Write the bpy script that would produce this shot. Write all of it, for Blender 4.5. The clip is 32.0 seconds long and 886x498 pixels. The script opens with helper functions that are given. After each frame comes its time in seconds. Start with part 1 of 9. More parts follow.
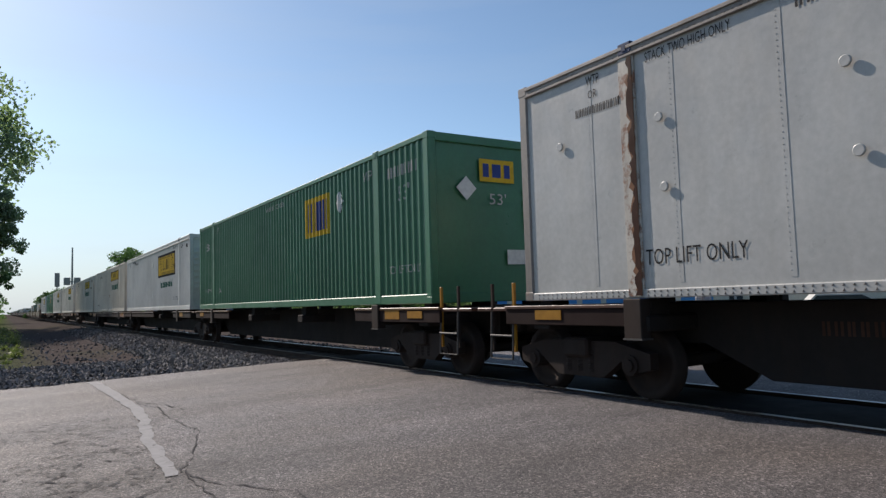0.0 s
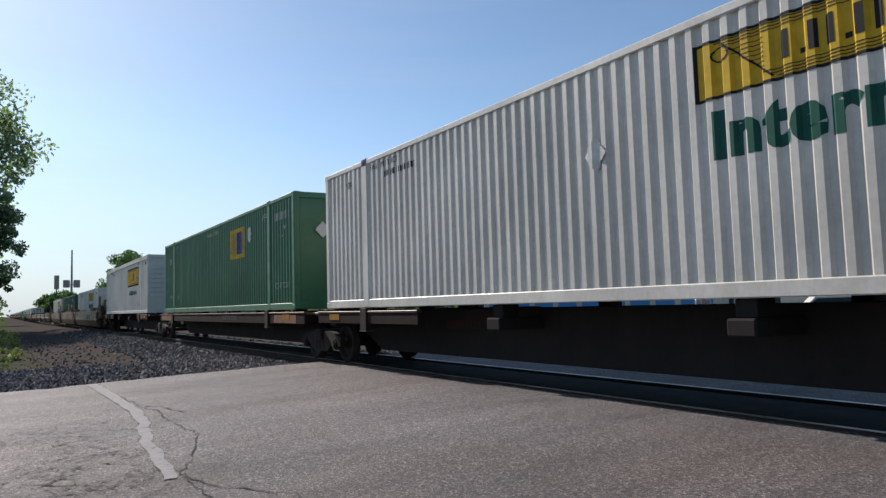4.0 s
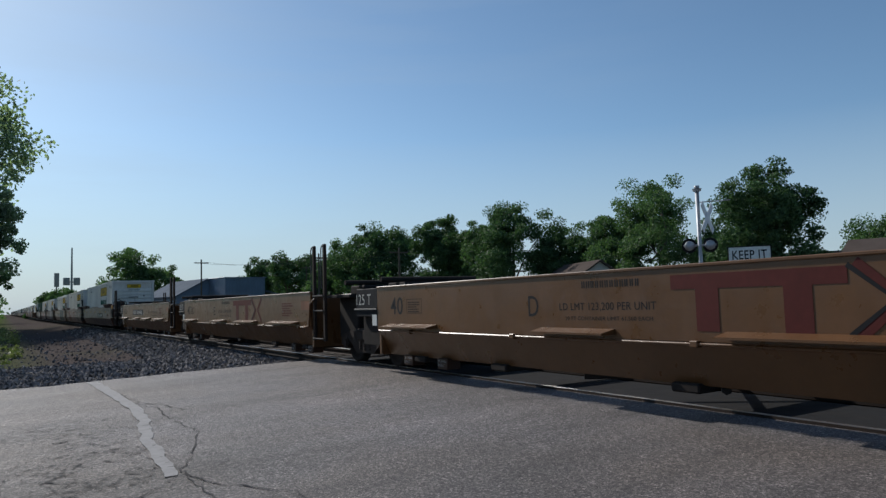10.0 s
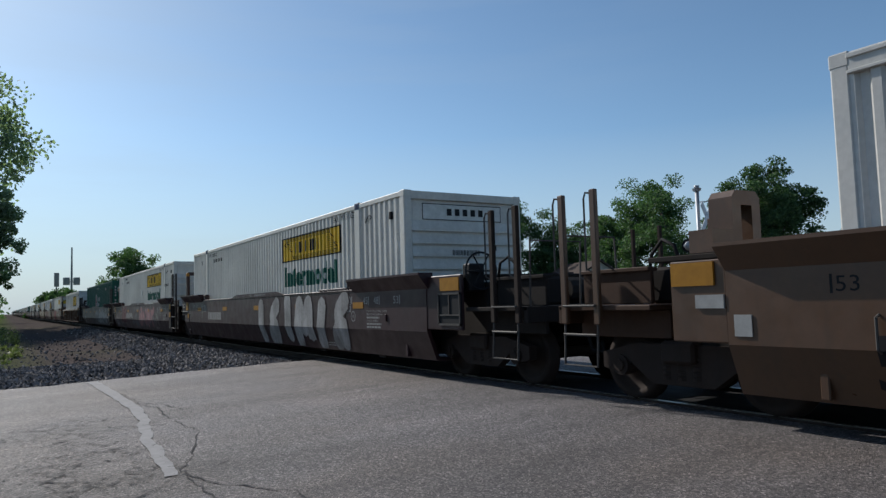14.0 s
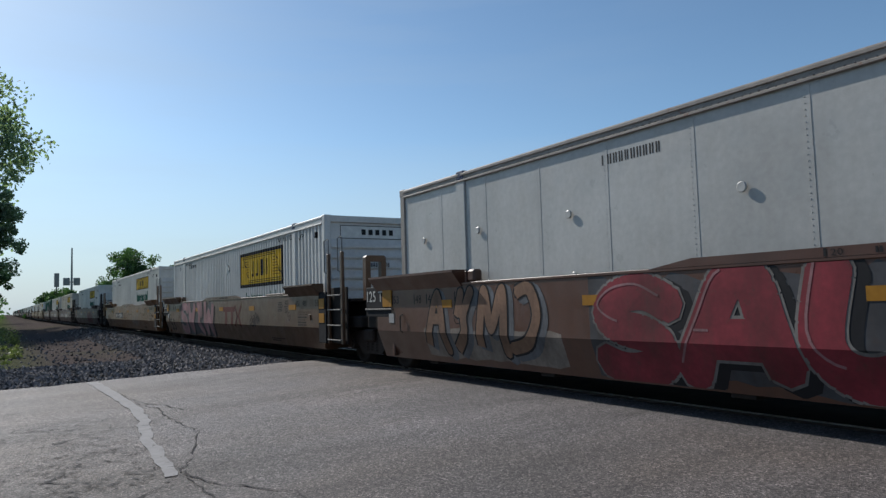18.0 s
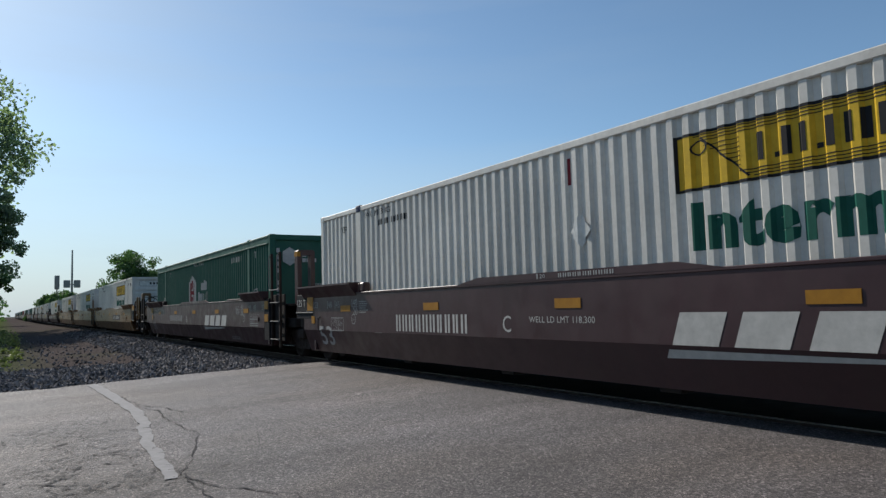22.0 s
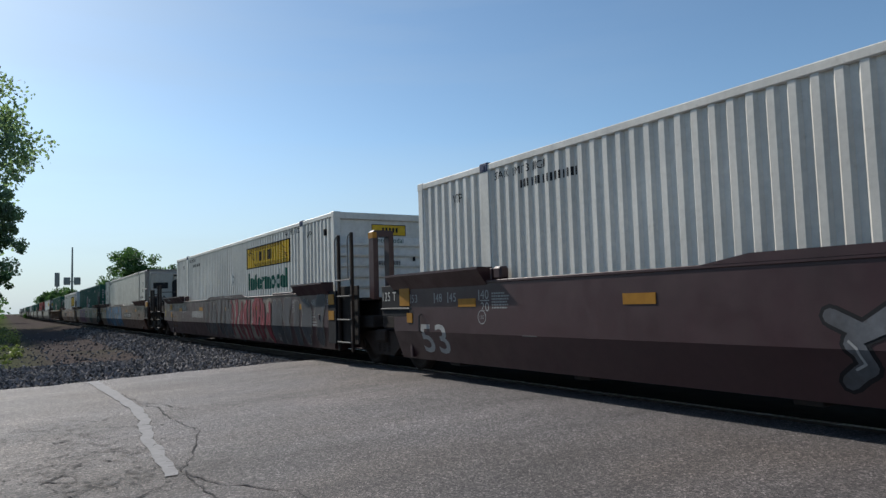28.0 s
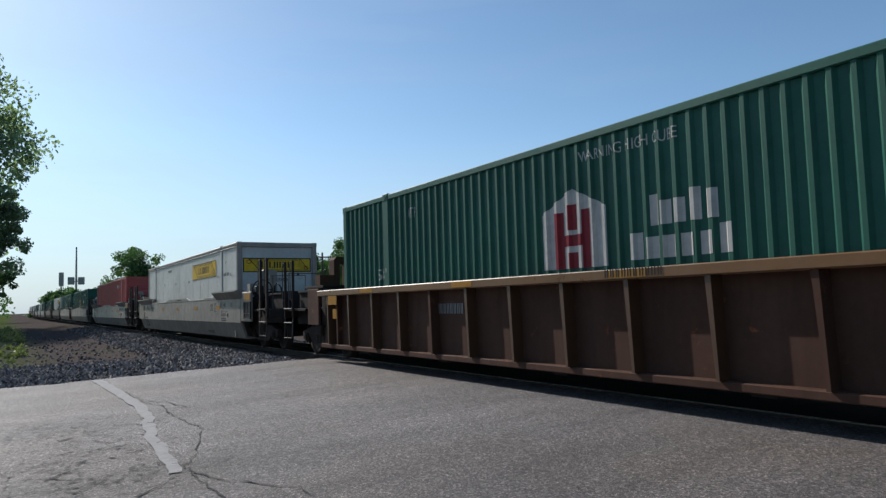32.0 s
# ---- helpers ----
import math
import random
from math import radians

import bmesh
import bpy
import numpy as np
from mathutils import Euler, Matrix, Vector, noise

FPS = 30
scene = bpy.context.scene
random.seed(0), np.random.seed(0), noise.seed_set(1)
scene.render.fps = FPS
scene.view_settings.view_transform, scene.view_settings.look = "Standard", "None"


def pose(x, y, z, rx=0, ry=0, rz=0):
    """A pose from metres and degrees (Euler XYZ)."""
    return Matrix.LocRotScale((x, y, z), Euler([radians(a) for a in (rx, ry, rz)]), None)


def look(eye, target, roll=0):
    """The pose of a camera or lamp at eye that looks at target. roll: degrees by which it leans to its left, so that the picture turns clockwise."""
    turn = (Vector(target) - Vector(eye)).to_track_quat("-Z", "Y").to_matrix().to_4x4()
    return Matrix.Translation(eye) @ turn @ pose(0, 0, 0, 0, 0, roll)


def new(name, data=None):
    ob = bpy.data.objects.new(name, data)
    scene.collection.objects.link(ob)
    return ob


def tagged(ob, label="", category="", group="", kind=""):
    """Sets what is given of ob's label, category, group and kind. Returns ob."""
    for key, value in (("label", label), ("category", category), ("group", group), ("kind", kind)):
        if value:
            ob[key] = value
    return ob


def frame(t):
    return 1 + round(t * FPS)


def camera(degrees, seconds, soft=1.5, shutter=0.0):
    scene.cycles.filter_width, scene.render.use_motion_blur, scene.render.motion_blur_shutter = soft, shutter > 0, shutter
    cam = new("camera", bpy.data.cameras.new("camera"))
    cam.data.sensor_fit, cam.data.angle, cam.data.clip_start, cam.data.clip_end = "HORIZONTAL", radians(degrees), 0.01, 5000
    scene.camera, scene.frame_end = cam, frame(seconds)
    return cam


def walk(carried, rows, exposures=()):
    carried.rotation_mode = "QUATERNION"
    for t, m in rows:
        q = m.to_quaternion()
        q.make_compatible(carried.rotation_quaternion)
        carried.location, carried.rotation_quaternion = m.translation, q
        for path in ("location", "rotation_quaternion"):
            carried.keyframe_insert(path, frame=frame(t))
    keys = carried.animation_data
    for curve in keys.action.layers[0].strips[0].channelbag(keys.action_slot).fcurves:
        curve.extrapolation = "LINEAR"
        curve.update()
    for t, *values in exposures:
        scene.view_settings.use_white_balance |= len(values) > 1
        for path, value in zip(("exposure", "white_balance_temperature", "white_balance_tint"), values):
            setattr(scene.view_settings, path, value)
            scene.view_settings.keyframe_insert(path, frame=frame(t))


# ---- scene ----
# camera: a hand-held phone, almost still, beside a level crossing
cam = camera(64.65, 32.0, soft=1.4)
EYE_Z, ROLL = 1.224, 1.68
VIEW = [
    (0, -31.95, 4.27), (0.5, -31.95, 4.28), (1, -31.97, 4.37), (1.5, -31.97, 4.43), (2, -32.0, 4.43), (2.5, -31.99, 4.46),
    (4.5, -31.975, 4.47), (5, -31.98, 4.43), (5.5, -31.985, 4.38), (6, -31.98, 4.35), (6.5, -31.98, 4.32), (7.5, -31.98, 4.32),
    (8, -31.98, 4.31), (8.5, -31.98, 4.28), (9, -31.99, 4.3), (10, -31.98, 4.28), (11, -31.98, 4.29), (12, -31.99, 4.28),
    (13, -31.98, 4.28), (14, -31.985, 4.26), (15, -31.99, 4.29), (17.5, -31.985, 4.29), (18.5, -31.975, 4.29), (19.4, -31.97, 4.33),
    (20, -31.96, 4.49), (20.5, -31.95, 4.41), (21, -32.0, 4.38), (21.5, -32.0, 4.37), (22, -31.955, 4.48), (22.5, -31.945, 4.39),
    (23, -31.935, 4.28), (23.5, -31.945, 4.23), (24, -31.935, 4.34), (24.5, -31.945, 4.37), (25, -31.965, 4.27), (26, -31.955, 4.28),
    (26.5, -31.935, 4.26), (28.5, -31.955, 4.25), (29, -31.95, 4.25), (29.6, -31.95, 4.23), (29.8, -31.69, 4.23), (30.5, -31.69, 4.225),
    (31, -31.69, 4.22), (32, -31.69, 4.235)]
walk(cam, [(t, pose(0, 0, EYE_Z - (0.02 if t > 29.7 else 0), 90 + pitch, ROLL, yaw)) for t, yaw, pitch in VIEW],
     [(t, s, k, 15 if t < 7 else 10) for t, s, k in (
         (0, 0.08, 6550), (2.5, 0.10, 6500), (5, 0.14, 6450), (6.2, 0.03, 6550), (7.5, -0.02, 6250), (8.3, -0.12, 6150), (9, -0.27, 6150), (11, -0.26, 6150), (12, -0.12, 6150), (13.2, -0.12, 6150),
         (14, -0.19, 6150), (15, -0.10, 6150), (20, -0.13, 6190), (21, -0.13, 6250), (23, -0.06, 6310), (24.2, -0.10, 6280), (26, -0.02, 6250), (28.5, -0.03, 6250), (29, -0.17, 6280), (30, -0.12, 6230), (31, -0.05, 6200), (32, 0.05, 6200))])

# daylight: hazy morning sky, the sun ahead of the camera beyond its left edge
SUN_AZ, SUN_EL = radians(-14), radians(36.5)
world = bpy.data.worlds.new("sky")
scene.world = world
world.use_nodes = True
wn = world.node_tree
sky = wn.nodes.new("ShaderNodeTexSky")
sky.sky_type = "NISHITA"
sky.sun_disc = False
sky.sun_elevation, sky.sun_rotation = SUN_EL, SUN_AZ
sky.altitude, sky.air_density, sky.dust_density, sky.ozone_density = 200, 0.86, 0.62, 2.2
wn.nodes["Background"].inputs["Strength"].default_value = 0.120
haze = wn.nodes.new("ShaderNodeMix")
haze.data_type, haze.blend_type = "RGBA", "MULTIPLY"
haze.inputs[0].default_value, haze.inputs[7].default_value = 1.0, (0.975, 1.075, 1.03, 1)
wn.links.new(sky.outputs[0], haze.inputs[6])
# faint thin cloud streaks all over the sky
place = wn.nodes.new("ShaderNodeTexCoord")
drawn = wn.nodes.new("ShaderNodeMapping")
drawn.inputs["Scale"].default_value, drawn.inputs["Rotation"].default_value = (1.0, 1.2, 7.0), (0.05, 0.04, 0.6)
streaks = wn.nodes.new("ShaderNodeTexNoise")
streaks.inputs["Scale"].default_value, streaks.inputs["Detail"].default_value, streaks.inputs["Roughness"].default_value = 1.9, 6, 0.58
thin = wn.nodes.new("ShaderNodeMapRange")
thin.inputs[1].default_value, thin.inputs[2].default_value, thin.inputs[3].default_value, thin.inputs[4].default_value = 0.47, 0.78, 0.0, 0.18
veil = wn.nodes.new("ShaderNodeMix")
veil.data_type = "RGBA"
veil.inputs[7].default_value = (4.3, 4.9, 5.3, 1)
wn.links.new(place.outputs["Generated"], drawn.inputs[0])
wn.links.new(drawn.outputs[0], streaks.inputs["Vector"])
wn.links.new(streaks.outputs["Fac"], thin.inputs[0])
# the thin cloud shines most towards the sun
toward = wn.nodes.new("ShaderNodeVectorMath")
toward.operation = "DOT_PRODUCT"
toward.inputs[1].default_value = (math.sin(SUN_AZ) * math.cos(SUN_EL), math.cos(SUN_AZ) * math.cos(SUN_EL), math.sin(SUN_EL))
shine = wn.nodes.new("ShaderNodeMapRange")
shine.inputs[1].default_value, shine.inputs[2].default_value, shine.inputs[3].default_value, shine.inputs[4].default_value = 0.45, 0.85, 0.0, 1.25
lit = wn.nodes.new("ShaderNodeMath")
lit.operation = "MULTIPLY"
wn.links.new(place.outputs["Generated"], toward.inputs[0])
wn.links.new(toward.outputs["Value"], shine.inputs[0])
wn.links.new(thin.outputs[0], lit.inputs[0])
wn.links.new(shine.outputs[0], lit.inputs[1])
wn.links.new(lit.outputs[0], veil.inputs[0])
# milky air low over the horizon
height = wn.nodes.new("ShaderNodeSeparateXYZ")
lowness = wn.nodes.new("ShaderNodeMapRange")
lowness.inputs[1].default_value, lowness.inputs[2].default_value, lowness.inputs[3].default_value, lowness.inputs[4].default_value = 0.0, 0.23, 0.90, 0.0
milk = wn.nodes.new("ShaderNodeMix")
milk.data_type = "RGBA"
milk.inputs[7].default_value = (4.2, 5.0, 5.6, 1)
wn.links.new(place.outputs["Generated"], height.inputs[0])
wn.links.new(height.outputs[2], lowness.inputs[0])
wn.links.new(lowness.outputs[0], milk.inputs[0])
wn.links.new(haze.outputs[2], milk.inputs[6])
wn.links.new(milk.outputs[2], veil.inputs[6])
wn.links.new(veil.outputs[2], wn.nodes["Background"].inputs[0])
sun = new("sun", bpy.data.lights.new("sun", "SUN"))
sun.data.energy, sun.data.angle, sun.data.color = 4.9, radians(0.6), (1.0, 0.93, 0.83)
SUN_TO = Vector((math.sin(SUN_AZ) * math.cos(SUN_EL), math.cos(SUN_AZ) * math.cos(SUN_EL), math.sin(SUN_EL)))
sun.matrix_world = look(SUN_TO * 50, (0, 0, 0))


# ---- materials ----
def nodes_of(name):
    m = bpy.data.materials.new(name)
    m.use_nodes = True
    nt = m.node_tree
    return m, nt, nt.nodes["Principled BSDF"]


def noise_node(nt, scale, detail=4, rough=0.6, stretch=(1, 1, 1), coords="Object"):
    co = nt.nodes.new("ShaderNodeTexCoord")
    mp = nt.nodes.new("ShaderNodeMapping")
    mp.inputs["Scale"].default_value = stretch
    n = nt.nodes.new("ShaderNodeTexNoise")
    n.inputs["Scale"].default_value, n.inputs["Detail"].default_value, n.inputs["Roughness"].default_value = scale, detail, rough
    nt.links.new(co.outputs[coords], mp.inputs[0])
    nt.links.new(mp.outputs[0], n.inputs["Vector"])
    return n.outputs["Fac"]


def ramp(nt, fac, stops):
    r = nt.nodes.new("ShaderNodeValToRGB")
    e = r.color_ramp.elements
    while len(e) < len(stops):
        e.new(0.5)
    for k, (p, c) in zip(e, stops):
        k.position, k.color = p, (*c, 1) if len(c) == 3 else c
    nt.links.new(fac, r.inputs[0])
    return r.outputs[0]


def mixc(nt, a, b, fac, mode="MIX"):
    n = nt.nodes.new("ShaderNodeMix")
    n.data_type, n.blend_type = "RGBA", mode
    for sock, v in ((n.inputs[0], fac), (n.inputs[6], a), (n.inputs[7], b)):
        if isinstance(v, (int, float)):
            sock.default_value = v
        elif isinstance(v, tuple):
            sock.default_value = (*v, 1)
        else:
            nt.links.new(v, sock)
    return n.outputs[2]


def bump(nt, bs, fac, strength, dist):
    b = nt.nodes.new("ShaderNodeBump")
    b.inputs["Strength"].default_value, b.inputs["Distance"].default_value = strength, dist
    nt.links.new(fac, b.inputs["Height"])
    nt.links.new(b.outputs[0], bs.inputs["Normal"])


def g(v):
    return (v, v, v)


PAINTS = {}


def paint(name, rgb, rough=0.55, dirt=0.35, dirt_rgb=(0.09, 0.065, 0.05), rust=0.0, spec=0.5):
    """Weathered paint on steel: broad fading, fine grain, streaks that run down, and rust where asked."""
    if name in PAINTS:
        return PAINTS[name]
    rough *= 0.78
    m, nt, bs = nodes_of(name)
    broad = ramp(nt, noise_node(nt, 0.55, 5), [(0.3, g(0.80)), (0.72, g(1.12))])
    fine = ramp(nt, noise_node(nt, 14, 4), [(0.25, g(0.9)), (0.75, g(1.08))])
    c = mixc(nt, rgb, broad, 1.0, "MULTIPLY")
    c = mixc(nt, c, fine, 1.0, "MULTIPLY")
    streak = ramp(nt, noise_node(nt, 2.2, 6, 0.65, (1.6, 1.6, 0.18)), [(0.46, g(0)), (0.78, g(dirt))])
    c = mixc(nt, c, dirt_rgb, streak)
    spots = ramp(nt, noise_node(nt, 6.5, 8, 0.7), [(0.60, g(0)), (0.72, g(dirt * 0.9))])
    c = mixc(nt, c, dirt_rgb, spots)
    if rust:
        rf = ramp(nt, noise_node(nt, 3.1, 9, 0.72), [(0.66 - 0.16 * rust, g(0)), (0.70 - 0.12 * rust, g(0.9))])
        rc = ramp(nt, noise_node(nt, 22, 4), [(0.3, (0.10, 0.03, 0.012)), (0.7, (0.26, 0.10, 0.04))])
        c = mixc(nt, c, rc, rf)
    nt.links.new(c, bs.inputs["Base Color"])
    nt.links.new(ramp(nt, noise_node(nt, 3.3, 5), [(0.2, g(max(0.1, rough - 0.12))), (0.8, g(min(1, rough + 0.2)))]), bs.inputs["Roughness"])
    bs.inputs["Specular IOR Level"].default_value = spec
    bump(nt, bs, noise_node(nt, 35, 3), 0.05, 0.01)
    PAINTS[name] = m
    return m


def plain(name, rgb, rough=0.6, metal=0.0, emit=0.0):
    if name in PAINTS:
        return PAINTS[name]
    m, nt, bs = nodes_of(name)
    c = mixc(nt, rgb, ramp(nt, noise_node(nt, 9, 5), [(0.25, g(0.82)), (0.75, g(1.14))]), 1.0, "MULTIPLY")
    nt.links.new(c, bs.inputs["Base Color"])
    bs.inputs["Roughness"].default_value, bs.inputs["Metallic"].default_value = rough, metal
    bs.inputs["Specular IOR Level"].default_value = 0.5 if rough < 0.45 else 0.2
    if emit:
        bs.inputs["Emission Color"].default_value, bs.inputs["Emission Strength"].default_value = (*rgb, 1), emit
    PAINTS[name] = m
    return m


WHITE = paint("white_container_paint", (0.615, 0.59, 0.53), 0.5, 0.26, (0.22, 0.17, 0.12))
CREAM = paint("cream_container_paint", (0.53, 0.475, 0.385), 0.55, 0.3, (0.24, 0.16, 0.10))
BRIGHT = paint("bright_white_container_paint", (0.565, 0.55, 0.515), 0.45, 0.18, (0.25, 0.22, 0.18))
PLATE = paint("white_aluminium_panel", (0.43, 0.425, 0.40), 0.42, 0.22, (0.25, 0.22, 0.18))
GREEN = paint("green_container_paint", (0.033, 0.145, 0.068), 0.46, 0.22, (0.06, 0.10, 0.06))
DGREEN = paint("dark_green_container_paint", (0.011, 0.084, 0.056), 0.66, 0.25, (0.016, 0.045, 0.03), spec=0.3)
RED = paint("red_container_paint", (0.35, 0.035, 0.03), 0.5, 0.25)
RUSTY = paint("rusted_post_paint", (0.52, 0.48, 0.41), 0.7, 0.4, rust=0.95)
RAILTOP = paint("dull_grey_rail", (0.25, 0.22, 0.19), 0.55, 0.5, rust=0.3)
TAN = paint("tan_car_paint", (0.128, 0.058, 0.021), 0.40, 0.35, (0.07, 0.038, 0.02))
PALE_TAN = paint("pale_tan_car_paint", (0.150, 0.078, 0.040), 0.42, 0.4, (0.07, 0.042, 0.027))
OCHRE = paint("ochre_car_paint", (0.150, 0.071, 0.021), 0.40, 0.28, (0.085, 0.045, 0.022))
BROWN = paint("red_brown_car_paint", (0.085, 0.034, 0.019), 0.45, 0.5, (0.05, 0.032, 0.026))
BRONZE = paint("dull_brown_car_paint", (0.088, 0.044, 0.022), 0.45, 0.5, (0.045, 0.03, 0.022))
# darker brown than the car sides, for end platforms and jacking pads
DARKBROWN = paint("dark_brown_steel", (0.058, 0.030, 0.018), 0.8, 0.6, (0.03, 0.02, 0.015), spec=0.2)
MAROON = paint("maroon_car_paint", (0.046, 0.020, 0.023), 0.5, 0.35, (0.036, 0.025, 0.022), spec=0.36)
DARKMAROON = paint("dark_maroon_car_paint", (0.034, 0.014, 0.016), 0.55, 0.3, (0.030, 0.023, 0.021), spec=0.32)
GREYCAR = paint("grey_faded_car_paint", (0.22, 0.19, 0.16), 0.5, 0.45, (0.10, 0.07, 0.05))
BLACKCAR = paint("black_underframe", (0.027, 0.023, 0.021), 1.15, 0.4, (0.044, 0.031, 0.022), spec=0.14)
STEEL = paint("rolled_steel", (0.031, 0.022, 0.018), 1.0, 0.4, (0.055, 0.030, 0.018), spec=0.2)
REDWHEEL = plain("dark_red_wheel", (0.10, 0.014, 0.016), 0.5)
YELLOW = plain("yellow_reflector", (0.31, 0.145, 0.014), 0.5)
LOGO_YELLOW = plain("logo_yellow", (0.58, 0.37, 0.02), 0.5)
INK = plain("black_ink", (0.012, 0.012, 0.014), 0.6)
BLUEINK = plain("blue_ink", (0.03, 0.055, 0.20), 0.6)
GREENINK = plain("green_ink", (0.008, 0.085, 0.058), 0.55)
WHITEINK = plain("white_ink", (0.42, 0.41, 0.38), 0.6)
GREYINK = plain("grey_ink", (0.26, 0.26, 0.25), 0.6)
REDINK = plain("red_ink", (0.19, 0.014, 0.022), 0.5)
MAROONINK = plain("dull_red_ink", (0.085, 0.016, 0.013), 0.6)
BLUECAST = plain("blue_casting", (0.035, 0.05, 0.10), 0.6)
PLACARD = plain("placard_white", (0.62, 0.62, 0.58), 0.5)
GRAB = plain("grab_iron_white", (0.19, 0.18, 0.165), 0.6)
SPRAY_DULL = plain("dull_white_stencil", (0.30, 0.30, 0.29), 0.7)
DULLGRAB = plain("dull_dark_handrail", (0.075, 0.068, 0.062), 0.6)
DARKPLATE = paint("dark_blue_black_plate", (0.010, 0.011, 0.014), 0.9, 0.3, (0.02, 0.016, 0.014), spec=0.15)
REEFER = paint("cream_white_reefer_panel", (0.40, 0.375, 0.325), 0.45, 0.4, (0.2, 0.17, 0.13))
RUSTPATCH = paint("rubbed_orange_primer", (0.22, 0.085, 0.035), 0.6, 0.6, (0.03, 0.02, 0.018))
RIBBED_RUST = paint("dark_rusted_brown_panel", (0.078, 0.039, 0.026), 1.0, 0.5, (0.02, 0.011, 0.008), rust=0.25, spec=0.15)
RUSTHOLE = paint("dark_rust_hole", (0.042, 0.016, 0.010), 0.9, 0.3, rust=0.3, spec=0.15)
RUSTRUN = paint("rust_run", (0.20, 0.095, 0.05), 0.8, 0.4, (0.12, 0.05, 0.025), spec=0.2)
PEELED = paint("peeled_primer", (0.36, 0.29, 0.22), 0.8, 0.5, (0.20, 0.12, 0.07), spec=0.2)
OCHRESTENCIL = plain("faded_ochre_stencil", (0.15, 0.095, 0.06), 0.8)
# lettering dimmed in colour for the shaded sills; also faint well-car print
SILLMARK = plain("shade_dimmed_faint_lettering", (0.07, 0.066, 0.062), 0.85)
# sill colour holds the shade that the container's overhang casts on it
SILL = paint("shade_dark_spine_sill", (0.026, 0.015, 0.013), 1.1, 0.4, (0.018, 0.010, 0.007), spec=0.12)
RUBBER = plain("black_rubber", (0.012, 0.012, 0.012), 0.8)
# ---- geometry helpers ----
class Geo:
    """Collects faces for one mesh."""

    def __init__(self):
        self.v, self.f = [], []

    def add(self, verts, faces):
        n = len(self.v)
        self.v += [tuple(p) for p in verts]
        self.f += [tuple(i + n for i in q) for q in faces]
        return self

    def box(self, x0, x1, y0, y1, z0, z1, c=0.0):
        if c <= 0:
            vs = [(x, y, z) for z in (z0, z1) for y in (y0, y1) for x in (x0, x1)]
            return self.add(vs, [(0, 2, 3, 1), (4, 5, 7, 6), (0, 1, 5, 4), (2, 6, 7, 3), (0, 4, 6, 2), (1, 3, 7, 5)])
        c = min(c, (x1 - x0) * 0.3, (y1 - y0) * 0.3, (z1 - z0) * 0.3)
        bm = bmesh.new()
        for x in (x0, x1):
            for y in (y0, y1):
                for z in (z0, z1):
                    sx, sy, sz = (c if x == x0 else -c), (c if y == y0 else -c), (c if z == z0 else -c)
                    for p in ((x + sx, y + sy, z), (x + sx, y, z + sz), (x, y + sy, z + sz)):
                        bm.verts.new(p)
        hull = bmesh.ops.convex_hull(bm, input=bm.verts)
        del hull
        bm.verts.index_update()
        self.add([v.co[:] for v in bm.verts], [[v.index for v in f.verts] for f in bm.faces])
        bm.free()
        return self

    def prism_y(self, prof, y0, y1):
        """A closed outline of (x, z), drawn out from y0 to y1."""
        n = len(prof)
        vs = [(x, y, z) for y in (y0, y1) for x, z in prof]
        fs = [(i, (i + 1) % n, n + (i + 1) % n, n + i) for i in range(n)]
        return self.add(vs, fs + [tuple(range(n))[::-1], tuple(range(n, 2 * n))])

    def prism_x(self, prof, x0, x1):
        n = len(prof)
        vs = [(x, y, z) for x in (x0, x1) for y, z in prof]
        fs = [(i, (i + 1) % n, n + (i + 1) % n, n + i) for i in range(n)]
        return self.add(vs, fs + [tuple(range(n))[::-1], tuple(range(n, 2 * n))])

    def tube(self, pts, r, n=8, r1=None):
        pts = [Vector(p) for p in pts]
        rings = []
        for i, p in enumerate(pts):
            d = (pts[min(i + 1, len(pts) - 1)] - pts[max(i - 1, 0)]).normalized()
            a = d.orthogonal().normalized()
            b = d.cross(a)
            rr = r if r1 is None else r + (r1 - r) * i / (len(pts) - 1)
            rings += [p + (a * math.cos(k * math.tau / n) + b * math.sin(k * math.tau / n)) * rr for k in range(n)]
        if len(pts) > 2:
            rings = []
            a = (pts[1] - pts[0]).orthogonal().normalized()
            for i, p in enumerate(pts):
                d = (pts[min(i + 1, len(pts) - 1)] - pts[max(i - 1, 0)]).normalized()
                a = (a - d * a.dot(d)).normalized()
                b = d.cross(a)
                rr = r if r1 is None else r + (r1 - r) * i / (len(pts) - 1)
                rings += [p + (a * math.cos(k * math.tau / n) + b * math.sin(k * math.tau / n)) * rr for k in range(n)]
        fs = []
        for i in range(len(pts) - 1):
            for k in range(n):
                fs.append((i * n + k, i * n + (k + 1) % n, (i + 1) * n + (k + 1) % n, (i + 1) * n + k))
        m = (len(pts) - 1) * n
        return self.add(rings, fs + [tuple(range(n))[::-1], tuple(range(m, m + n))])

    def lathe_x(self, prof, cy, cz, n=24):
        """A profile of (x, radius) turned about the line along x through (cy, cz)."""
        vs, fs, m = [], [], len(prof)
        for k in range(n):
            a = k * math.tau / n
            vs += [(x, cy + r * math.cos(a), cz + r * math.sin(a)) for x, r in prof]
        for k in range(n):
            for i in range(m - 1):
                fs.append((k * m + i, k * m + i + 1, ((k + 1) % n) * m + i + 1, ((k + 1) % n) * m + i))
        return self.add(vs, fs)

    def mesh(self, name, mat, smooth=False):
        me = bpy.data.meshes.new(name)
        me.from_pydata(self.v, [], self.f)
        bm = bmesh.new()
        bm.from_mesh(me)
        bmesh.ops.recalc_face_normals(bm, faces=bm.faces)
        bm.to_mesh(me)
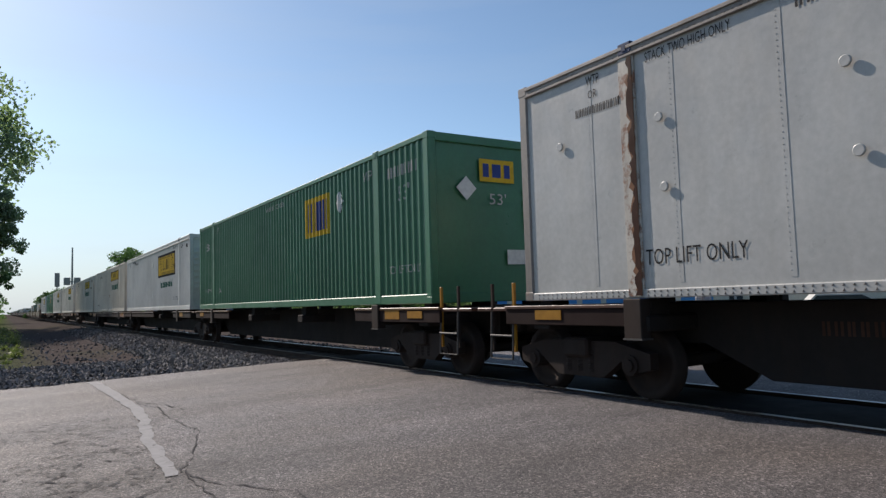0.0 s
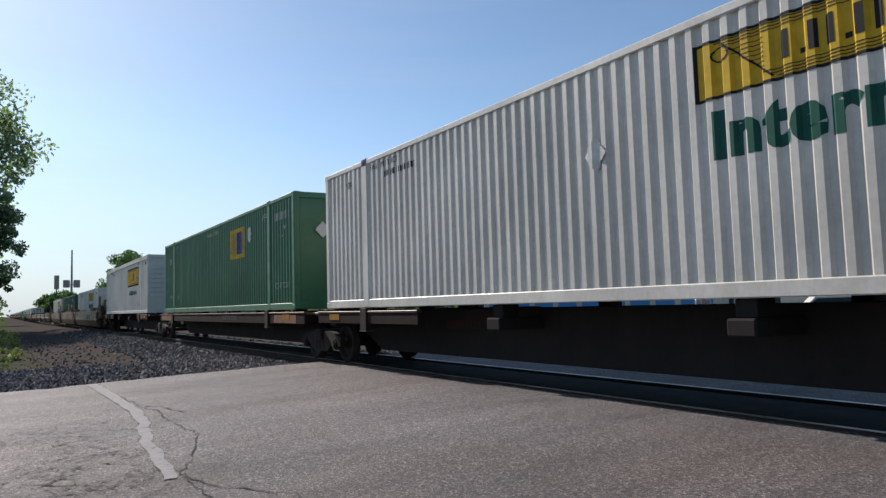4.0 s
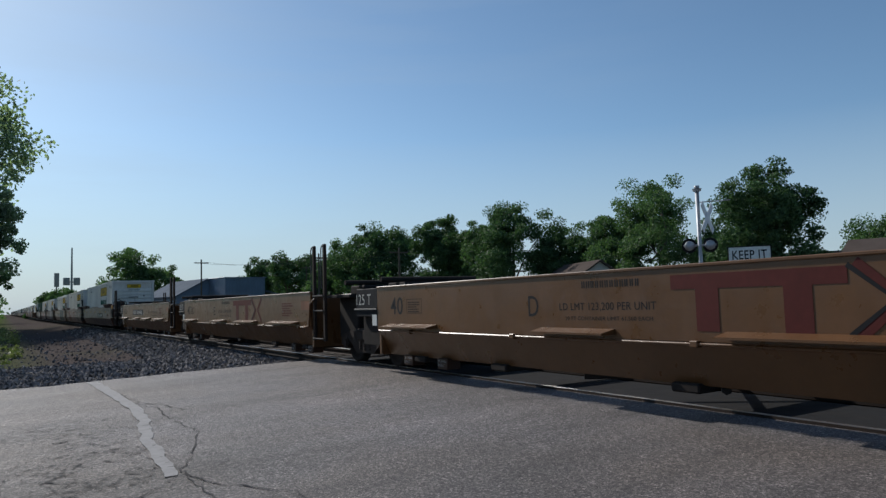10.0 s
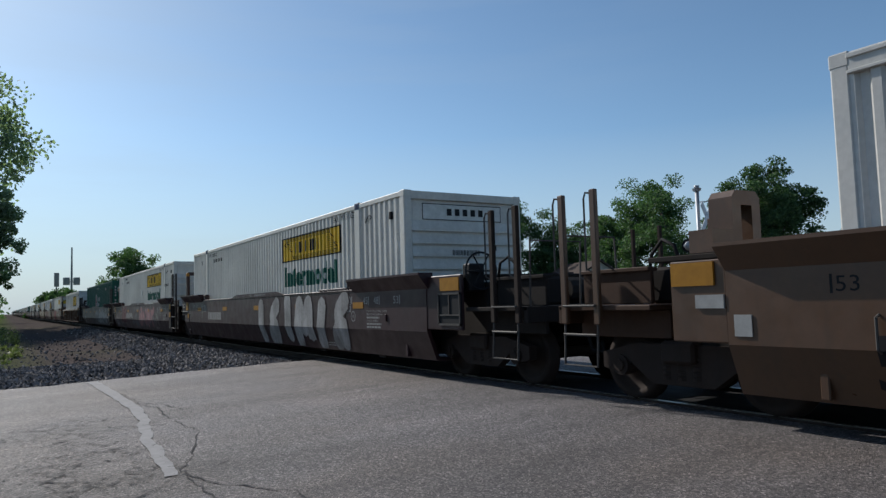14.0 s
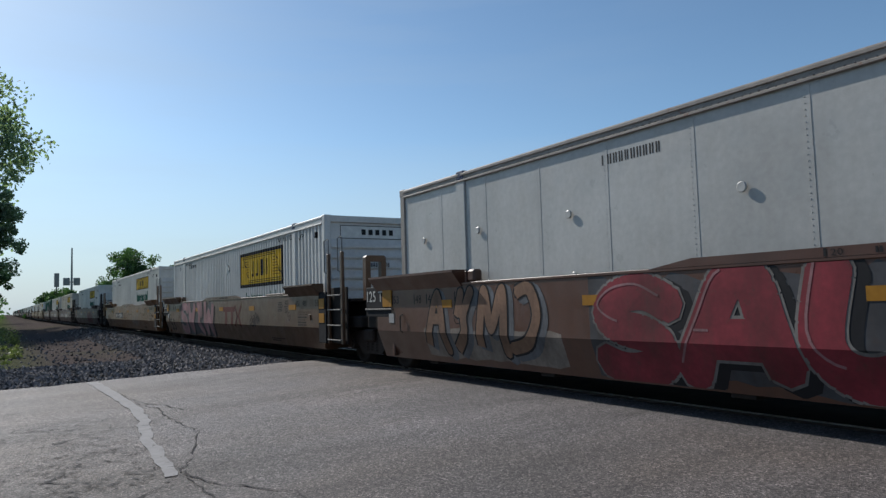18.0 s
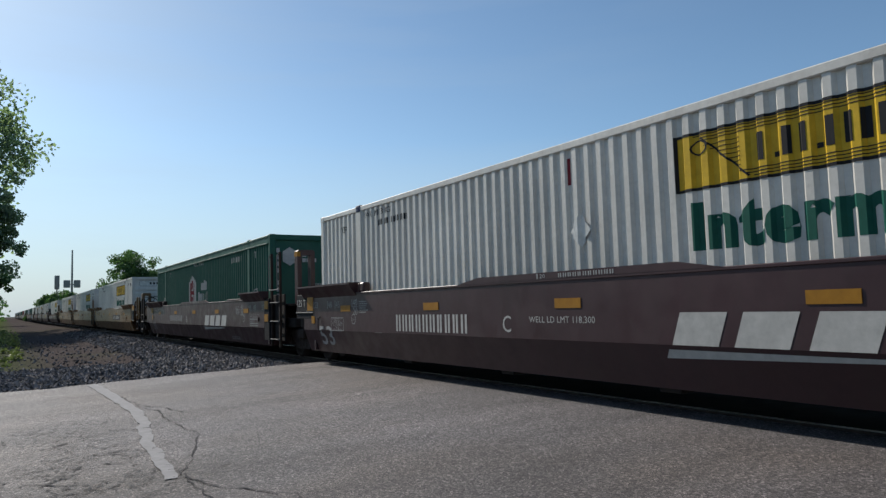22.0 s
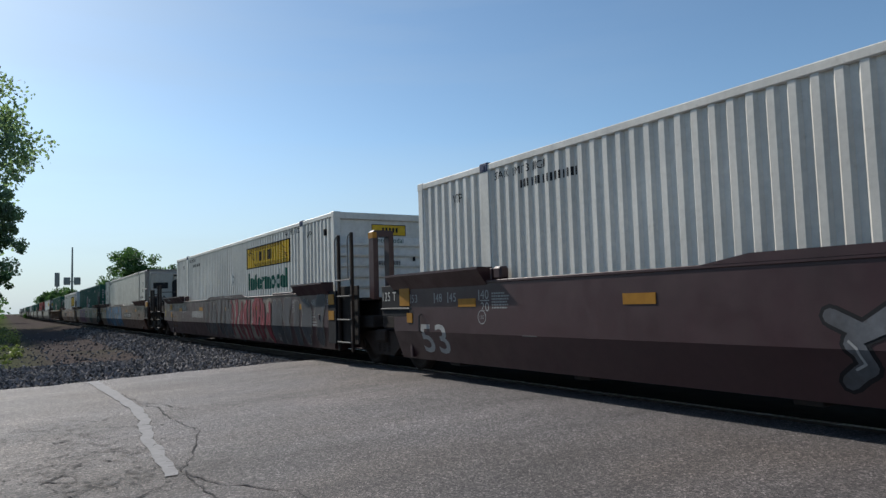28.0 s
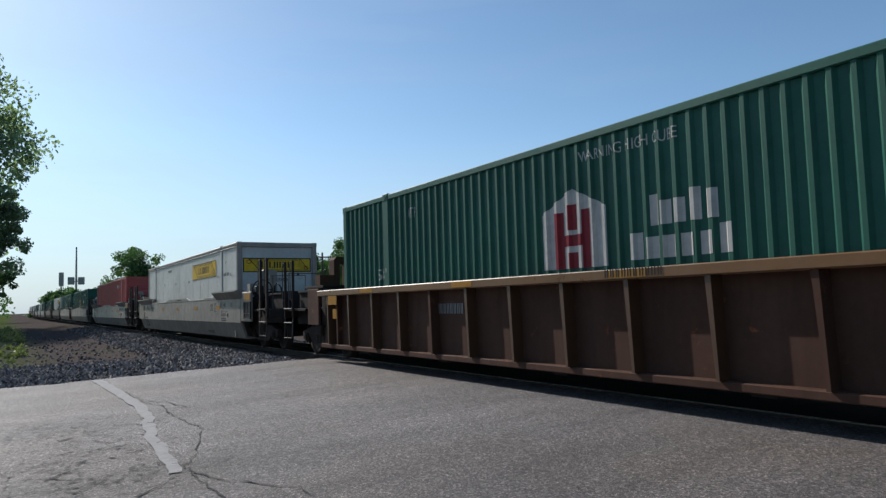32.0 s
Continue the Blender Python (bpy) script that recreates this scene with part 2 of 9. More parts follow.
        bm.free()
        me.materials.append(mat)
        if smooth:
            me.shade_smooth()
        return me


def part(name, geo, mat, parent, label="", smooth=False):
    """Links one mesh as a part of a thing."""
    me = geo if isinstance(geo, bpy.types.Mesh) else geo.mesh(name, mat, smooth)
    ob = new(name, me)
    ob.parent = parent
    if label:
        tagged(ob, label)
    return ob


def thing(name, label, category, group="", kind="", at=None):
    ob = new(name)
    ob.empty_display_size = 0.2
    tagged(ob, label, category, group, kind)
    if at is not None:
        ob.matrix_world = at
    return ob


def setting(name, geo, mat, label, category, smooth=False):
    me = geo if isinstance(geo, bpy.types.Mesh) else geo.mesh(name, mat, smooth)
    return tagged(new(name, me), label, category, "", "structure")


LETTERS = {}


def letters(text, size, bold=0.0):
    """Outlines of a text in the built-in font, as flat points and faces from its lower left corner."""
    key = (text, size, bold)
    if key not in LETTERS:
        cu = bpy.data.curves.new("text", "FONT")
        cu.body, cu.size, cu.offset, cu.resolution_u, cu.space_character = text, size, bold, 3, 1.05 + bold * 1.6
        ob = bpy.data.objects.new("text", cu)
        me = bpy.data.meshes.new_from_object(ob)
        LETTERS[key] = ([(v.co.x, v.co.y) for v in me.vertices], [tuple(p.vertices) for p in me.polygons])
        bpy.data.objects.remove(ob)
        bpy.data.meshes.remove(me)
        bpy.data.curves.remove(cu)
    return LETTERS[key]


def fitted(text, w, h, bold=0.0):
    """A text stretched to a width and a height."""
    vs, fs = letters(text, 1.0, bold)
    x0, x1 = min(v[0] for v in vs), max(v[0] for v in vs)
    y0, y1 = min(v[1] for v in vs), max(v[1] for v in vs)
    return [((x - x0) / (x1 - x0) * w, (y - y0) / (y1 - y0) * h) for x, y in vs], fs


def rect(x0, x1, y0, y1):
    return [(x0, y0), (x1, y0), (x1, y1), (x0, y1)], [(0, 1, 2, 3)]


def ring_rect(x0, x1, y0, y1, t):
    out = [(x0, y0), (x1, y0), (x1, y1), (x0, y1), (x0 + t, y0 + t), (x1 - t, y0 + t), (x1 - t, y1 - t), (x0 + t, y1 - t)]
    return out, [(0, 1, 5, 4), (1, 2, 6, 5), (2, 3, 7, 6), (3, 0, 4, 7)]


def polygon(pts):
    return list(pts), [tuple(range(len(pts)))]


def joined(*flats):
    vs, fs = [], []
    for v, f in flats:
        n = len(vs)
        vs += v
        fs += [tuple(i + n for i in q) for q in f]
    return vs, fs


def shifted(flat, dx, dy, k=1.0):
    return [(x * k + dx, y * k + dy) for x, y in flat[0]], flat[1]


def stroke(pts, w, n=1):
    """A thick line through the points, as a strip."""
    pts = [Vector((p[0], p[1], 0)) for p in pts]
    vs, fs = [], []
    for i, p in enumerate(pts):
        d = (pts[min(i + 1, len(pts) - 1)] - pts[max(i - 1, 0)])
        d = d.normalized() if d.length > 1e-6 else Vector((1, 0, 0))
        nrm = Vector((-d.y, d.x, 0)) * w / 2
        ext = d * (w * 0.3) if i == len(pts) - 1 else d * (-w * 0.3) if i == 0 else Vector()
        vs += [tuple((p + nrm + ext)[:2]), tuple((p - nrm + ext)[:2])]
    for i in range(len(pts) - 1):
        fs.append((2 * i, 2 * i + 1, 2 * i + 3, 2 * i + 2))
    return vs, fs


def bars(rng, w, h, n):
    """Characters too small to read, as plain bars."""
    out, p = [], w / n
    for i in range(n):
        k = rng.uniform(0.60, 0.72)
        out += [rect(i * p, i * p + p * 0.24, 0, h), rect(i * p + p * (k - 0.24), i * p + p * k, 0, h)]
    return joined(*out)


def text_lines(rng, w, h, n, pitch=1.0):
    """Lines of small writing, as plain bars broken into words."""
    out = []
    for i in range(n):
        x, z = 0.0, h - (i + 1) * h / n
        end = w * rng.uniform(0.65, 1)
        while x < end:
            k = rng.uniform(0.05, 0.16) * w
            out.append(rect(x, min(x + k, end), z, z + h / n * 0.55))
            x += k + 0.025 * w
    return joined(*out)


def laid(flat, y0, z0, xf, off, cuts_y=(), cuts_z=()):
    """Flat shapes laid on a side that faces -x: their x runs towards -y from y0, their y up from z0. xf(y, z): the surface."""
    vs = [(y0 - x, z0 + z) for x, z in flat[0]]
    bm = bmesh.new()
    bv = [bm.verts.new((0, y, z)) for y, z in vs]
    for q in flat[1]:
        if len(set(q)) > 2:
            try:
                bm.faces.new([bv[i] for i in q])
            except ValueError:
                pass
    ya, yb = min(v[0] for v in vs), max(v[0] for v in vs)
    za, zb = min(v[1] for v in vs), max(v[1] for v in vs)
    for c in cuts_y:
        if ya < c < yb:
            bmesh.ops.bisect_plane(bm, geom=bm.verts[:] + bm.edges[:] + bm.faces[:], plane_co=(0, c, 0), plane_no=(0, 1, 0), dist=1e-5)
    for c in cuts_z:
        if za < c < zb:
            bmesh.ops.bisect_plane(bm, geom=bm.verts[:] + bm.edges[:] + bm.faces[:], plane_co=(0, 0, c), plane_no=(0, 0, 1), dist=1e-5)
    bm.verts.index_update()
    out = Geo()
    out.add([(xf(v.co.y, v.co.z) - off, v.co.y, v.co.z) for v in bm.verts], [[v.index for v in f.verts] for f in bm.faces])
    bm.free()
    return out


# ---- containers ----
CL, CW, CH = 16.154, 2.591, 2.896
HL, HW = CL / 2, CW / 2
POST = HL - 1.95


def ribs(pitch, outer, slope, depth, y0, y1):
    """The corrugation of a side between two posts: its corners (y, depth), and the depth at any y."""
    n = max(1, round((y1 - y0) / pitch))
    p = (y1 - y0) / n
    k = p / pitch
    o, s = outer * k / 2, slope * k
    pts = []
    for i in range(n):
        a = y0 + i * p
        pts += [(a, 0), (a + o, 0), (a + o + s, depth), (a + p - o - s, depth), (a + p - o, 0)]
    pts.append((y1, 0))
    return pts


def profile_of(style):
    if style == "smooth":
        return [(-HL + 0.15, 0.012), (HL - 0.15, 0.012)]
    pitch, outer, slope, depth = {"ribbed": (0.211, 0.074, 0.033, 0.036), "green": (0.305, 0.05, 0.045, 0.042), "fine": (0.212, 0.045, 0.035, 0.036)}[style]
    spans = [(-HL + 0.16, -POST - 0.11), (-POST + 0.11, POST - 0.11), (POST + 0.11, HL - 0.16)]
    out = []
    for a, b in spans:
        out += ribs(pitch, outer, slope, depth, a, b)
    return out


def depth_at(prof, y):
    for (ya, da), (yb, db) in zip(prof, prof[1:]):
        if ya <= y <= yb:
            return da + (db - da) * ((y - ya) / (yb - ya) if yb > ya else 0)
    return 0.0


MESHES = {}


def cached(key, make):
    if key not in MESHES:
        MESHES[key] = make()
    return MESHES[key]


def side_mesh(style, z0, z1, mat, far):
    prof = profile_of(style)
    geo = Geo()
    sgn = 1 if far else -1
    vs, fs = [], []
    for y, d in prof:
        vs += [(sgn * (HW - 0.012 - d), y, z0), (sgn * (HW - 0.012 - d), y, z1)]
    for i in range(len(prof) - 1):
        fs.append((2 * i, 2 * i + 2, 2 * i + 3, 2 * i + 1))
    n = len(vs)
    back = sgn * (HW - 0.09)
    vs += [(back, prof[0][0], z0), (back, prof[-1][0], z0), (back, prof[-1][0], z1), (back, prof[0][0], z1)]
    fs.append((n, n + 1, n + 2, n + 3))
    return geo.add(vs, fs).mesh("side_panel", mat)


def haulage_panel(rng, frame_w, w, h, bottom_word):
    """The yellow haulage panel as plain shapes: upright bars for the word, ruled lines, and a scroll at each end."""
    ink = [ring_rect(0, w, 0, h, frame_w)]
    x, u = w * 0.235, w * 0.54 / 6.6
    for kind in "1.2.2221":
        if kind == ".":
            ink.append(rect(x + u * 0.02, x + u * 0.22, h * 0.30, h * 0.38))
            x += u * 0.34
        elif kind == "1":
            ink.append(rect(x + u * 0.3, x + u * 0.58, h * 0.30, h * 0.74))
            x += u * 0.86
        else:
            ink += [rect(x, x + u * 0.27, h * 0.30, h * 0.74), rect(x + u * 0.5, x + u * 0.77, h * 0.30, h * 0.74)]
            x += u * 1.0
    for k in range(3):
        z = h * (0.82 + 0.05 * k)
        ink.append(rect(w * (0.10 - 0.018 * k), w * 0.86, z, z + h * 0.016))
        ink.append(rect(w * (0.245 - 0.018 * k), w * 0.97, h * 0.08 + h * 0.05 * k, h * 0.096 + h * 0.05 * k))
    for k in range(7):
        z = h * (0.28 + 0.075 * k)
        ink.append(rect(w * (0.205 - 0.017 * k), w * 0.215, z, z + h * 0.014))
        ink.append(rect(w * 0.80, w * (0.945 - 0.017 * k), z, z + h * 0.014))
    for xa, za, xb, zb, cx, cz in ((0.09, 0.9, 0.235, 0.1, 0.085, 0.72), (0.84, 0.92, 0.955, 0.2, 0.93, 0.30)):
        ink.append(stroke([(w * xa, h * za), (w * xb, h * zb)], 0.02))
        ink.append(stroke([(w * cx + h * 0.16 * math.cos(q), h * cz + h * 0.12 * math.sin(q)) for q in np.linspace(0, math.tau, 15)], 0.017))
    return joined(*ink)


def container(style, label, group="containers on the train", seed=1, colour=None, height=CH):
    """A 53-foot container, base centre at the origin, its near side facing -x and its leading end facing -y."""
    rng = random.Random(seed)
    tall = {"deep": 0.2, "gabled_deep": 0.25}.get(style)
    style = {"deep": "panelled", "gabled_deep": "gabled"}.get(style, style)
    ribbed = {"panelled": "ribbed", "framed": "ribbed", "orange": "fine", "gabled": "fine", "plain": "ribbed", "red": "green"}.get(style, "smooth")
    mat = colour
    band = {"framed": 0.20, "smooth": 0.16, "reefer": 0.12}.get(style, 0.11)
    band = tall or band
    sill = 0.10 if style in ("smooth", "reefer") else 0.16
    th = thing("shipping_container", label, "container", group)
    k = (style, mat.name)
    H = CH
    edge = RAILTOP if style == "smooth" else mat
    for far in (False, True):
        part("side_panel", cached(("side", ribbed, band, mat.name, far), lambda: side_mesh(ribbed, sill - 0.02, H - band + 0.02, mat, far)), mat, th)
        s = 1 if far else -1
        a, b = sorted((s * HW, s * (HW - 0.1)))

        def top():
            q = Geo().box(a, b, -HL + 0.15, HL - 0.15, H - band, H - 0.012, 0.012)
            if band > 0.15:
                y0, y1 = -HL + 0.15, HL - 0.15
                o = s * HW
                c, d = sorted((o, o + s * 0.018))
                q.box(c, d, y0, y1, H - band, H - band + 0.03, 0.006).box(c, d, y0, y1, H - 0.07, H - 0.03, 0.006)
            return q.mesh("top_rail", edge)
        part("top_rail", cached(("top", band, edge.name, s, style == "smooth"), top), edge, th)

        def low():
            q = Geo().box(a, b, -HL + 0.15, HL - 0.15, 0.0, sill, 0.012)
            return q.mesh("bottom_rail", mat)
        part("bottom_rail", cached(("low", mat.name, s, sill), low), mat, th)
        for e in (-1, 1):
            def corner():
                y0, y1 = sorted((e * HL, e * (HL - 0.165)))
                x0, x1 = sorted((s * (HW), s * (HW - 0.16)))
                return Geo().box(x0, x1, y0, y1, 0.0, H - 0.01, 0.02).box(x0 - 0.004, x1 + 0.004, y0 - 0.004, y1 + 0.004, H - 0.13, H, 0.012) \
                    .box(x0 - 0.004, x1 + 0.004, y0 - 0.004, y1 + 0.004, 0.0, 0.12, 0.012).mesh("corner_post", edge)
            part("corner_post", cached(("corner", edge.name, s, e), corner), edge, th)
            pm = RUSTY if style == "smooth" and seed == 100 and not far else mat

            def post():
                x0, x1 = sorted((s * (HW + 0.004), s * (HW - 0.12)))
                return Geo().box(x0, x1, e * POST - 0.115, e * POST + 0.115, 0.01, H - 0.1, 0.012).mesh("lifting_post", pm)
            part("lifting_post", cached(("post", pm.name, s, e), post), pm, th)

            def casting():
                x0, x1 = sorted((s * (HW + 0.012), s * (HW - 0.16)))
                q = Geo().box(x0, x1, e * POST - 0.10, e * POST + 0.10, H - 0.13, H + 0.012, 0.015)
                x2, x3 = sorted((s * (HW + 0.012), s * (HW + 0.02)))
                return q.box(x2, x3, e * POST - 0.03, e * POST + 0.03, H - 0.09, H - 0.03).mesh("lift_casting", cmat)
            cmat = mat if ribbed in ("green", "fine") else BLUECAST
            part("lift_casting", cached(("cast", cmat.name, s, e), casting), cmat, th)

    def roof():
        q = Geo()
        ny = 54
        for i in range(ny):
            y = -HL + 0.2 + i * (CL - 0.4) / ny
            q.box(-HW + 0.1, HW - 0.1, y, y + (CL - 0.4) / ny - 0.05, H - 0.03, H - 0.008)
        return q.box(-HW + 0.05, HW - 0.05, -HL + 0.05, HL - 0.05, H - 0.06, H - 0.025).mesh("roof", mat)
    part("roof", cached(("roof", mat.name), roof), mat, th)
    part("floor", cached(("floor",), lambda: Geo().box(-HW + 0.06, HW - 0.06, -HL + 0.1, HL - 0.1, 0.06, 0.16).mesh("floor", BLACKCAR)), BLACKCAR, th)
    # leading end: flat upper half, stepped lower half; trailing end: a pair of doors
    def front():
        return Geo().box(-HW + 0.14, HW - 0.14, -HL + 0.06, -HL + 0.12, 0.05, H - 0.05).mesh("end_panel", mat)
    if style != "reefer":
        part("end_panel", cached(("front", style, mat.name), front), mat, th)
        for z0, z1 in ((H - 0.16, H - 0.01), (0.0, 0.17)):
            part("end_rail", cached(("frail", edge.name, z0), lambda: Geo().box(-HW + 0.14, HW - 0.14, -HL, -HL + 0.1, z0, z1, 0.012).mesh("end_rail", edge)), edge, th)
    if style in ("panelled", "framed", "plain", "red"):
        def end_rib():
            return Geo().prism_x([(-HL + 0.065, 0.0), (-HL + 0.008, 0.0), (-HL + 0.012, 0.05), (-HL + 0.058, 0.19), (-HL + 0.065, 0.19)], -HW + 0.16, HW - 0.16).mesh("end_rib", mat)
        for z in (0.79, 1.02, 1.25, 1.48, 1.71, 1.94, 2.17):
            part("end_rib", cached(("erib", mat.name), end_rib), mat, th).location = (0, 0, z)

    def doors():
        q = Geo()
        for s in (-1, 1):
            x0, x1 = sorted((s * 0.01, s * (HW - 0.15)))
            q.box(x0, x1, HL - 0.09, HL - 0.04, 0.16, H - 0.12, 0.01)
            for x in (0.3, 0.85):
                q.tube([(s * x, HL - 0.02, 0.1), (s * x, HL - 0.02, H - 0.15)], 0.018, 6)
        return q.box(-HW + 0.14, HW - 0.14, HL - 0.1, HL, H - 0.13, H - 0.01, 0.01).box(-HW + 0.14, HW - 0.14, HL - 0.1, HL, 0.0, 0.17, 0.01).mesh("door_end", mat)
    part("door_end", cached(("doors", mat.name), doors), mat, th)

    prof = profile_of(ribbed)
    cuts = sorted({round(y, 5) for y, d in prof})
    F = -HL

    def face(y, z):
        return -(HW - 0.012 - depth_at(prof, y)) if abs(abs(y) - POST) > 0.12 else -HW - 0.004

    def deco(name, flat, from_f, z, m, off=0.003, lab="", key=None):
        """A marking whose upper screen-left corner stands from_f metres behind the leading end."""
        def make():
            return laid(flat, F + from_f, z, face, off, cuts).mesh(name, m)
        me = cached(("deco", style, key or name, m.name, from_f, z, off), make)
        return part(name, me, m, th, lab)

    def seams():
        q = Geo()
        y = -HL + 0.115 + 1.225
        while y < HL - 0.4:
            q.box(-HW + 0.0205, -HW + 0.03, y - 0.03, y + 0.03, 0.16, CH - 0.16)
            for i in range(44):
                z = 0.22 + i * 0.057
                q.add([(-HW + 0.0155, y + 0.02, z)] + [(-HW + 0.0205, y + 0.011, z - 0.009), (-HW + 0.0205, y + 0.029, z - 0.009), (-HW + 0.0205, y + 0.02, z + 0.009)], [(0, 1, 2), (0, 2, 3), (0, 3, 1)])
            y += 1.225
        return q.mesh("riveted_seam", mat)

    if style in ("panelled", "framed"):
        boxed = style == "framed"
        w, z0, h = (3.75, 1.47, 1.0) if boxed else (3.62, 1.98, 0.6)
        left = 6.55 if boxed else 6.45
        deco("logo_panel", rect(0, w, 0, h), left, z0, PLACARD if seed == 32 else LOGO_YELLOW, 0.003, "pale haulage company panel" if seed == 32 else "yellow haulage company panel", "boxed" if boxed else "bare")
        deco("logo_lettering", haulage_panel(rng, 0.09 if boxed else 0.03, w, h, ""), left, z0, INK, 0.006, "black plain-block lettering", "boxed" if boxed else "bare")
        if not (boxed and seed % 2):
            zz, hh, ww, fl = (0.99, 0.34, 2.7, 5.97) if boxed else (1.36, 0.50, 3.22, 6.22)
            deco("lettering", fitted("Intermodal", ww, hh, 0.05), fl + 0.05, zz, GREENINK, 0.003, "large green word Intermodal", "word" + str(boxed))
        deco("stack_marking", fitted("STACK LIMIT 3 HIGH", 1.15, 0.12), 3.25, 2.64 if not boxed else 2.53, INK, 0.003)
        deco("marking", fitted("WTP", 0.26, 0.15), 1.62, 2.45, INK, 0.003, "", "wtp")
        deco("number_marking", bars(rng, 1.15, 0.11, 10), 13.4, 2.42, INK, 0.003, "", "rear number")
        deco("marking", fitted("STACK LIMIT 3 HIGH", 1.15, 0.11), 14.0, 2.62 if not boxed else 2.53, INK, 0.003, "", "rear stack")
        deco("small_marking", fitted("WTP", 0.24, 0.14), 15.1, 2.42, INK, 0.003, "", "rear wtp")
        if seed % 3 == 0:
            deco("marking", fitted("OR", 0.12, 0.11), 1.55, 2.16, INK, 0.003, "", "or")
            deco("marking", bars(rng, 0.75, 0.11, 9), 1.85, 1.90, INK, 0.003, "", "pin")
        if seed % 2 == 0:
            dia = [(0.2, 0), (0.4, 0.2), (0.2, 0.4), (0, 0.2)]
            deco("placard_holder", polygon(dia), 8.1, 1.55 if not boxed else 1.92, PLACARD, 0.022, "white diamond placard holder")
        if boxed:
            deco("marking", fitted("TOP LIFT ONLY", 1.1, 0.13), 3.2, 0.42, INK, 0.003, "", "toplift")
            deco("placard_holder", polygon([(0.2, 0), (0.4, 0.2), (0.2, 0.4), (0, 0.2)]), 8.1, 0.55, PLACARD, 0.022, "white diamond placard holder", "low")
        if seed in (13, 23, 26):
            deco("red_stripe", rect(0, 0.05, 0, 0.34), 8.12, 2.34, REDINK, 0.003)
        if seed in (13, 23):
            deco("placard_holder", polygon([(0.2, 0), (0.4, 0.2), (0.2, 0.4), (0, 0.2)]), 8.22, 1.89, PLACARD, 0.022, "white diamond placard holder", "high")
    elif style == "plain":
        deco("marking", fitted("TOP LIFT ONLY", 1.05, 0.13), 13.9, 0.36, INK, 0.003, "", "toplift")
        deco("number_marking", bars(rng, 1.2, 0.11, 10), 12.4, 2.42, INK, 0.003, "", "rear number")
        deco("logo_panel", rect(0, 3.62, 0, 0.6), 6.25, 1.98, LOGO_YELLOW, 0.003, "yellow haulage company panel")
        deco("logo_lettering", haulage_panel(rng, 0.03, 3.62, 0.6, ""), 6.25, 1.98, INK, 0.006, "black plain-block lettering")
        deco("lettering", fitted("Intermodal", 3.2, 0.47, 0.045), 6.0, 1.38, GREENINK, 0.003, "large green word Intermodal")
        for fy, z, w, h, rm in ((11.34, 0.56, 0.25, 0.24, RUSTHOLE), (9.84, 1.07, 0.10, 0.12, RUSTHOLE), (10.45, 0.47, 0.07, 0.17, RUSTHOLE), (11.24, 0.36, 0.07, 0.22, RUSTRUN), (10.42, 0.30, 0.035, 0.2, RUSTRUN),
                                (9.81, 0.86, 0.03, 0.22, RUSTRUN), (14.97, 0.36, 0.07, 0.24, RUSTRUN), (15.9, 1.9, 0.05, 0.1, RUSTHOLE), (8.3, 0.42, 0.06, 0.13, RUSTHOLE), (6.9, 0.9, 0.05, 0.3, RUSTRUN), (12.6, 1.5, 0.04, 0.24, RUSTRUN)):
            rag = [(w * (0.5 + 0.5 * k * math.cos(q_)), h * (0.5 + 0.5 * k * math.sin(q_))) for q_, k in [(i_ * math.tau / 14, rng.uniform(0.5, 1.0)) for i_ in range(14)]]
            deco("rust_stain", polygon(rag), fy, z, rm, 0.004, "", "rust%.2f" % fy)
        for fy, z, w, h in ((16.0, 0.07, 1.3, 0.10), (14.3, 0.05, 1.9, 0.09), (12.1, 0.09, 0.9, 0.07), (10.9, 0.04, 1.6, 0.11), (9.1, 0.06, 2.2, 0.12), (6.2, 0.05, 1.4, 0.10), (4.0, 0.08, 0.9, 0.08)):
            top = [(w * i_ / 12, h * rng.uniform(0.45, 1.0)) for i_ in range(13)]
            low_ = [(w * i_ / 12, h * rng.uniform(-0.1, 0.25)) for i_ in range(12, -1, -1)]
            part("peeled_patch", laid(polygon(low_[::-1] + top[::-1]), F + fy, z, lambda a_, b_: -HW, 0.006), PEELED, th, "peeled brown patch")
    elif style == "orange":
        left, z0 = (5.7, 1.58) if colour is GREEN else (8.8, 1.25)
        w, h = (1.42, 0.9) if colour is GREEN else (1.3, 0.78)
        deco("logo_panel", rect(0, w, 0, h), left, z0, LOGO_YELLOW, 0.003, "orange-yellow company panel")
        blocks = [rect(w * x0, w * x1, h * 0.13, h * 0.87) for x0, x1 in ((0.08, 0.18), (0.22, 0.33), (0.39, 0.47), (0.5, 0.56), (0.59, 0.67), (0.73, 0.81), (0.85, 0.93))]
        deco("logo_lettering", joined(*blocks), left, z0, BLUEINK, 0.006, "dark blue plain-block lettering")
        deco("placard", polygon([(0.21, 0), (0.42, 0.23), (0.21, 0.46), (0, 0.23)]), 3.9 if colour is GREEN else 4.25, 1.95 if colour is GREEN else 1.55, PLACARD, 0.02, "white diamond placard")
        deco("marking", fitted("53'", 0.42, 0.28), 1.15, 1.85, WHITEINK, 0.003, "", "53")
        deco("number_marking", bars(rng, 1.15 if colour is GREEN else 1.5, 0.2, 10), 1.55 if colour is GREEN else 3.9, 2.3, WHITEINK, 0.003)
        deco("marking", fitted("WTP", 0.3, 0.2), 2.5 if colour is GREEN else 1.5, 2.4, WHITEINK, 0.003, "", "wtp")
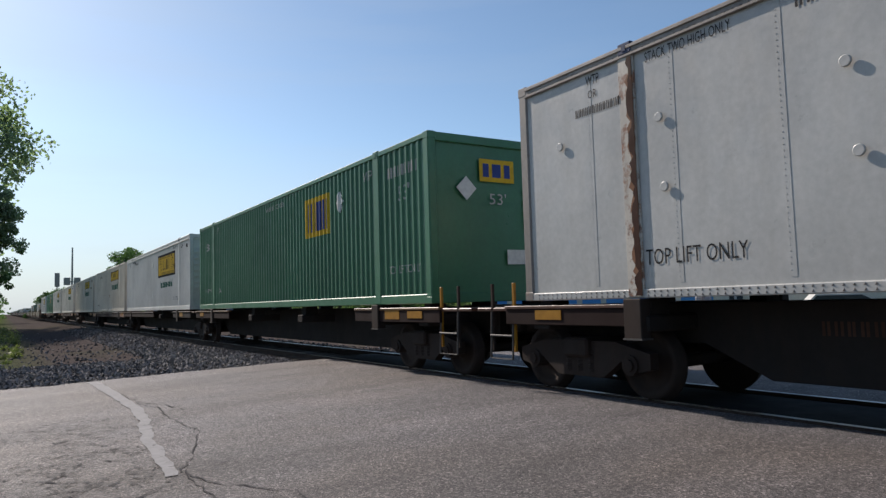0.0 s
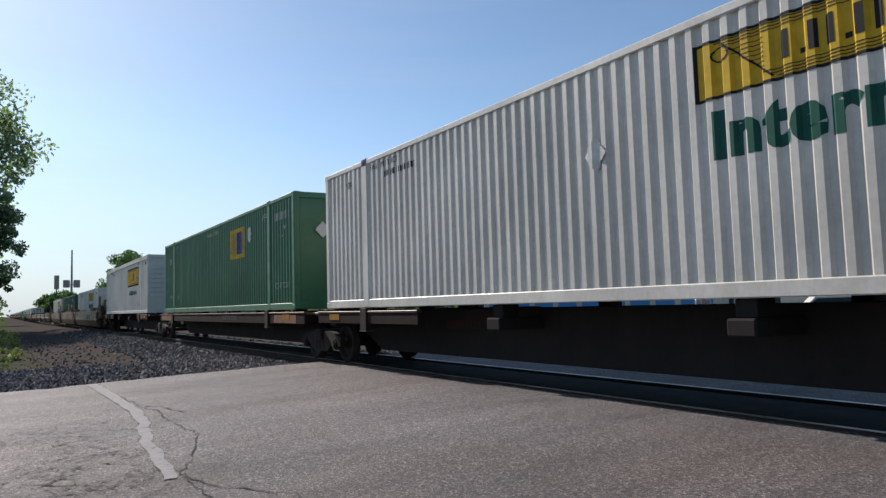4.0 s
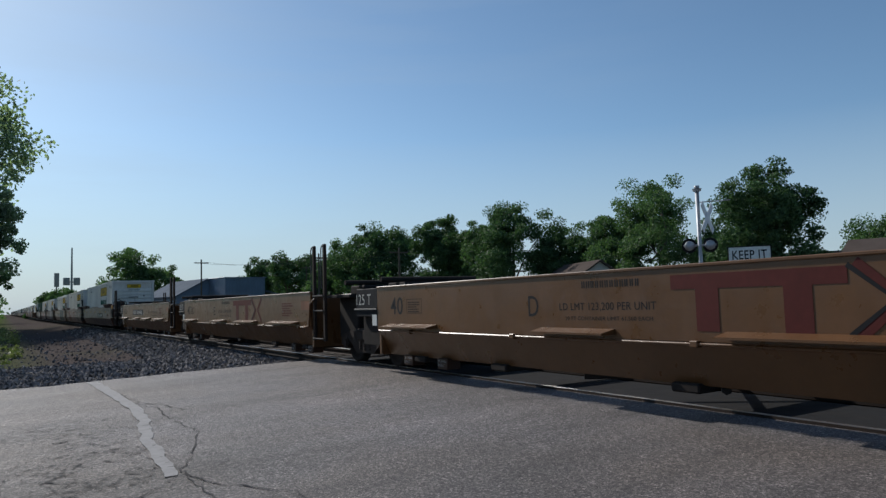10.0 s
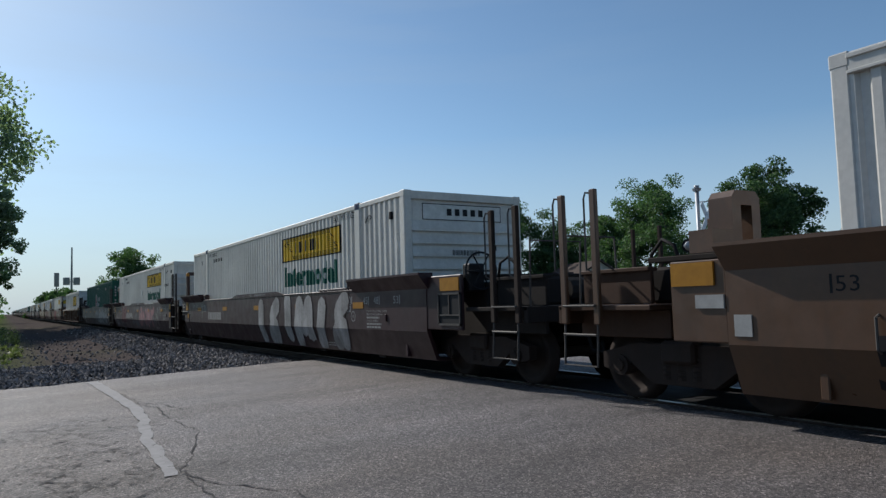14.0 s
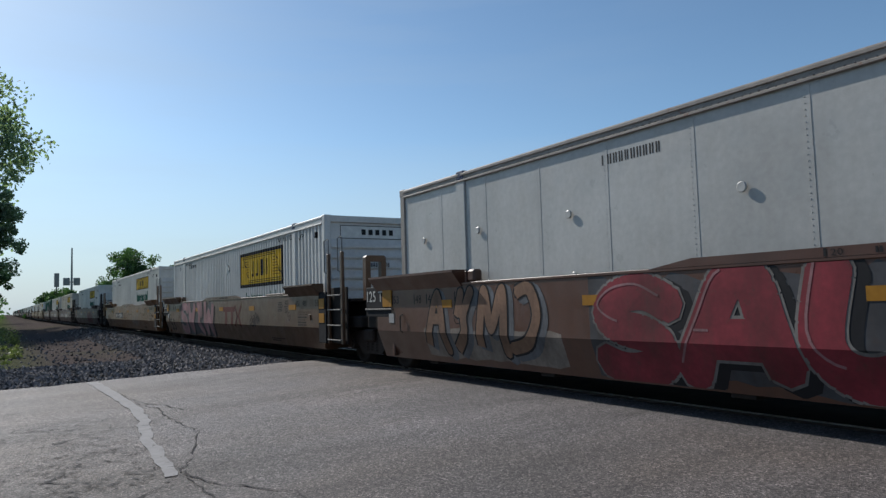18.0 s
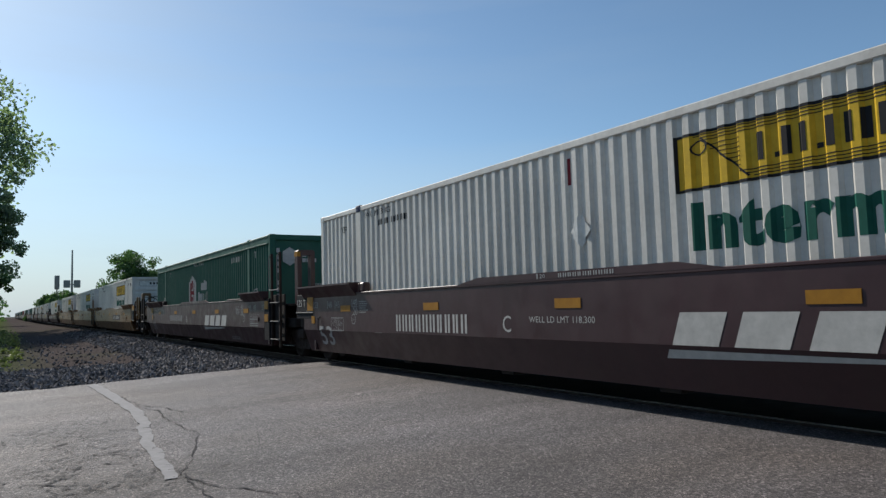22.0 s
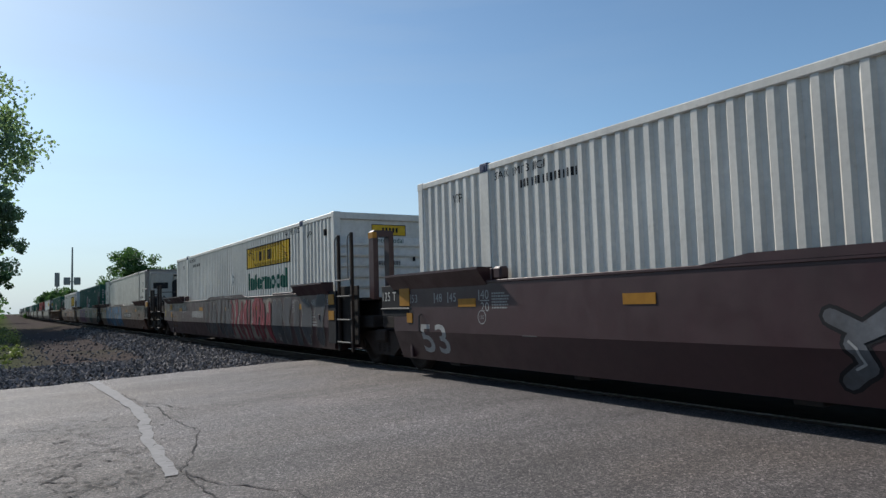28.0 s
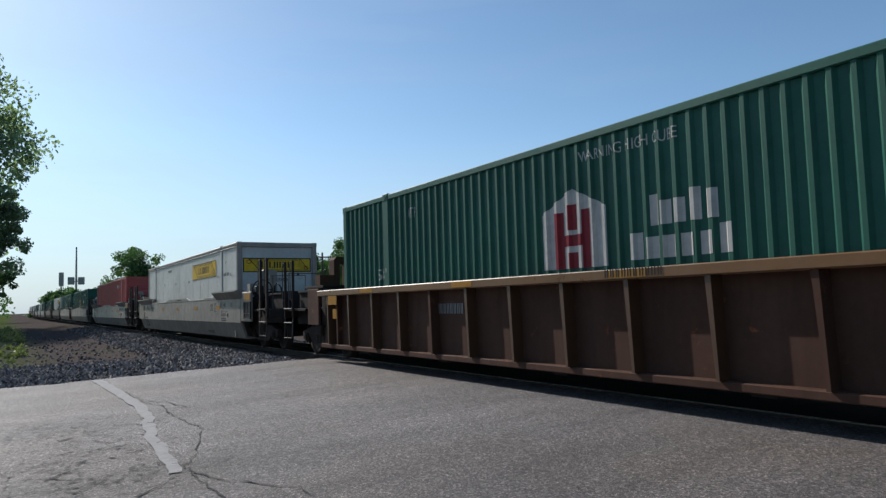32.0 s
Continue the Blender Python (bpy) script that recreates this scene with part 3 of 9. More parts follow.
        deco("marking", fitted("TOP LIFT ONLY", 1.2, 0.14), 1.55, 0.55, WHITEINK, 0.003, "", "toplift")
        deco("marking", fitted("WARNING HIGH CUBE", 1.4, 0.12), 8.6, 2.55, WHITEINK, 0.003, "", "cube")
        deco("marking", fitted("53'", 0.4, 0.26), 15.2, 2.0, WHITEINK, 0.003, "", "53 rear")
        deco("marking", fitted("TOP LIFT ONLY", 0.9, 0.13), 15.4, 0.55, WHITEINK, 0.003, "", "toplift rear")
        deco("marking", fitted("WTP", 0.26, 0.18), 13.75, 2.5, WHITEINK, 0.003, "", "wtp rear")
        deco("marking", fitted("TA", 0.22, 0.17), 13.6, 0.5, WHITEINK, 0.003, "", "ta rear")
    elif style == "gabled":
        house = polygon([(0, 0), (1.18, 0), (1.18, 0.72), (0.59, 1.0), (0, 0.72)])
        deco("logo_panel", house, 9.75, 1.24, WHITEINK, 0.003, "white house-shaped company panel")
        deco("logo_lettering", joined(rect(0.26, 0.42, 0, 0.72), rect(0.76, 0.92, 0, 0.72), rect(0.42, 0.76, 0.28, 0.42), rect(0.52, 0.66, 0, 0.2), rect(0.52, 0.66, 0.48, 0.8)), 9.75, 1.24, REDINK, 0.006, "dark red plain blocks")
        rows = []
        for i, (x, h) in enumerate(((0.28, 0.34), (0.44, 0.26), (0.62, 0.26), (0.82, 0.34), (1.02, 0.3))):
            rows.append(rect(x, x + 0.13, 0.36, 0.36 + h))
        for i in range(6):
            rows.append(rect(i * 0.23, i * 0.23 + 0.16, 0.0, 0.3 if i in (0, 5) else 0.24))
        deco("logo_word", joined(*rows), 8.2, 1.28, WHITEINK, 0.003, "white plain-block lettering")
        deco("marking", fitted("WARNING HIGH CUBE", 1.5, 0.13), 9.0, 2.54, WHITEINK, 0.003, "", "cube")
        deco("marking", fitted("53'", 0.42, 0.24), 1.6, 1.25, WHITEINK, 0.003, "", "53")
        deco("number_marking", bars(rng, 1.2, 0.16, 8), 3.9, 2.35, WHITEINK, 0.003)
        deco("marking", fitted("WTP", 0.28, 0.18), 1.55, 2.35, WHITEINK, 0.003, "", "wtp")
        deco("marking", fitted("WTP", 0.26, 0.18), 13.4, 2.35, WHITEINK, 0.003, "", "wtp rear")
        deco("marking", fitted("53'", 0.4, 0.22), 14.6, 1.3, WHITEINK, 0.003, "", "53 rear")
    elif style == "smooth":
        part("riveted_seam", cached(("seams", mat.name), seams), mat, th)

        def rivets():
            q = Geo()
            n = 180
            for i in range(n):
                y = -HL + 0.2 + i * (CL - 0.4) / n
                for z in (CH - 0.05, CH - 0.12, 0.03, 0.075):
                    q.add([(-HW - 0.012, y, z), (-HW - 0.0, y - 0.014, z - 0.012), (-HW - 0.0, y + 0.014, z - 0.012), (-HW - 0.0, y, z + 0.014)], [(0, 1, 2), (0, 2, 3), (0, 3, 1)])
            return q.mesh("rivets", RAILTOP)
        tagged(part("rivets", cached(("rivets",), rivets), RAILTOP, th), kind="stuff")
        for fy, z in ((15.34, 1.93), (13.76, 1.94), (11.78, 1.94), (11.72, 1.17), (9.36, 1.91), (13.73, 1.18), (0.75, 1.92), (2.35, 1.92), (4.3, 1.1), (6.85, 1.91)):
            def knob():
                return Geo().lathe_x([(-0.02, 0.0), (-0.02, 0.045), (-0.015, 0.053), (0.0, 0.053)], 0, 0, 16).mesh("vent_cap", mat)
            ob = part("vent_cap", cached(("knob", mat.name), knob), mat, th)
            ob.location = (-HW, F + fy, z)
        if seed == 100:
            deco("marking", fitted("TOP LIFT ONLY", 1.25, 0.17), 14.05, 0.36, INK, 0.0075, "", "toplift")
            deco("marking", fitted("STACK TWO HIGH ONLY", 1.08, 0.115), 13.93, 2.59, INK, 0.0075, "", "stack2")
            deco("marking", fitted("WTP", 0.22, 0.12), 14.86, 2.58, INK, 0.0075, "", "wtp")
            deco("marking", fitted("OR", 0.14, 0.1), 14.83, 2.42, INK, 0.0075, "", "or")
            deco("marking", bars(rng, 0.76, 0.1, 13), 15.06, 2.23, INK, 0.0075, "", "pin")
            deco("number_marking", bars(rng, 1.1, 0.16, 10), 12.19, 2.56, INK, 0.0075)
        else:
            deco("logo_panel", rect(0, 3.55, 0, 0.56), 6.22, 1.94, LOGO_YELLOW, 0.012, "yellow haulage company panel")
            deco("logo_lettering", haulage_panel(rng, 0.02, 3.55, 0.56, ""), 6.22, 1.94, INK, 0.016, "black plain-block lettering")
            deco("number_marking", bars(rng, 0.9, 0.12, 10), 11.2, 2.45, INK, 0.002)
            deco("marking", bars(rng, 0.7, 0.1, 9), 1.7, 1.9, INK, 0.002, "", "pin")
            deco("marking", fitted("WTP", 0.2, 0.13), 1.5, 2.25, INK, 0.002, "", "wtp")
    elif style == "red":
        deco("marking", bars(rng, 1.6, 0.2, 10), 4.2, 2.3, WHITEINK, 0.003)
    elif style == "reefer":
        part("riveted_seam", cached(("seams", mat.name), seams), mat, th)
        guard = Geo()
        for x in (-HW + 0.06, HW - 0.06):
            guard.box(x - 0.05, x + 0.05, -HL - 0.62, -HL - 0.54, 0.05, CH, 0.01)
        guard.box(-HW + 0.02, HW - 0.02, -HL - 0.62, -HL - 0.55, CH - 0.09, CH, 0.01).box(-HW + 0.02, HW - 0.02, -HL - 0.62, -HL - 0.55, 0.02, 0.14, 0.01)
        for x in (-HW + 0.05, HW - 0.05):
            guard.box(x - 0.04, x + 0.04, -HL - 0.6, -HL, CH - 0.07, CH, 0.01).box(x - 0.04, x + 0.04, -HL - 0.6, -HL, 1.9, 1.98, 0.01).box(x - 0.04, x + 0.04, -HL - 0.6, -HL, 0.02, 0.12, 0.01)
        part("guard_frame", guard, RAILTOP, th, "weathered grey guard frame")
        part("unit_lettering", Geo().add([(x + a, -HL - 0.206, 2.56 + b) for x, w_ in ((-0.35, 0.34), (0.05, 0.26), (0.45, 0.2)) for a, b in ((0, 0), (w_, 0), (w_, 0.09), (0, 0.09))], [tuple(range(4 * k, 4 * k + 4)) for k in range(3)]), INK, th, "black plain bars of lettering")
        part("end_panel", Geo().box(-HW + 0.05, HW - 0.05, -HL, -HL + 0.1, 0.05, CH - 0.02, 0.02), mat, th)
        part("cooling_unit", Geo().box(-1.1, 0.0, -HL - 0.32, -HL, 1.0, 2.75, 0.05).box(0.0, 1.1, -HL - 0.2, -HL, 0.8, 2.75, 0.05), mat, th, "white refrigeration unit")
        part("unit_grille", Geo().prism_y([(-0.05, 0.9), (0.85, 0.9), (0.85, 2.2), (0.72, 2.38), (0.1, 2.4), (-0.05, 2.28)], -HL - 0.42, -HL - 0.2).box(-0.95, -0.25, -HL - 0.34, -HL - 0.3, 1.95, 2.25, 0.01), INK, th, "black louvred grille")
        deco("marking", fitted("53 ft", 0.5, 0.22), 0.95, 2.1, INK, 0.002, "", "53ft")
        deco("number_marking", bars(rng, 0.55, 0.16, 4), 1.0, 1.8, INK, 0.002)
        deco("marking", bars(rng, 0.9, 0.12, 10), 1.5, 1.5, INK, 0.002, "", "num2")
        deco("marking", fitted("53 ft", 0.52, 0.24), 15.52, 1.95, INK, 0.0075, "", "53ft rear")
        deco("marking", fitted("XHC", 0.5, 0.24), 15.52, 1.58, INK, 0.0075, "", "xhc rear")
        deco("marking", fitted("WTP", 0.26, 0.14), 14.75, 2.42, INK, 0.0075, "", "wtp rear")
        deco("marking", fitted("STACK LIMIT 3 HIGH", 1.2, 0.12), 13.85, 2.6, INK, 0.0075, "", "stack rear")
    if seed == 100:
        for w, x0, m_ in ((0.14, 0.025, RUSTRUN), (0.11, 0.0, RUSTHOLE)):
            n_ = 40
            left_ = [(w * rng.uniform(0.0, 0.75) ** 1.5, 0.03 + (H - 0.2) * i_ / n_) for i_ in range(n_ + 1)]
            right_ = [(w * rng.uniform(0.85, 1.0), z_) for _, z_ in left_]
            strip_ = (left_ + right_, [(i_, n_ + 1 + i_, n_ + 2 + i_, i_ + 1) for i_ in range(n_)])
            part("rust_stain", laid(strip_, POST + x0, 0.0, lambda a_, b_: -HW - 0.005, 0.006 if m_ is RUSTRUN else 0.009), m_, th, "rust running down the post")
    # markings on the leading end
    def ends(name, flat, x0, z0, m, off, lab=""):
        def make():
            q = Geo()
            q.add([(x0 + x, -HL + 0.06 - off, z0 + z) for x, z in flat[0]], flat[1])
            return q.mesh(name, m)
        part(name, cached(("end", style, name, m.name, x0, z0), make), m, th, lab)
    if style in ("panelled", "framed", "smooth") and seed != 100:
        wide = seed % 5 == 2 or seed == 28
        pm = (LOGO_YELLOW, PLACARD)[wide or seed == 11] if style != "smooth" else LOGO_YELLOW
        w, x0, z0, h = (0.86, -0.38, 2.40, 0.25) if style != "smooth" else (2.2, -1.1, 1.95, 0.45)
        if wide:
            w, x0, z0, h = 1.75, -0.9, 2.38, 0.3
        ends("end_logo", rect(0, w, 0, h), x0, z0, pm, 0.004, "company panel")
        if style == "smooth":
            ends("end_lettering", haulage_panel(rng, 0.03, w, h, ""), x0, z0, INK, 0.008)
        else:
            ends("end_lettering", joined(ring_rect(0, w, 0, h, 0.015), *[rect(w * (0.3 + 0.1 * i), w * (0.36 + 0.1 * i), h * 0.3, h * 0.72) for i in range(5)]), x0, z0, INK, 0.008)
        if style != "smooth" and not wide:
            ends("end_word", fitted("Intermodal", 0.68, 0.11), -0.29, 2.24, GREENINK, 0.05)
        ends("end_number", bars(rng, 0.62, 0.10, 10), -0.3, 1.735 if style != "smooth" else 1.66, INK, 0.054)
        ends("tag_box", rect(0, 0.07, 0, 0.1), 0.62, 1.83, INK, 0.054)
        if style != "smooth":
            part("tag_bracket", cached(("tagb",), lambda: Geo().box(-HW - 0.012, -HW + 0.05, F + 0.5, F + 0.565, 2.42, 2.56, 0.008).mesh("tag_bracket", DARKPLATE)), DARKPLATE, th, "small dark bracket")
    elif style == "orange":
        ends("end_logo", rect(0, 0.75, 0, 0.4), -0.25, 2.1, LOGO_YELLOW, 0.05, "orange-yellow company panel")
        ends("end_lettering", joined(rect(0.07, 0.2, 0.08, 0.32), rect(0.27, 0.46, 0.08, 0.32), rect(0.53, 0.66, 0.08, 0.32)), -0.25, 2.1, BLUEINK, 0.054)
        ends("placard", polygon([(0.21, 0), (0.42, 0.21), (0.21, 0.42), (0, 0.21)]), -0.75, 1.75, PLACARD, 0.06, "faded diamond placard")
        ends("end_marking", fitted("53'", 0.36, 0.2), -0.05, 1.7, WHITEINK, 0.05)
        ends("upright_number", joined(*[rect(0, 0.1, -0.19 * k, 0.13 - 0.19 * k) for k in range(4)], *[rect(0.2, 0.3, -0.19 * k, 0.13 - 0.19 * k) for k in range(7)]), 0.72, 1.9, WHITEINK, 0.05)
        ends("end_plate", rect(0, 0.45, 0, 0.26), 0.3, 0.65, PLACARD, 0.05)
    elif style == "gabled":
        ends("end_logo", polygon([(0.2, 0), (0.4, 0.12), (0.4, 0.38), (0.2, 0.5), (0, 0.38), (0, 0.12)]), -0.95, 2.05, WHITEINK, 0.05, "white hexagon mark")
        ends("end_word", joined(rect(0, 0.12, 0.14, 0.26), rect(0.15, 0.3, 0.14, 0.24), rect(0, 0.1, 0, 0.1), rect(0.12, 0.24, 0, 0.1), rect(0.27, 0.4, 0, 0.1)), -0.4, 2.15, WHITEINK, 0.05)
        ends("end_number", bars(rng, 0.9, 0.07, 12), -0.2, 1.5, WHITEINK, 0.05)
        ends("upright_number", joined(*[rect(0, 0.09, -0.18 * k, 0.12 - 0.18 * k) for k in range(4)], *[rect(0, 0.09, -0.86 - 0.18 * k, -0.74 - 0.18 * k) for k in range(7)]), -1.12, 2.4, WHITEINK, 0.05)
    return th
# ---- railway cars ----
SW = 1.485


def side_x(y, z):
    """The near side of a well car: upright above the crease, leaning in below it."""
    return -SW if z >= 0.74 else -SW + (0.74 - z) * 0.36


def swirl(rng, w, h, kind):
    """The backbone of one spray-painted scroll in a w by h cell; none of them is a letter."""
    if kind == 0:
        return [[(w * (0.5 + 0.06 * a * math.cos(a)), h * (0.5 + 0.075 * a * math.sin(a))) for a in np.linspace(1.0, 7.4, 18)]]
    if kind == 1:
        return [[(w * (a / 6.0), h * (0.5 + 0.38 * math.sin(a * 2.2) * (1 - a / 9))) for a in np.linspace(0, 6.0, 16)]]
    if kind == 2:
        return [[(w * (0.5 + 0.45 * math.cos(a) * (0.7 + 0.3 * math.cos(2 * a))), h * (0.5 + 0.48 * math.sin(a))) for a in np.linspace(0.2, 6.3, 18)], [(0.1 * w, 0.05 * h), (0.5 * w, 0.5 * h), (1.1 * w, 0.7 * h)]]
    if kind == 3:
        return [[(w * (0.1 + 0.8 * k), h * (0.1 + 0.85 * k * k)) for k in np.linspace(0, 1, 8)], [(w * (0.15 + 0.9 * k), h * (0.75 - 0.6 * k + 0.3 * math.sin(5 * k))) for k in np.linspace(0, 1, 9)]]
    if kind == 4:
        return [[(w * (0.5 + 0.5 * math.sin(2 * a)), h * (0.5 + 0.46 * math.cos(a))) for a in np.linspace(0.1, 5.6, 20)]]
    return [[(w * (0.2 + 0.6 * k + 0.2 * math.sin(9 * k)), h * k) for k in np.linspace(0, 1, 12)], [(0.0, 0.8 * h), (0.45 * w, 0.62 * h), (0.95 * w, 0.95 * h)]]


def cut(poly, lo, hi):
    """The part of a flat outline between two heights."""
    for level, keep in ((lo, 1), (hi, -1)):
        out = []
        for (xa, ya), (xb, yb) in zip(poly, poly[1:] + poly[:1]):
            a, b = (ya - level) * keep >= 0, (yb - level) * keep >= 0
            if a:
                out.append((xa, ya))
            if a != b:
                k = (level - ya) / (yb - ya)
                out.append((xa + (xb - xa) * k, level))
        poly = out
        if len(poly) < 3:
            return []
    return poly


# sprayed strokes in a unit cell: letters that can be read, and plain shapes for the rest
SPRAYED = {
    "S": [[(0.92, 0.84), (0.62, 0.98), (0.26, 0.93), (0.08, 0.73), (0.3, 0.55), (0.7, 0.45), (0.92, 0.26), (0.74, 0.05), (0.38, 0.0), (0.04, 0.12)]],
    "A": [[(0.02, 0.0), (0.2, 0.5), (0.38, 0.96), (0.64, 0.96), (0.82, 0.5), (1.0, 0.0)], [(0.22, 0.34), (0.8, 0.34)]],
    "U": [[(0.1, 1.0), (0.07, 0.36), (0.3, 0.04), (0.66, 0.04), (0.9, 0.36), (0.9, 1.0)]],
    "T": [[(-0.05, 0.9), (0.5, 0.97), (1.05, 0.9)], [(0.5, 0.95), (0.52, 0.4), (0.48, 0.0)]],
    "slab": [[(0.42, 0.0), (0.5, 0.5), (0.55, 1.0)]],
    "hook": [[(0.05, 0.98), (0.6, 0.86), (0.86, 0.45), (0.58, 0.04), (0.15, 0.1)]],
    "leaf": [[(0.2, 1.0), (0.45, 0.62), (0.4, 0.3), (0.82, 0.0)], [(0.6, 0.98), (0.72, 0.6)]],
    "fork": [[(0.06, 1.0), (0.46, 0.05), (0.9, 1.0)], [(0.3, 0.5), (0.66, 0.5)]],
    "tooth": [[(0.02, 0.0), (0.14, 0.95), (0.5, 0.32), (0.84, 0.95), (0.98, 0.0)]],
    "ring": [[(0.5 + 0.42 * math.cos(q), 0.5 + 0.46 * math.sin(q)) for q in np.linspace(0, math.tau, 15)]],
    "coil": [[(0.5 + 0.062 * q * math.cos(q), 0.5 + 0.072 * q * math.sin(q)) for q in np.linspace(0.6, 7.2, 20)], [(0.75, 0.2), (1.0, 0.0)]],
}


def bent(path, n=4):
    """A path with its corners rounded off."""
    pts = [path[0]] + [path[0]] + list(path) + [path[-1]]
    out = []
    for p0, p1, p2, p3 in zip(pts, pts[1:], pts[2:], pts[3:]):
        for i in range(n):
            k = i / n
            out.append(tuple(0.5 * (2 * b + (c - a) * k + (2 * a - 5 * b + 4 * c - d) * k * k + (3 * b - a - 3 * c + d) * k ** 3) for a, b, c, d in zip(p0, p1, p2, p3)))
    return out + [path[-1]]


class Painter:
    """Lays markings on the near side of one car."""

    def __init__(self, th, seed, front=-HL, dz=0.0):
        self.th, self.front, self.rng, self.dz = th, front, random.Random(seed), dz

    def mark(self, name, flat, from_f, z, m, off=0.002, lab=""):
        return part(name, laid(flat, self.front + from_f, z + self.dz, side_x, off, (), (0.74,)), m, self.th, lab)

    def word(self, text, from_f, z, w, h, m, bold=0.0, name="marking"):
        return self.mark(name, fitted(text, w, h, bold), from_f, z, m)

    def bars(self, from_f, z, w, h, n, m, name="number_marking"):
        return self.mark(name, bars(self.rng, w, h, n), from_f, z, m)

    def small(self, from_f, z, w, h, n, m):
        return self.mark("small_print", text_lines(self.rng, w, h, n), from_f, z, m)

    def plate(self, from_f, z, w, h):
        self.mark("number_panel", rect(0, w, 0, h), from_f, z, INK, 0.002, "black number panel")
        self.mark("number_marking", shifted(joined(bars(self.rng, w * 0.27, h * 0.62, 4), shifted(bars(self.rng, w * 0.48, h * 0.62, 6), w * 0.36, 0)), w * 0.06, h * 0.19), from_f, z, WHITEINK, 0.004)

    def cloud(self, from_f, z, w, h, m, lab="sprayed colour field", off=0.0015):
        """A sprayed field with an uneven outline."""
        n = max(10, int(w * 5))
        low = [(w * i / n, self.rng.uniform(0, 0.1) * h) for i in range(n + 1)]
        high = [(w * (n - i) / n, h - self.rng.uniform(0, 0.13) * h) for i in range(n + 1)]
        vs = low + high
        fs = [(i, i + 1, 2 * n - i, 2 * n + 1 - i) for i in range(n)]
        self.mark("graffiti_field", (vs, fs), from_f, z, m, off, lab)

    def graffiti(self, from_f, z, w, h, n, fill, line, fat=0.24, lab="spray-painted lettering", field=None):
        """Fat sprayed shapes with an outline, on a field of another colour where given."""
        if field:
            self.cloud(from_f, z, w, h, field)
        cell = w / n
        out, ins, shine = Geo(), Geo(), Geo()
        for i in range(n):
            kind = self.rng.randrange(6)
            tilt = self.rng.uniform(-0.1, 0.15)
            wide = fat * h * self.rng.uniform(0.85, 1.1)
            for path in swirl(self.rng, cell * 0.9, h * 0.8, kind):
                pts = [(i * cell + cell * 0.05 + x + tilt * y + self.rng.uniform(-0.02, 0.02), h * 0.1 + y + self.rng.uniform(-0.02, 0.02)) for x, y in path]
                self.brush(out, pts, wide + 0.07, from_f, z, 0.003)
                self.brush(ins, pts, wide, from_f, z, 0.007)
                if len(pts) > 8:
                    self.brush(shine, [(x - wide * 0.2, y + wide * 0.2) for x, y in pts[1:len(pts) // 2]], 0.022, from_f, z, 0.011)
        part("graffiti_outline", out, line, self.th, "")
        part("graffiti", ins, fill, self.th, lab)
        if shine.v:
            part("graffiti_highlight", shine, SPRAY_DULL, self.th, "thin pale sprayed highlight")

    def piece(self, from_f, z, w, h, shapes, fill, line, fat=0.28, lab="large spray-painted shapes", shade=None, edge=None, field=None, lean=0.08, over=1.0):
        """Fat sprayed strokes side by side: a shade thrown to one side, an outline, the fill, and thin light edges."""
        if field:
            self.cloud(from_f, z, w, h, field)
        cell = w / len(shapes)
        wide = fat * h
        geos = [Geo(), Geo(), Geo(), Geo()]
        for i, kind in enumerate(shapes):
            fx, fy = (1, 1) if len(kind) == 1 else (self.rng.choice((1, -1)), self.rng.choice((1, -1)))
            ww, lift = cell * over - wide * 0.8, self.rng.uniform(-0.04, 0.04) * h
            for path in SPRAYED[kind]:
                pts = [(i * cell + wide * 0.4 + x * ww + lean * (y - 0.5) * h, wide * 0.42 + lift + y * (h - wide * 0.84)) for x, y in ((0.5 + fx * (a - 0.5), 0.5 + fy * (b - 0.5)) for a, b in (bent(path) if kind != "ring" else path))]
                lay = 0.0004 * i
                if shade:
                    self.brush(geos[0], [(x + 0.10, y - 0.05) for x, y in pts], wide + 0.08, from_f, z, 0.002 + lay)
                self.brush(geos[1], pts, wide + 0.06, from_f, z, 0.005 + lay)
                self.brush(geos[2], pts, wide, from_f, z, 0.008 + lay)
                if edge and len(pts) > 5:
                    self.brush(geos[3], [(x - wide * 0.3, y + wide * 0.22) for x, y in pts[2:2 + len(pts) // 2]], 0.026, from_f, z, 0.0115 + lay)
        for name, geo, m, what in (("graffiti_shade", geos[0], shade, ""), ("graffiti_outline", geos[1], line, ""), ("graffiti", geos[2], fill, lab), ("graffiti_highlight", geos[3], edge, "thin pale sprayed edge")):
            if geo.v:
                part(name, geo, m, self.th, what)

    def loops(self, from_f, z, paths, m, fat=0.035, lab="thin sprayed line", off=0.005):
        """Thin sprayed lines through given points."""
        geo = Geo()
        for i, path in enumerate(paths):
            self.brush(geo, bent(path), fat, from_f, z, off + 0.0002 * i)
        part("graffiti_line", geo, m, self.th, lab)

    def blob(self, from_f, z, pts, m, lab, off=0.002):
        """A sprayed patch with a smooth outline."""
        self.mark("graffiti_patch", polygon(bent(pts + pts[:1], 5)[:-1]), from_f, z, m, off, lab)

    def brush(self, geo, pts, wd, from_f, z, off):
        """A thick sprayed line of overlapping quads and dabs, kept on the side of the car."""
        pieces = []
        for (xa, ya), (xb, yb) in zip(pts, pts[1:]):
            ln = math.hypot(xb - xa, yb - ya)
            if ln > 1e-4:
                nx, ny = -(yb - ya) / ln * wd / 2, (xb - xa) / ln * wd / 2
                pieces.append([(xa + nx, ya + ny), (xb + nx, yb + ny), (xb - nx, yb - ny), (xa - nx, ya - ny)])
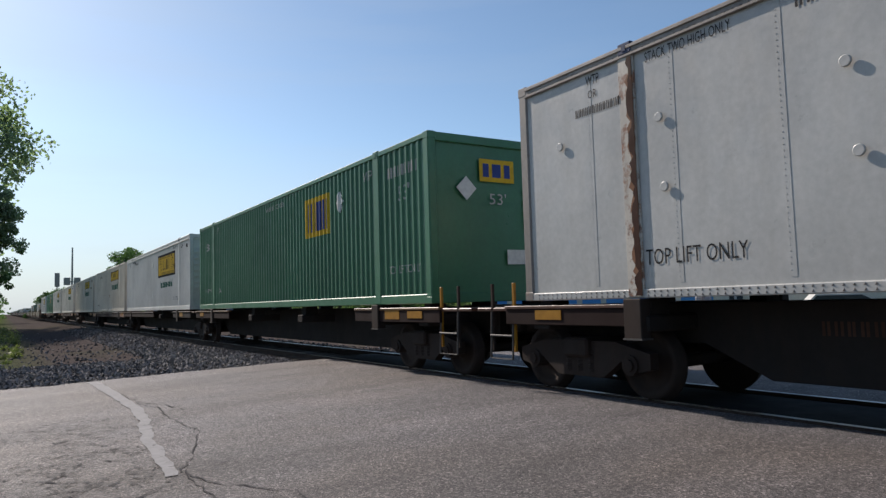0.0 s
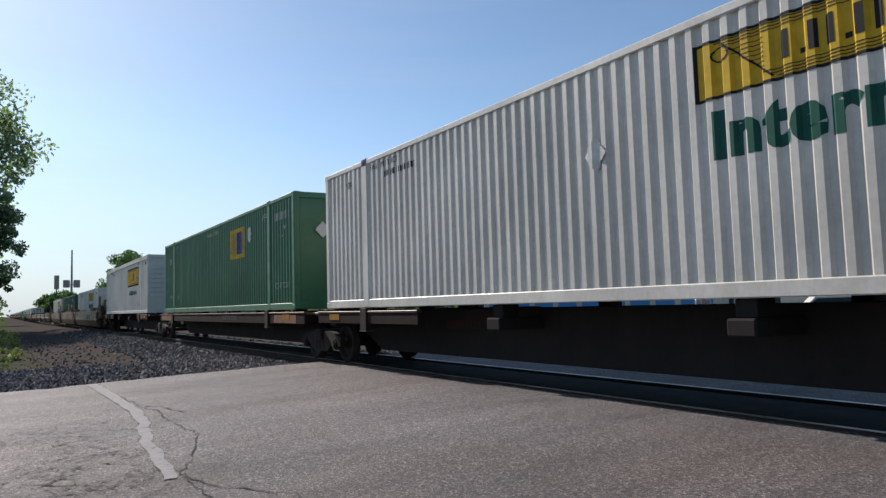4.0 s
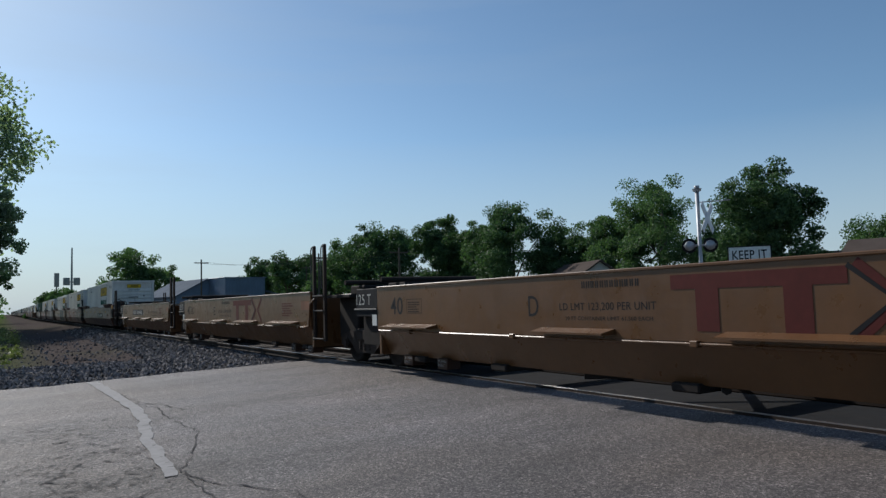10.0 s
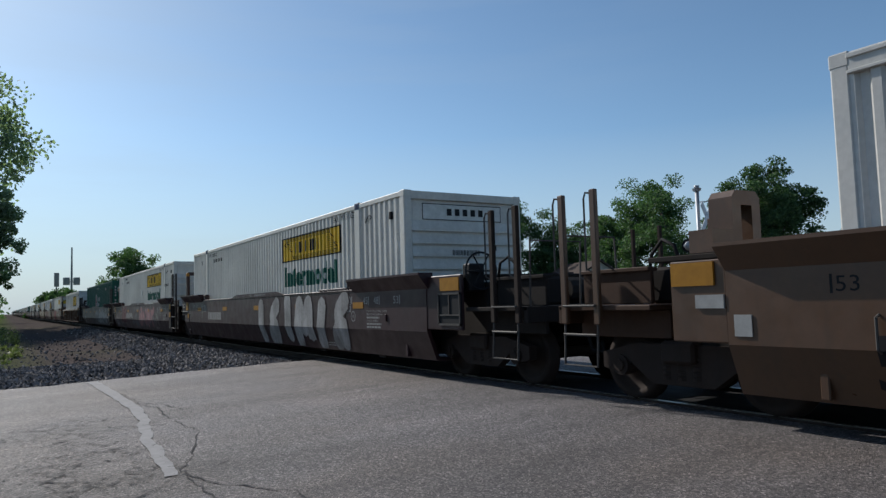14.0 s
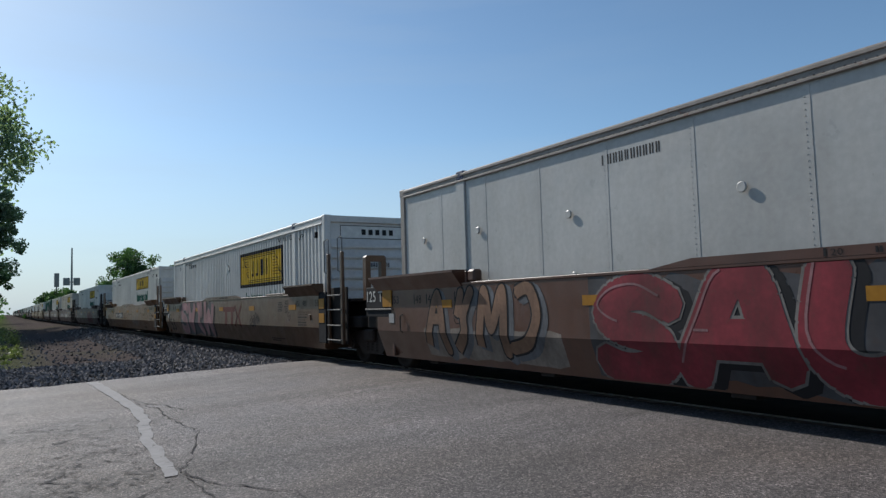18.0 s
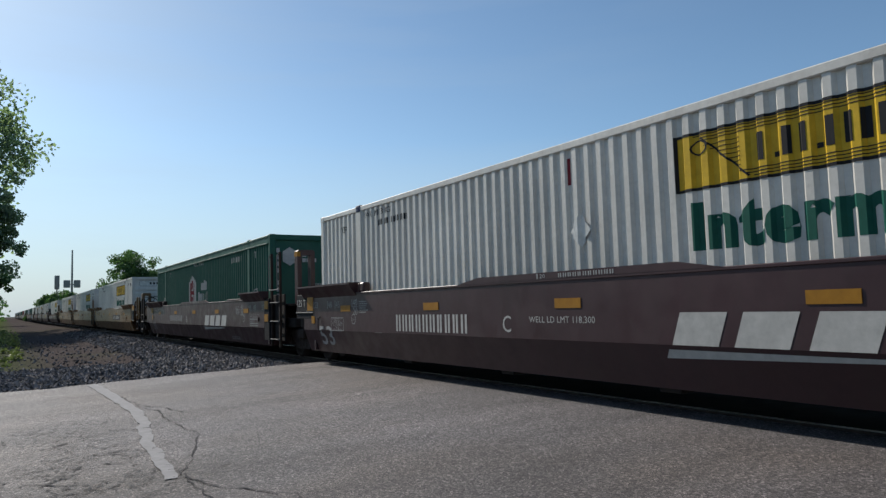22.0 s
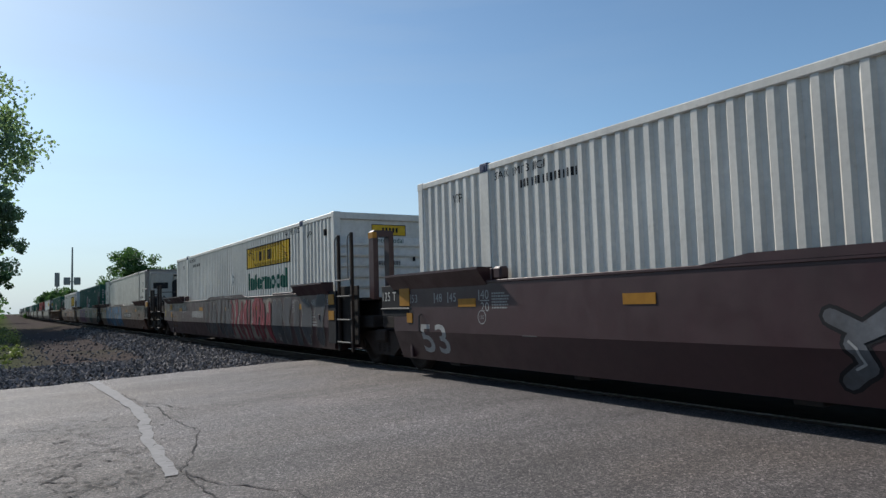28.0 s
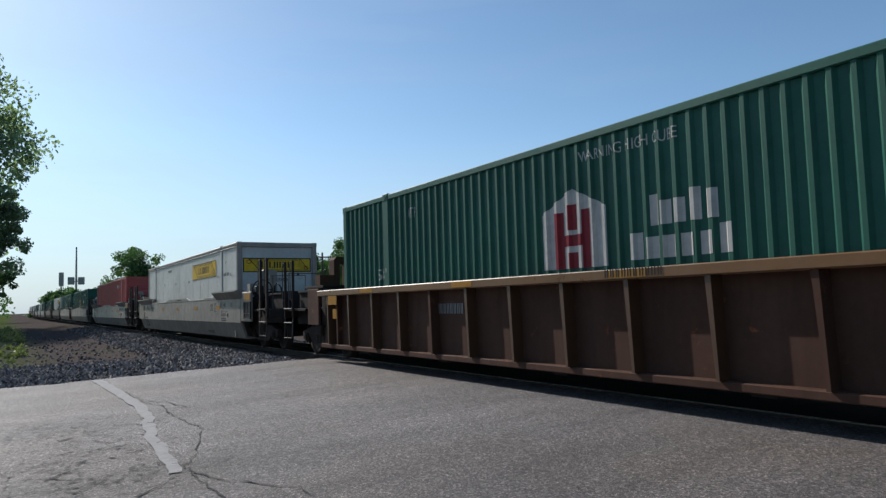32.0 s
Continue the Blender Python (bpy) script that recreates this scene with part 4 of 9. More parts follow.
            pieces.append([(xa + wd / 2 * math.cos(a), ya + wd / 2 * math.sin(a)) for a in np.linspace(0, math.tau, 9)[:-1]])
        for piece in pieces:
            for lo, hi in ((0.29, 0.74), (0.74, 1.46)):
                q = cut([(x, z + y) for x, y in piece], lo, hi)
                if len(q) > 2:
                    geo.add([(side_x(0, b + (1e-6 if lo > 0.5 else -1e-6)) - off - 0.000007 * (len(geo.f) + 1), self.front + from_f - a, b) for a, b in q], [tuple(range(len(q)))])

    def scrawl(self, from_f, z, w, h, n, m, fat=0.035, lab="thin sprayed tag"):
        geo = Geo()
        for i in range(n):
            for path in swirl(self.rng, w / n * 0.9, h * self.rng.uniform(0.7, 1), self.rng.randrange(6)):
                self.brush(geo, [(i * w / n + x + 0.2 * y, y) for x, y in path], fat, from_f, z, 0.012)
        part("graffiti_tag", geo, m, self.th, lab)


def truck(th, y, half=0.9):
    """A two-axle truck at y under a car."""
    def side_frames(s):
        out = Geo()
        x0, x1 = sorted((s * 0.93, s * 1.07))
        prof = [(-1.15, 0.38), (-1.15, 0.56), (-0.62, 0.68), (0.62, 0.68), (1.15, 0.56), (1.15, 0.38), (0.98, 0.34), (0.72, 0.46), (0.40, 0.24), (-0.40, 0.24), (-0.72, 0.46), (-0.98, 0.34)]
        out.prism_x(prof, x0, x1)
        for a in (-0.86, 0.86):
            out.lathe_x([(s * 0.93, 0.0), (s * 1.10, 0.0), (s * 1.10, 0.12), (s * 0.93, 0.12)], a, 0.42, 12)
            out.lathe_x([(s * 1.10, 0.0), (s * 1.13, 0.0), (s * 1.13, 0.07), (s * 1.10, 0.07)], a, 0.42, 10)
        return out.mesh("truck_frame", STEEL)

    def springs():
        out = Geo()
        for s in (-1, 1):
            for a in (-0.2, 0.0, 0.2):
                for k in range(5):
                    z = 0.30 + k * 0.055
                    out.tube([(s * 1.02, a, z), (s * 1.02, a, z + 0.035)], 0.075, 10)
        return out.mesh("spring_pack", STEEL)
    for s in (-1, 1):
        part("truck_frame", cached(("tf", s), lambda: side_frames(s)), STEEL, th).location = (0, y, 0)
    b = tagged(part("spring_pack", cached(("ts",), springs), STEEL, th), kind="stuff")
    b.location = (0, y, 0)
    bo = part("truck_bolster", cached(("tb",), lambda: Geo().box(-1.15, 1.15, -0.22, 0.22, 0.48, 0.72, 0.03).mesh("truck_bolster", STEEL)), STEEL, th)
    bo.location = (0, y, 0)
    for dy in (-half, half):
        def axle():
            out = Geo()
            for s in (-1, 1):
                out.lathe_x([(s * 0.68, 0.0), (s * 0.68, 0.45), (s * 0.715, 0.45), (s * 0.73, 0.42), (s * 0.82, 0.415), (s * 0.82, 0.33), (s * 0.78, 0.31), (s * 0.78, 0.16), (s * 0.84, 0.13), (s * 0.84, 0.0)], 0, 0, 28)
            out.tube([(-1.05, 0, 0), (1.05, 0, 0)], 0.08, 10)
            return out.mesh("wheelset", STEEL, True)
        w = part("wheelset", cached(("axle",), axle), STEEL, th)
        w.location = (0, y + dy, 0.42)


def ladder(th, ya, yb, z0, z1, mat, rungs, x=-1.42, grab=None, tall=False, half=0.048):
    """Two uprights with grab loops and white rungs."""
    for y in (ya, yb):
        part("ladder_post", Geo().box(x - 0.035, x + 0.03, y - half, y + half, z0, z1 - (0.02 if tall else 0.32), 0.012), mat, th)
        d = 0.14 if y == max(ya, yb) else 0.13
        if tall:
            part("grab_iron", Geo().tube([(x, y + 0.04, z1 - 0.06), (x - 0.02, y + 0.11, z1 - 0.05), (x - 0.03, y + 0.13, z1 - 0.12), (x - 0.03, y + 0.13, z1 - 0.95), (x, y + 0.04, z1 - 1.0)], 0.013, 6), grab or GRAB, th)
            continue
        part("grab_iron", Geo().tube([(x, y + 0.035, z1 - 0.75), (x - 0.04, y + d, z1 - 0.7), (x - 0.04, y + d, z1 - 0.04), (x, y + d * 0.5, z1), (x, y, z1 - 0.02), (x, y, z1 - 0.34)], 0.013, 6), grab or GRAB, th)
    for z in rungs:
        part("rung", Geo().tube([(x - 0.02, ya, z + 0.02), (x - 0.05, ya - 0.02 * (ya - yb), z), (x - 0.05, yb + 0.02 * (ya - yb), z), (x - 0.02, yb, z + 0.02)], 0.014, 6), grab or GRAB, th)


def brake_wheel(th, y, z, x=-1.0, mat=None):
    rim = [(x + 0.28 * math.cos(a), y, z + 0.28 * math.sin(a)) for a in np.linspace(0, math.tau, 25)]
    q = Geo().tube(rim, 0.016, 6)
    for a in np.linspace(0, math.tau, 7)[:-1]:
        q.tube([(x, y, z), (x + 0.28 * math.cos(a), y, z + 0.28 * math.sin(a))], 0.012, 5)
    q.tube([(x, y, z), (x, y + 0.2, z)], 0.03, 8).box(x - 0.14, x + 0.14, y + 0.1, y + 0.3, z - 0.3, z + 0.12, 0.02)
    if mat:
        q.tube([(x, y + 0.03, z), (x, y + 0.05, z)], 0.17, 16)
    part("brake_wheel", q, mat or INK, th, "dark red dished brake wheel" if mat else "black spoked brake wheel")


def placard(th, a, b):
    """A dark board in a grey frame on the side of a car."""
    part("placard_board", Geo().box(-SW - 0.004, -SW + 0.02, a, b, 0.86, 1.34), INK, th, "dark placard board")
    fr = Geo().box(-SW - 0.025, -SW, a, b, 0.85, 0.88).box(-SW - 0.025, -SW, a, b, 1.32, 1.35).box(-SW - 0.025, -SW, a, a + 0.018, 0.85, 1.35).box(-SW - 0.025, -SW, b - 0.018, b, 0.85, 1.35)
    fr.box(-SW - 0.02, -SW, (a + b) / 2 - 0.01, (a + b) / 2 + 0.01, 1.02, 1.32).box(-SW - 0.02, -SW, a, b, 1.0, 1.02)
    part("placard_frame", fr, DULLGRAB, th, "grey placard frame")


def end_works(th, sgn, y, mat, seed, wheel, joint, wheel_mat=None):
    """The end of a car past its well; y: the container's end, sgn: -1 for the leading end. joint: shared with the next unit."""
    pm = mat if mat in (TAN, PALE_TAN, OCHRE, BRONZE) else STEEL
    em = DARKBROWN if pm is mat else BLACKCAR

    def Y(a, b):
        return sorted((y + sgn * a, y + sgn * b))
    def hoop(x, at, za, zb, thick=0.14):
        y0, y1 = Y(at + 0.1, at + 0.1 + thick)
        part("step_hoop", Geo().prism_y([(x - 0.23, za), (x - 0.23, zb - 0.04), (x - 0.19, zb), (x + 0.19, zb), (x + 0.23, zb - 0.04), (x + 0.23, za), (x + 0.12, za), (x + 0.12, zb - 0.13), (x - 0.12, zb - 0.13), (x - 0.12, za)], y0, y1), mat, th, "painted box-section hoop")
    part("end_bulkhead", Geo().box(-SW + 0.08, SW - 0.08, *Y(0.12, 0.2), 0.3, 1.35, 0.01), mat, th)
    if joint:
        part("draft_sill", Geo().box(-0.36, 0.36, *Y(0.2, 1.75), 0.72, 1.15, 0.02), BLACKCAR, th)
        part("deck_plate", Geo().box(-1.25, 1.25, *Y(0.2, 1.2), 1.28, 1.33, 0.01), BLACKCAR, th)
        # added black block, stands in for the darkness of the joint gap
        part("joint_filler", Geo().box(-0.85, 1.1, *Y(0.22, 1.2), 0.55, 1.28, 0.03), BLACKCAR, th)
        for x in (-0.9, 0.9):
            part("side_bearing", Geo().box(x - 0.3, x + 0.3, *Y(0.9, 1.6), 0.75, 0.98, 0.02), BLACKCAR, th)
        if sgn < 0:
            tall = mat in (MAROON, DARKMAROON)
            if tall:
                for yy in (y - 0.5, y - 1.14):
                    part("ladder_post", Geo().box(-1.45, -1.39, yy - 0.035, yy + 0.035, 0.28, 2.64, 0.01), pm, th)
                    part("grab_iron", Geo().tube([(-1.46, yy, 1.7), (-1.46, yy + 0.09, 1.72), (-1.46, yy + 0.11, 1.8), (-1.46, yy + 0.11, 2.5), (-1.46, yy + 0.06, 2.58), (-1.46, yy, 2.6)], 0.013, 6), GRAB, th)
                for z in (1.70, 1.38, 0.91, 0.46):
                    part("rung", Geo().tube([(-1.44, y - 0.5, z + 0.02), (-1.47, y - 0.51, z), (-1.47, y - 1.13, z), (-1.44, y - 1.14, z + 0.02)], 0.014, 6), GRAB, th)
            else:
                ladder(th, y - 0.5, y - 1.2, 0.42, 2.62, pm, (1.42, 1.12, 0.80, 0.5))
            part("end_plate", Geo().box(-SW + 0.13, -SW + 0.17, *Y(0.4, 1.25), 0.42, 1.58, 0.01), BLACKCAR, th)
            if tall:
                hoop(-0.80, 1.02, 1.3, 2.68, 0.2)
                part("reflector", Geo().box(-1.04, -0.95, *Y(1.115, 1.325), 2.52, 2.64), YELLOW, th)
            elif mat is not TAN:
                hoop(-0.85, 1.35, *((1.3, 1.72) if mat is BROWN else (1.3, 2.2)))
            for za, zb in ((1.22, 1.43), (0.90, 1.09)) if tall else ((1.15, 1.36), (0.85, 1.05)):
                part("reflector", Geo().box(-SW - 0.012, -SW + 0.01, *Y(0.1, 0.38), za, zb), YELLOW, th)
            part("corner_plate", Geo().box(-SW - 0.002, -SW + 0.05, *Y(0.064, 0.46), 0.42, 1.5, 0.01), DARKPLATE, th, "dark corner plate")
            part("rail_hoop", Geo().tube([(0.1, y - 1.3, 1.2), (0.1, y - 1.3, 1.65), (0.1, y - 1.1, 1.72)], 0.014, 6), GRAB, th)
        else:
            part("end_plate", Geo().box(-SW - 0.004, -SW + 0.05, *Y(0.05, 1.05), 0.98, 1.52, 0.01), DARKPLATE, th, "dark end plate")
            maroon = mat in (MAROON, DARKMAROON)
            q = fitted("125 T", 0.5, 0.155) if maroon else fitted("125 T", 0.62, 0.2, 0.01)
            part("marking", laid(q, y + 1.0, 1.25, lambda a, b: -SW - 0.004, 0.004), WHITEINK, th)
            part("plate_edge", Geo().box(-SW - 0.03, -SW, *Y(0.0, 1.05), 1.105, 1.13, 0.004), GRAB, th, "white painted edge")
            part("reflector", Geo().box(-SW - 0.016, -SW - 0.006, *Y(0.02, 0.36), 1.16, 1.48), YELLOW, th)
            part("reflector" if maroon else "notice_card", Geo().box(-SW - 0.010, -SW + 0.01, *Y(-0.05, 0.13), 0.88, 1.04), YELLOW if maroon else SPRAY_DULL, th)
            if mat is not BRONZE:
                hoop(-0.62, 0.25, 1.34, 2.16)
            part("air_hose", Geo().tube([(-0.5, y + 0.6, 1.2), (-0.55, y + 1.2, 0.75), (-0.45, y + 1.9, 0.95)], 0.025, 6), RUBBER, th)
            part("reservoir", Geo().tube([(-0.9, y + 0.4, 1.5), (0.3, y + 0.4, 1.5)], 0.13, 10), BLACKCAR, th)
        return
    for s in (-1, 1):
        part("side_extension", Geo().box(*sorted((s * (SW - 0.01), s * (SW - 0.07))), *(Y(0.95, 2.0) if sgn < 0 else Y(1.0, 1.65)), *((0.78, 1.62) if sgn < 0 else (0.75, 1.55)), 0.012), mat, th)
    # added black block that keeps the space behind the car end dark
    part("gap_filler", Geo().box(-1.0, 1.2, *Y(0.22, 2.0), 0.55, 1.5, 0.03), BLACKCAR, th)
    part("draft_sill", Geo().box(-0.36, 0.36, *Y(0.2, 3.3), 0.66, 1.1, 0.02), BLACKCAR, th)
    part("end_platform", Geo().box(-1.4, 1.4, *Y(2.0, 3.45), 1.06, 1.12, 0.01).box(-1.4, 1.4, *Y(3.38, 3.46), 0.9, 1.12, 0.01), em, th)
    part("deck_plate", Geo().box(-1.4, 1.4, *Y(0.9, 2.0), 1.56, 1.62, 0.01), BLACKCAR, th)
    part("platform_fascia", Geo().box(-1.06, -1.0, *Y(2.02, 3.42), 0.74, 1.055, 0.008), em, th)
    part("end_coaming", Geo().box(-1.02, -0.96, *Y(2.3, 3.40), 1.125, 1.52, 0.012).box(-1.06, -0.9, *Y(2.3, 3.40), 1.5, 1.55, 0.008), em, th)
    if sgn < 0:
        if seed != 13 and not wheel_mat:
            part("reflector", Geo().box(-SW - 0.002, -SW + 0.02, *Y(1.42, 1.95), 1.38, 1.58), YELLOW, th)
        if seed == 10:
            part("notice_card", Geo().box(-SW - 0.012, -SW + 0.02, *Y(1.02, 1.14), 0.82, 1.02), SPRAY_DULL, th, "weathered white card")
        elif not wheel_mat:
            placard(th, *Y(1.38, 2.0))
    else:
        if mat in (TAN, PALE_TAN, OCHRE, BRONZE):
            part("reflector", Geo().box(-SW - 0.014, -SW + 0.02, *Y(1.12, 1.62), 1.3, 1.53), YELLOW, th)
            part("notice_card", Geo().box(-SW - 0.012, -SW + 0.02, *Y(1.02, 1.34), 1.08, 1.21), SPRAY_DULL, th, "weathered white card")
            part("notice_card", Geo().box(-SW - 0.012, -SW, *Y(0.74, 0.92), 0.82, 1.02), SPRAY_DULL, th, "weathered white card")
        else:
            part("reflector", Geo().box(-SW - 0.014, -SW - 0.002, *Y(-0.05, 0.4), 1.19, 1.41), YELLOW, th)
            part("reflector", Geo().box(-SW - 0.014, -SW - 0.002, *Y(-0.05, 0.15), 0.9, 1.1), YELLOW, th)
    ladder(th, y + sgn * 2.75, y + sgn * 3.3, 0.9, {17: 2.05, 21: 1.95, 23: 1.9, 24: 2.15, 27: 1.75, 30: 2.3}.get(seed, 2.5), pm, (1.12,), grab=DULLGRAB, tall=True, half=0.02 if seed in (24, 30) else 0.048)
    part("stirrup_step", Geo().tube([(-1.42, y + sgn * 2.75, 1.1), (-1.46, y + sgn * 2.75, 0.42), (-1.46, y + sgn * 3.3, 0.42), (-1.42, y + sgn * 3.3, 1.1)], 0.016, 6).tube([(-1.46, y + sgn * 2.75, 0.78), (-1.46, y + sgn * 3.3, 0.78)], 0.016, 6), DULLGRAB, th)
    part("grab_iron", Geo().tube([(-1.3, y + sgn * 3.4, 1.1), (-1.3, y + sgn * 3.44, 2.0), (-0.4, y + sgn * 3.44, 2.0), (-0.4, y + sgn * 3.4, 1.1)], 0.016, 6), DULLGRAB, th)
    part("far_ladder_post", Geo().box(1.38, 1.44, *Y(2.72, 2.78), 0.9, 2.3, 0.01).box(1.38, 1.44, *Y(3.27, 3.33), 0.9, 2.3, 0.01), pm, th)
    part("valve_gear", Geo().box(-0.7, 0.1, *Y(2.2, 2.6), 1.12, 1.55, 0.04).tube([(0.2, y + sgn * 2.4, 1.35), (1.1, y + sgn * 2.4, 1.35)], 0.2, 12), BLACKCAR, th)
    y0, y1 = Y(1.22, 1.5)
    if mat is BROWN or wheel_mat:
        part("corner_bracket", Geo().box(-1.3, -0.75, y0, y1 + 0.1, 1.62, 1.86, 0.02), mat, th, "painted guide block")
    elif mat not in (MAROON, DARKMAROON):
        part("corner_bracket", Geo().prism_y([(-1.34, 1.63), (-1.34, 1.86), (-1.0, 1.86), (-1.0, 2.2), (-0.94, 2.27), (-0.6, 2.27), (-0.54, 2.2), (-0.54, 1.63), (-0.68, 1.63), (-0.68, 2.12), (-0.86, 2.12), (-0.86, 1.63)], y0, y1), mat, th, "painted box-section guide post")
    part("brake_pipe", Geo().tube([(-0.8, y + sgn * 2.0, 1.4), (-0.82, y + sgn * 2.12, 1.78), (-0.8, y + sgn * 2.3, 1.86), (-0.76, y + sgn * 2.5, 1.7), (-0.75, y + sgn * 2.62, 1.2)], 0.024, 6), RUBBER, th, "", True)
    part("coupler", Geo().box(-0.12, 0.12, *Y(3.3, 3.75), 0.74, 0.98, 0.03).box(-0.2, 0.2, *Y(3.7, 3.95), 0.68, 1.04, 0.05), STEEL, th)
    part("air_hose", Geo().tube([(-0.35, y + sgn * 3.4, 0.85), (-0.4, y + sgn * 3.6, 0.5), (-0.25, y + sgn * 3.85, 0.45), (-0.2, y + sgn * 3.95, 0.6)], 0.028, 6), RUBBER, th)
    if wheel:
        brake_wheel(th, y + sgn * 2.12, 2.1 if seed == 21 else 1.66, -1.18, wheel_mat)


def well_unit(mat, front, rear, label, seed, reflect=True, ledge=True, top=1.47):
    """One well of a double-stack car, origin on the rail tops under the container's middle. front, rear: 'joint' or 'end'."""
    th = thing("well_car", label, "well car", "well cars of the train")
    a = -HL - (0.06 if front == "joint" else 1.0)
    b = HL + (0.6 if rear == "joint" else 1.0)
    drop = -0.2 if top < 1.4 else 0.0
    for s in (-1, 1):
        def side():
            o = lambda x: s * x
            prof = [(o(SW), top), (o(SW), 0.74), (o(SW - 0.17), 0.27), (o(SW - 0.24), 0.27), (o(SW - 0.07), 0.74), (o(SW - 0.07), top)]
            q = Geo().prism_y(prof, a, b)
            x0, x1 = sorted((o(SW + 0.014), o(SW - 0.12)))
            q.box(x0, x1, a, b, top - 0.01, top + 0.03, 0.008)
            x0, x1 = sorted((o(SW - 0.22), o(SW - 0.45)))
            return q.box(x0, x1, a, b, 0.26, 0.31, 0.008).mesh("side_panel", mat)
        part("side_panel", cached(("wside", mat.name, a, b, s, top), side), mat, th)
        for y0, y1 in ((a - 0.05, -HL + 1.75), (HL - 2.2, b)):
            if ledge:
                def wedge():
                    o = lambda x: s * x
                    return Geo().prism_y([(o(SW - 0.002), 1.43), (o(SW + 0.17), 1.655), (o(SW + 0.17), 1.69), (o(SW - 0.10), 1.69), (o(SW - 0.10), 1.5)], y0, y1).mesh("guide_ledge", mat)
                part("guide_ledge", cached(("wedge", mat.name, y0, y1, s), wedge), mat, th).location.z = drop
        for e in (-1, 1):
            yb = -HL + 1.95 if e < 0 else HL - 2.4
            x0, x1 = sorted((s * (SW - 0.14), s * (SW + 0.02)))
            part("lock_bracket", cached(("lockb", mat.name, s, e), lambda: Geo().box(x0, x1, yb - 0.15, yb + 0.03, 1.5, 1.68, 0.03).box(x0, x1, yb + 0.05, yb + 0.09, 1.5, 1.66, 0.01).mesh("lock_bracket", mat)), mat, th).location.z = drop
        x0, x1 = sorted((s * (SW + 0.016), s * (SW - 0.02)))
        if top > 1.4:
            part("raised_coaming", cached(("coam", mat.name, s), lambda: Geo().prism_x([(-2.3, 1.495), (-1.75, 1.58), (1.75, 1.58), (2.3, 1.495)], x0, x1).mesh("raised_coaming", mat)), mat, th)
        if top > 1.4:
            part("flange_strip", cached(("flst", mat.name, s), lambda: Geo().box(x0, x1, -HL + 2.1, -HL + 3.5, 1.5, 1.545, 0.006).mesh("flange_strip", mat)), mat, th)
    for i in range(6):
        yy = -HL + 1.0 + i * (CL - 2) / 5
        part("cross_member", cached(("cross",), lambda: Geo().box(-SW + 0.2, SW - 0.2, -0.14, 0.14, 0.22, 0.315, 0.01).mesh("cross_member", BLACKCAR)), BLACKCAR, th).location = (0, yy, 0)
    part("diagonal_brace", cached(("diag",), lambda: Geo().add([(-1.1, -3, 0.25), (-1.0, -3, 0.25), (1.1, 3, 0.25), (1.0, 3, 0.25), (-1.1, -3, 0.3), (-1.0, -3, 0.3), (1.1, 3, 0.3), (1.0, 3, 0.3)], [(0, 1, 2, 3), (4, 5, 6, 7), (0, 1, 5, 4), (2, 3, 7, 6), (1, 2, 6, 5), (0, 3, 7, 4)]).mesh("diagonal_brace", BLACKCAR)), BLACKCAR, th)
    if reflect:
        for ff in (1.80, 5.0, 8.2, 11.4, 14.7):
            part("reflector", cached(("refl",), lambda: Geo().box(-SW - 0.008, -SW + 0.01, -0.23, 0.23, 1.13, 1.25).mesh("reflector", YELLOW)), YELLOW, th).location = (0, -HL + ff - 0.23, 0)
    part("lift_lug", Geo().box(-SW - 0.03, -SW, -HL + 0.38, -HL + 0.42, 0.9, 1.02, 0.006), mat, th)
    part("hand_hold", Geo().tube([(-SW, HL - 0.35, 0.72), (-SW - 0.05, HL - 0.35, 0.75), (-SW - 0.05, HL - 0.35, 1.0), (-SW, HL - 0.35, 1.02)], 0.012, 6), DULLGRAB, th)
    end_works(th, -1, -HL, mat, seed, True, front == "joint")
    end_works(th, 1, HL, mat, seed + 7, seed % 2 == 0, rear == "joint")
    truck(th, -HL - (1.78 if front == "joint" else 1.9))
    if rear == "end":
        truck(th, HL + 1.9)
    return th


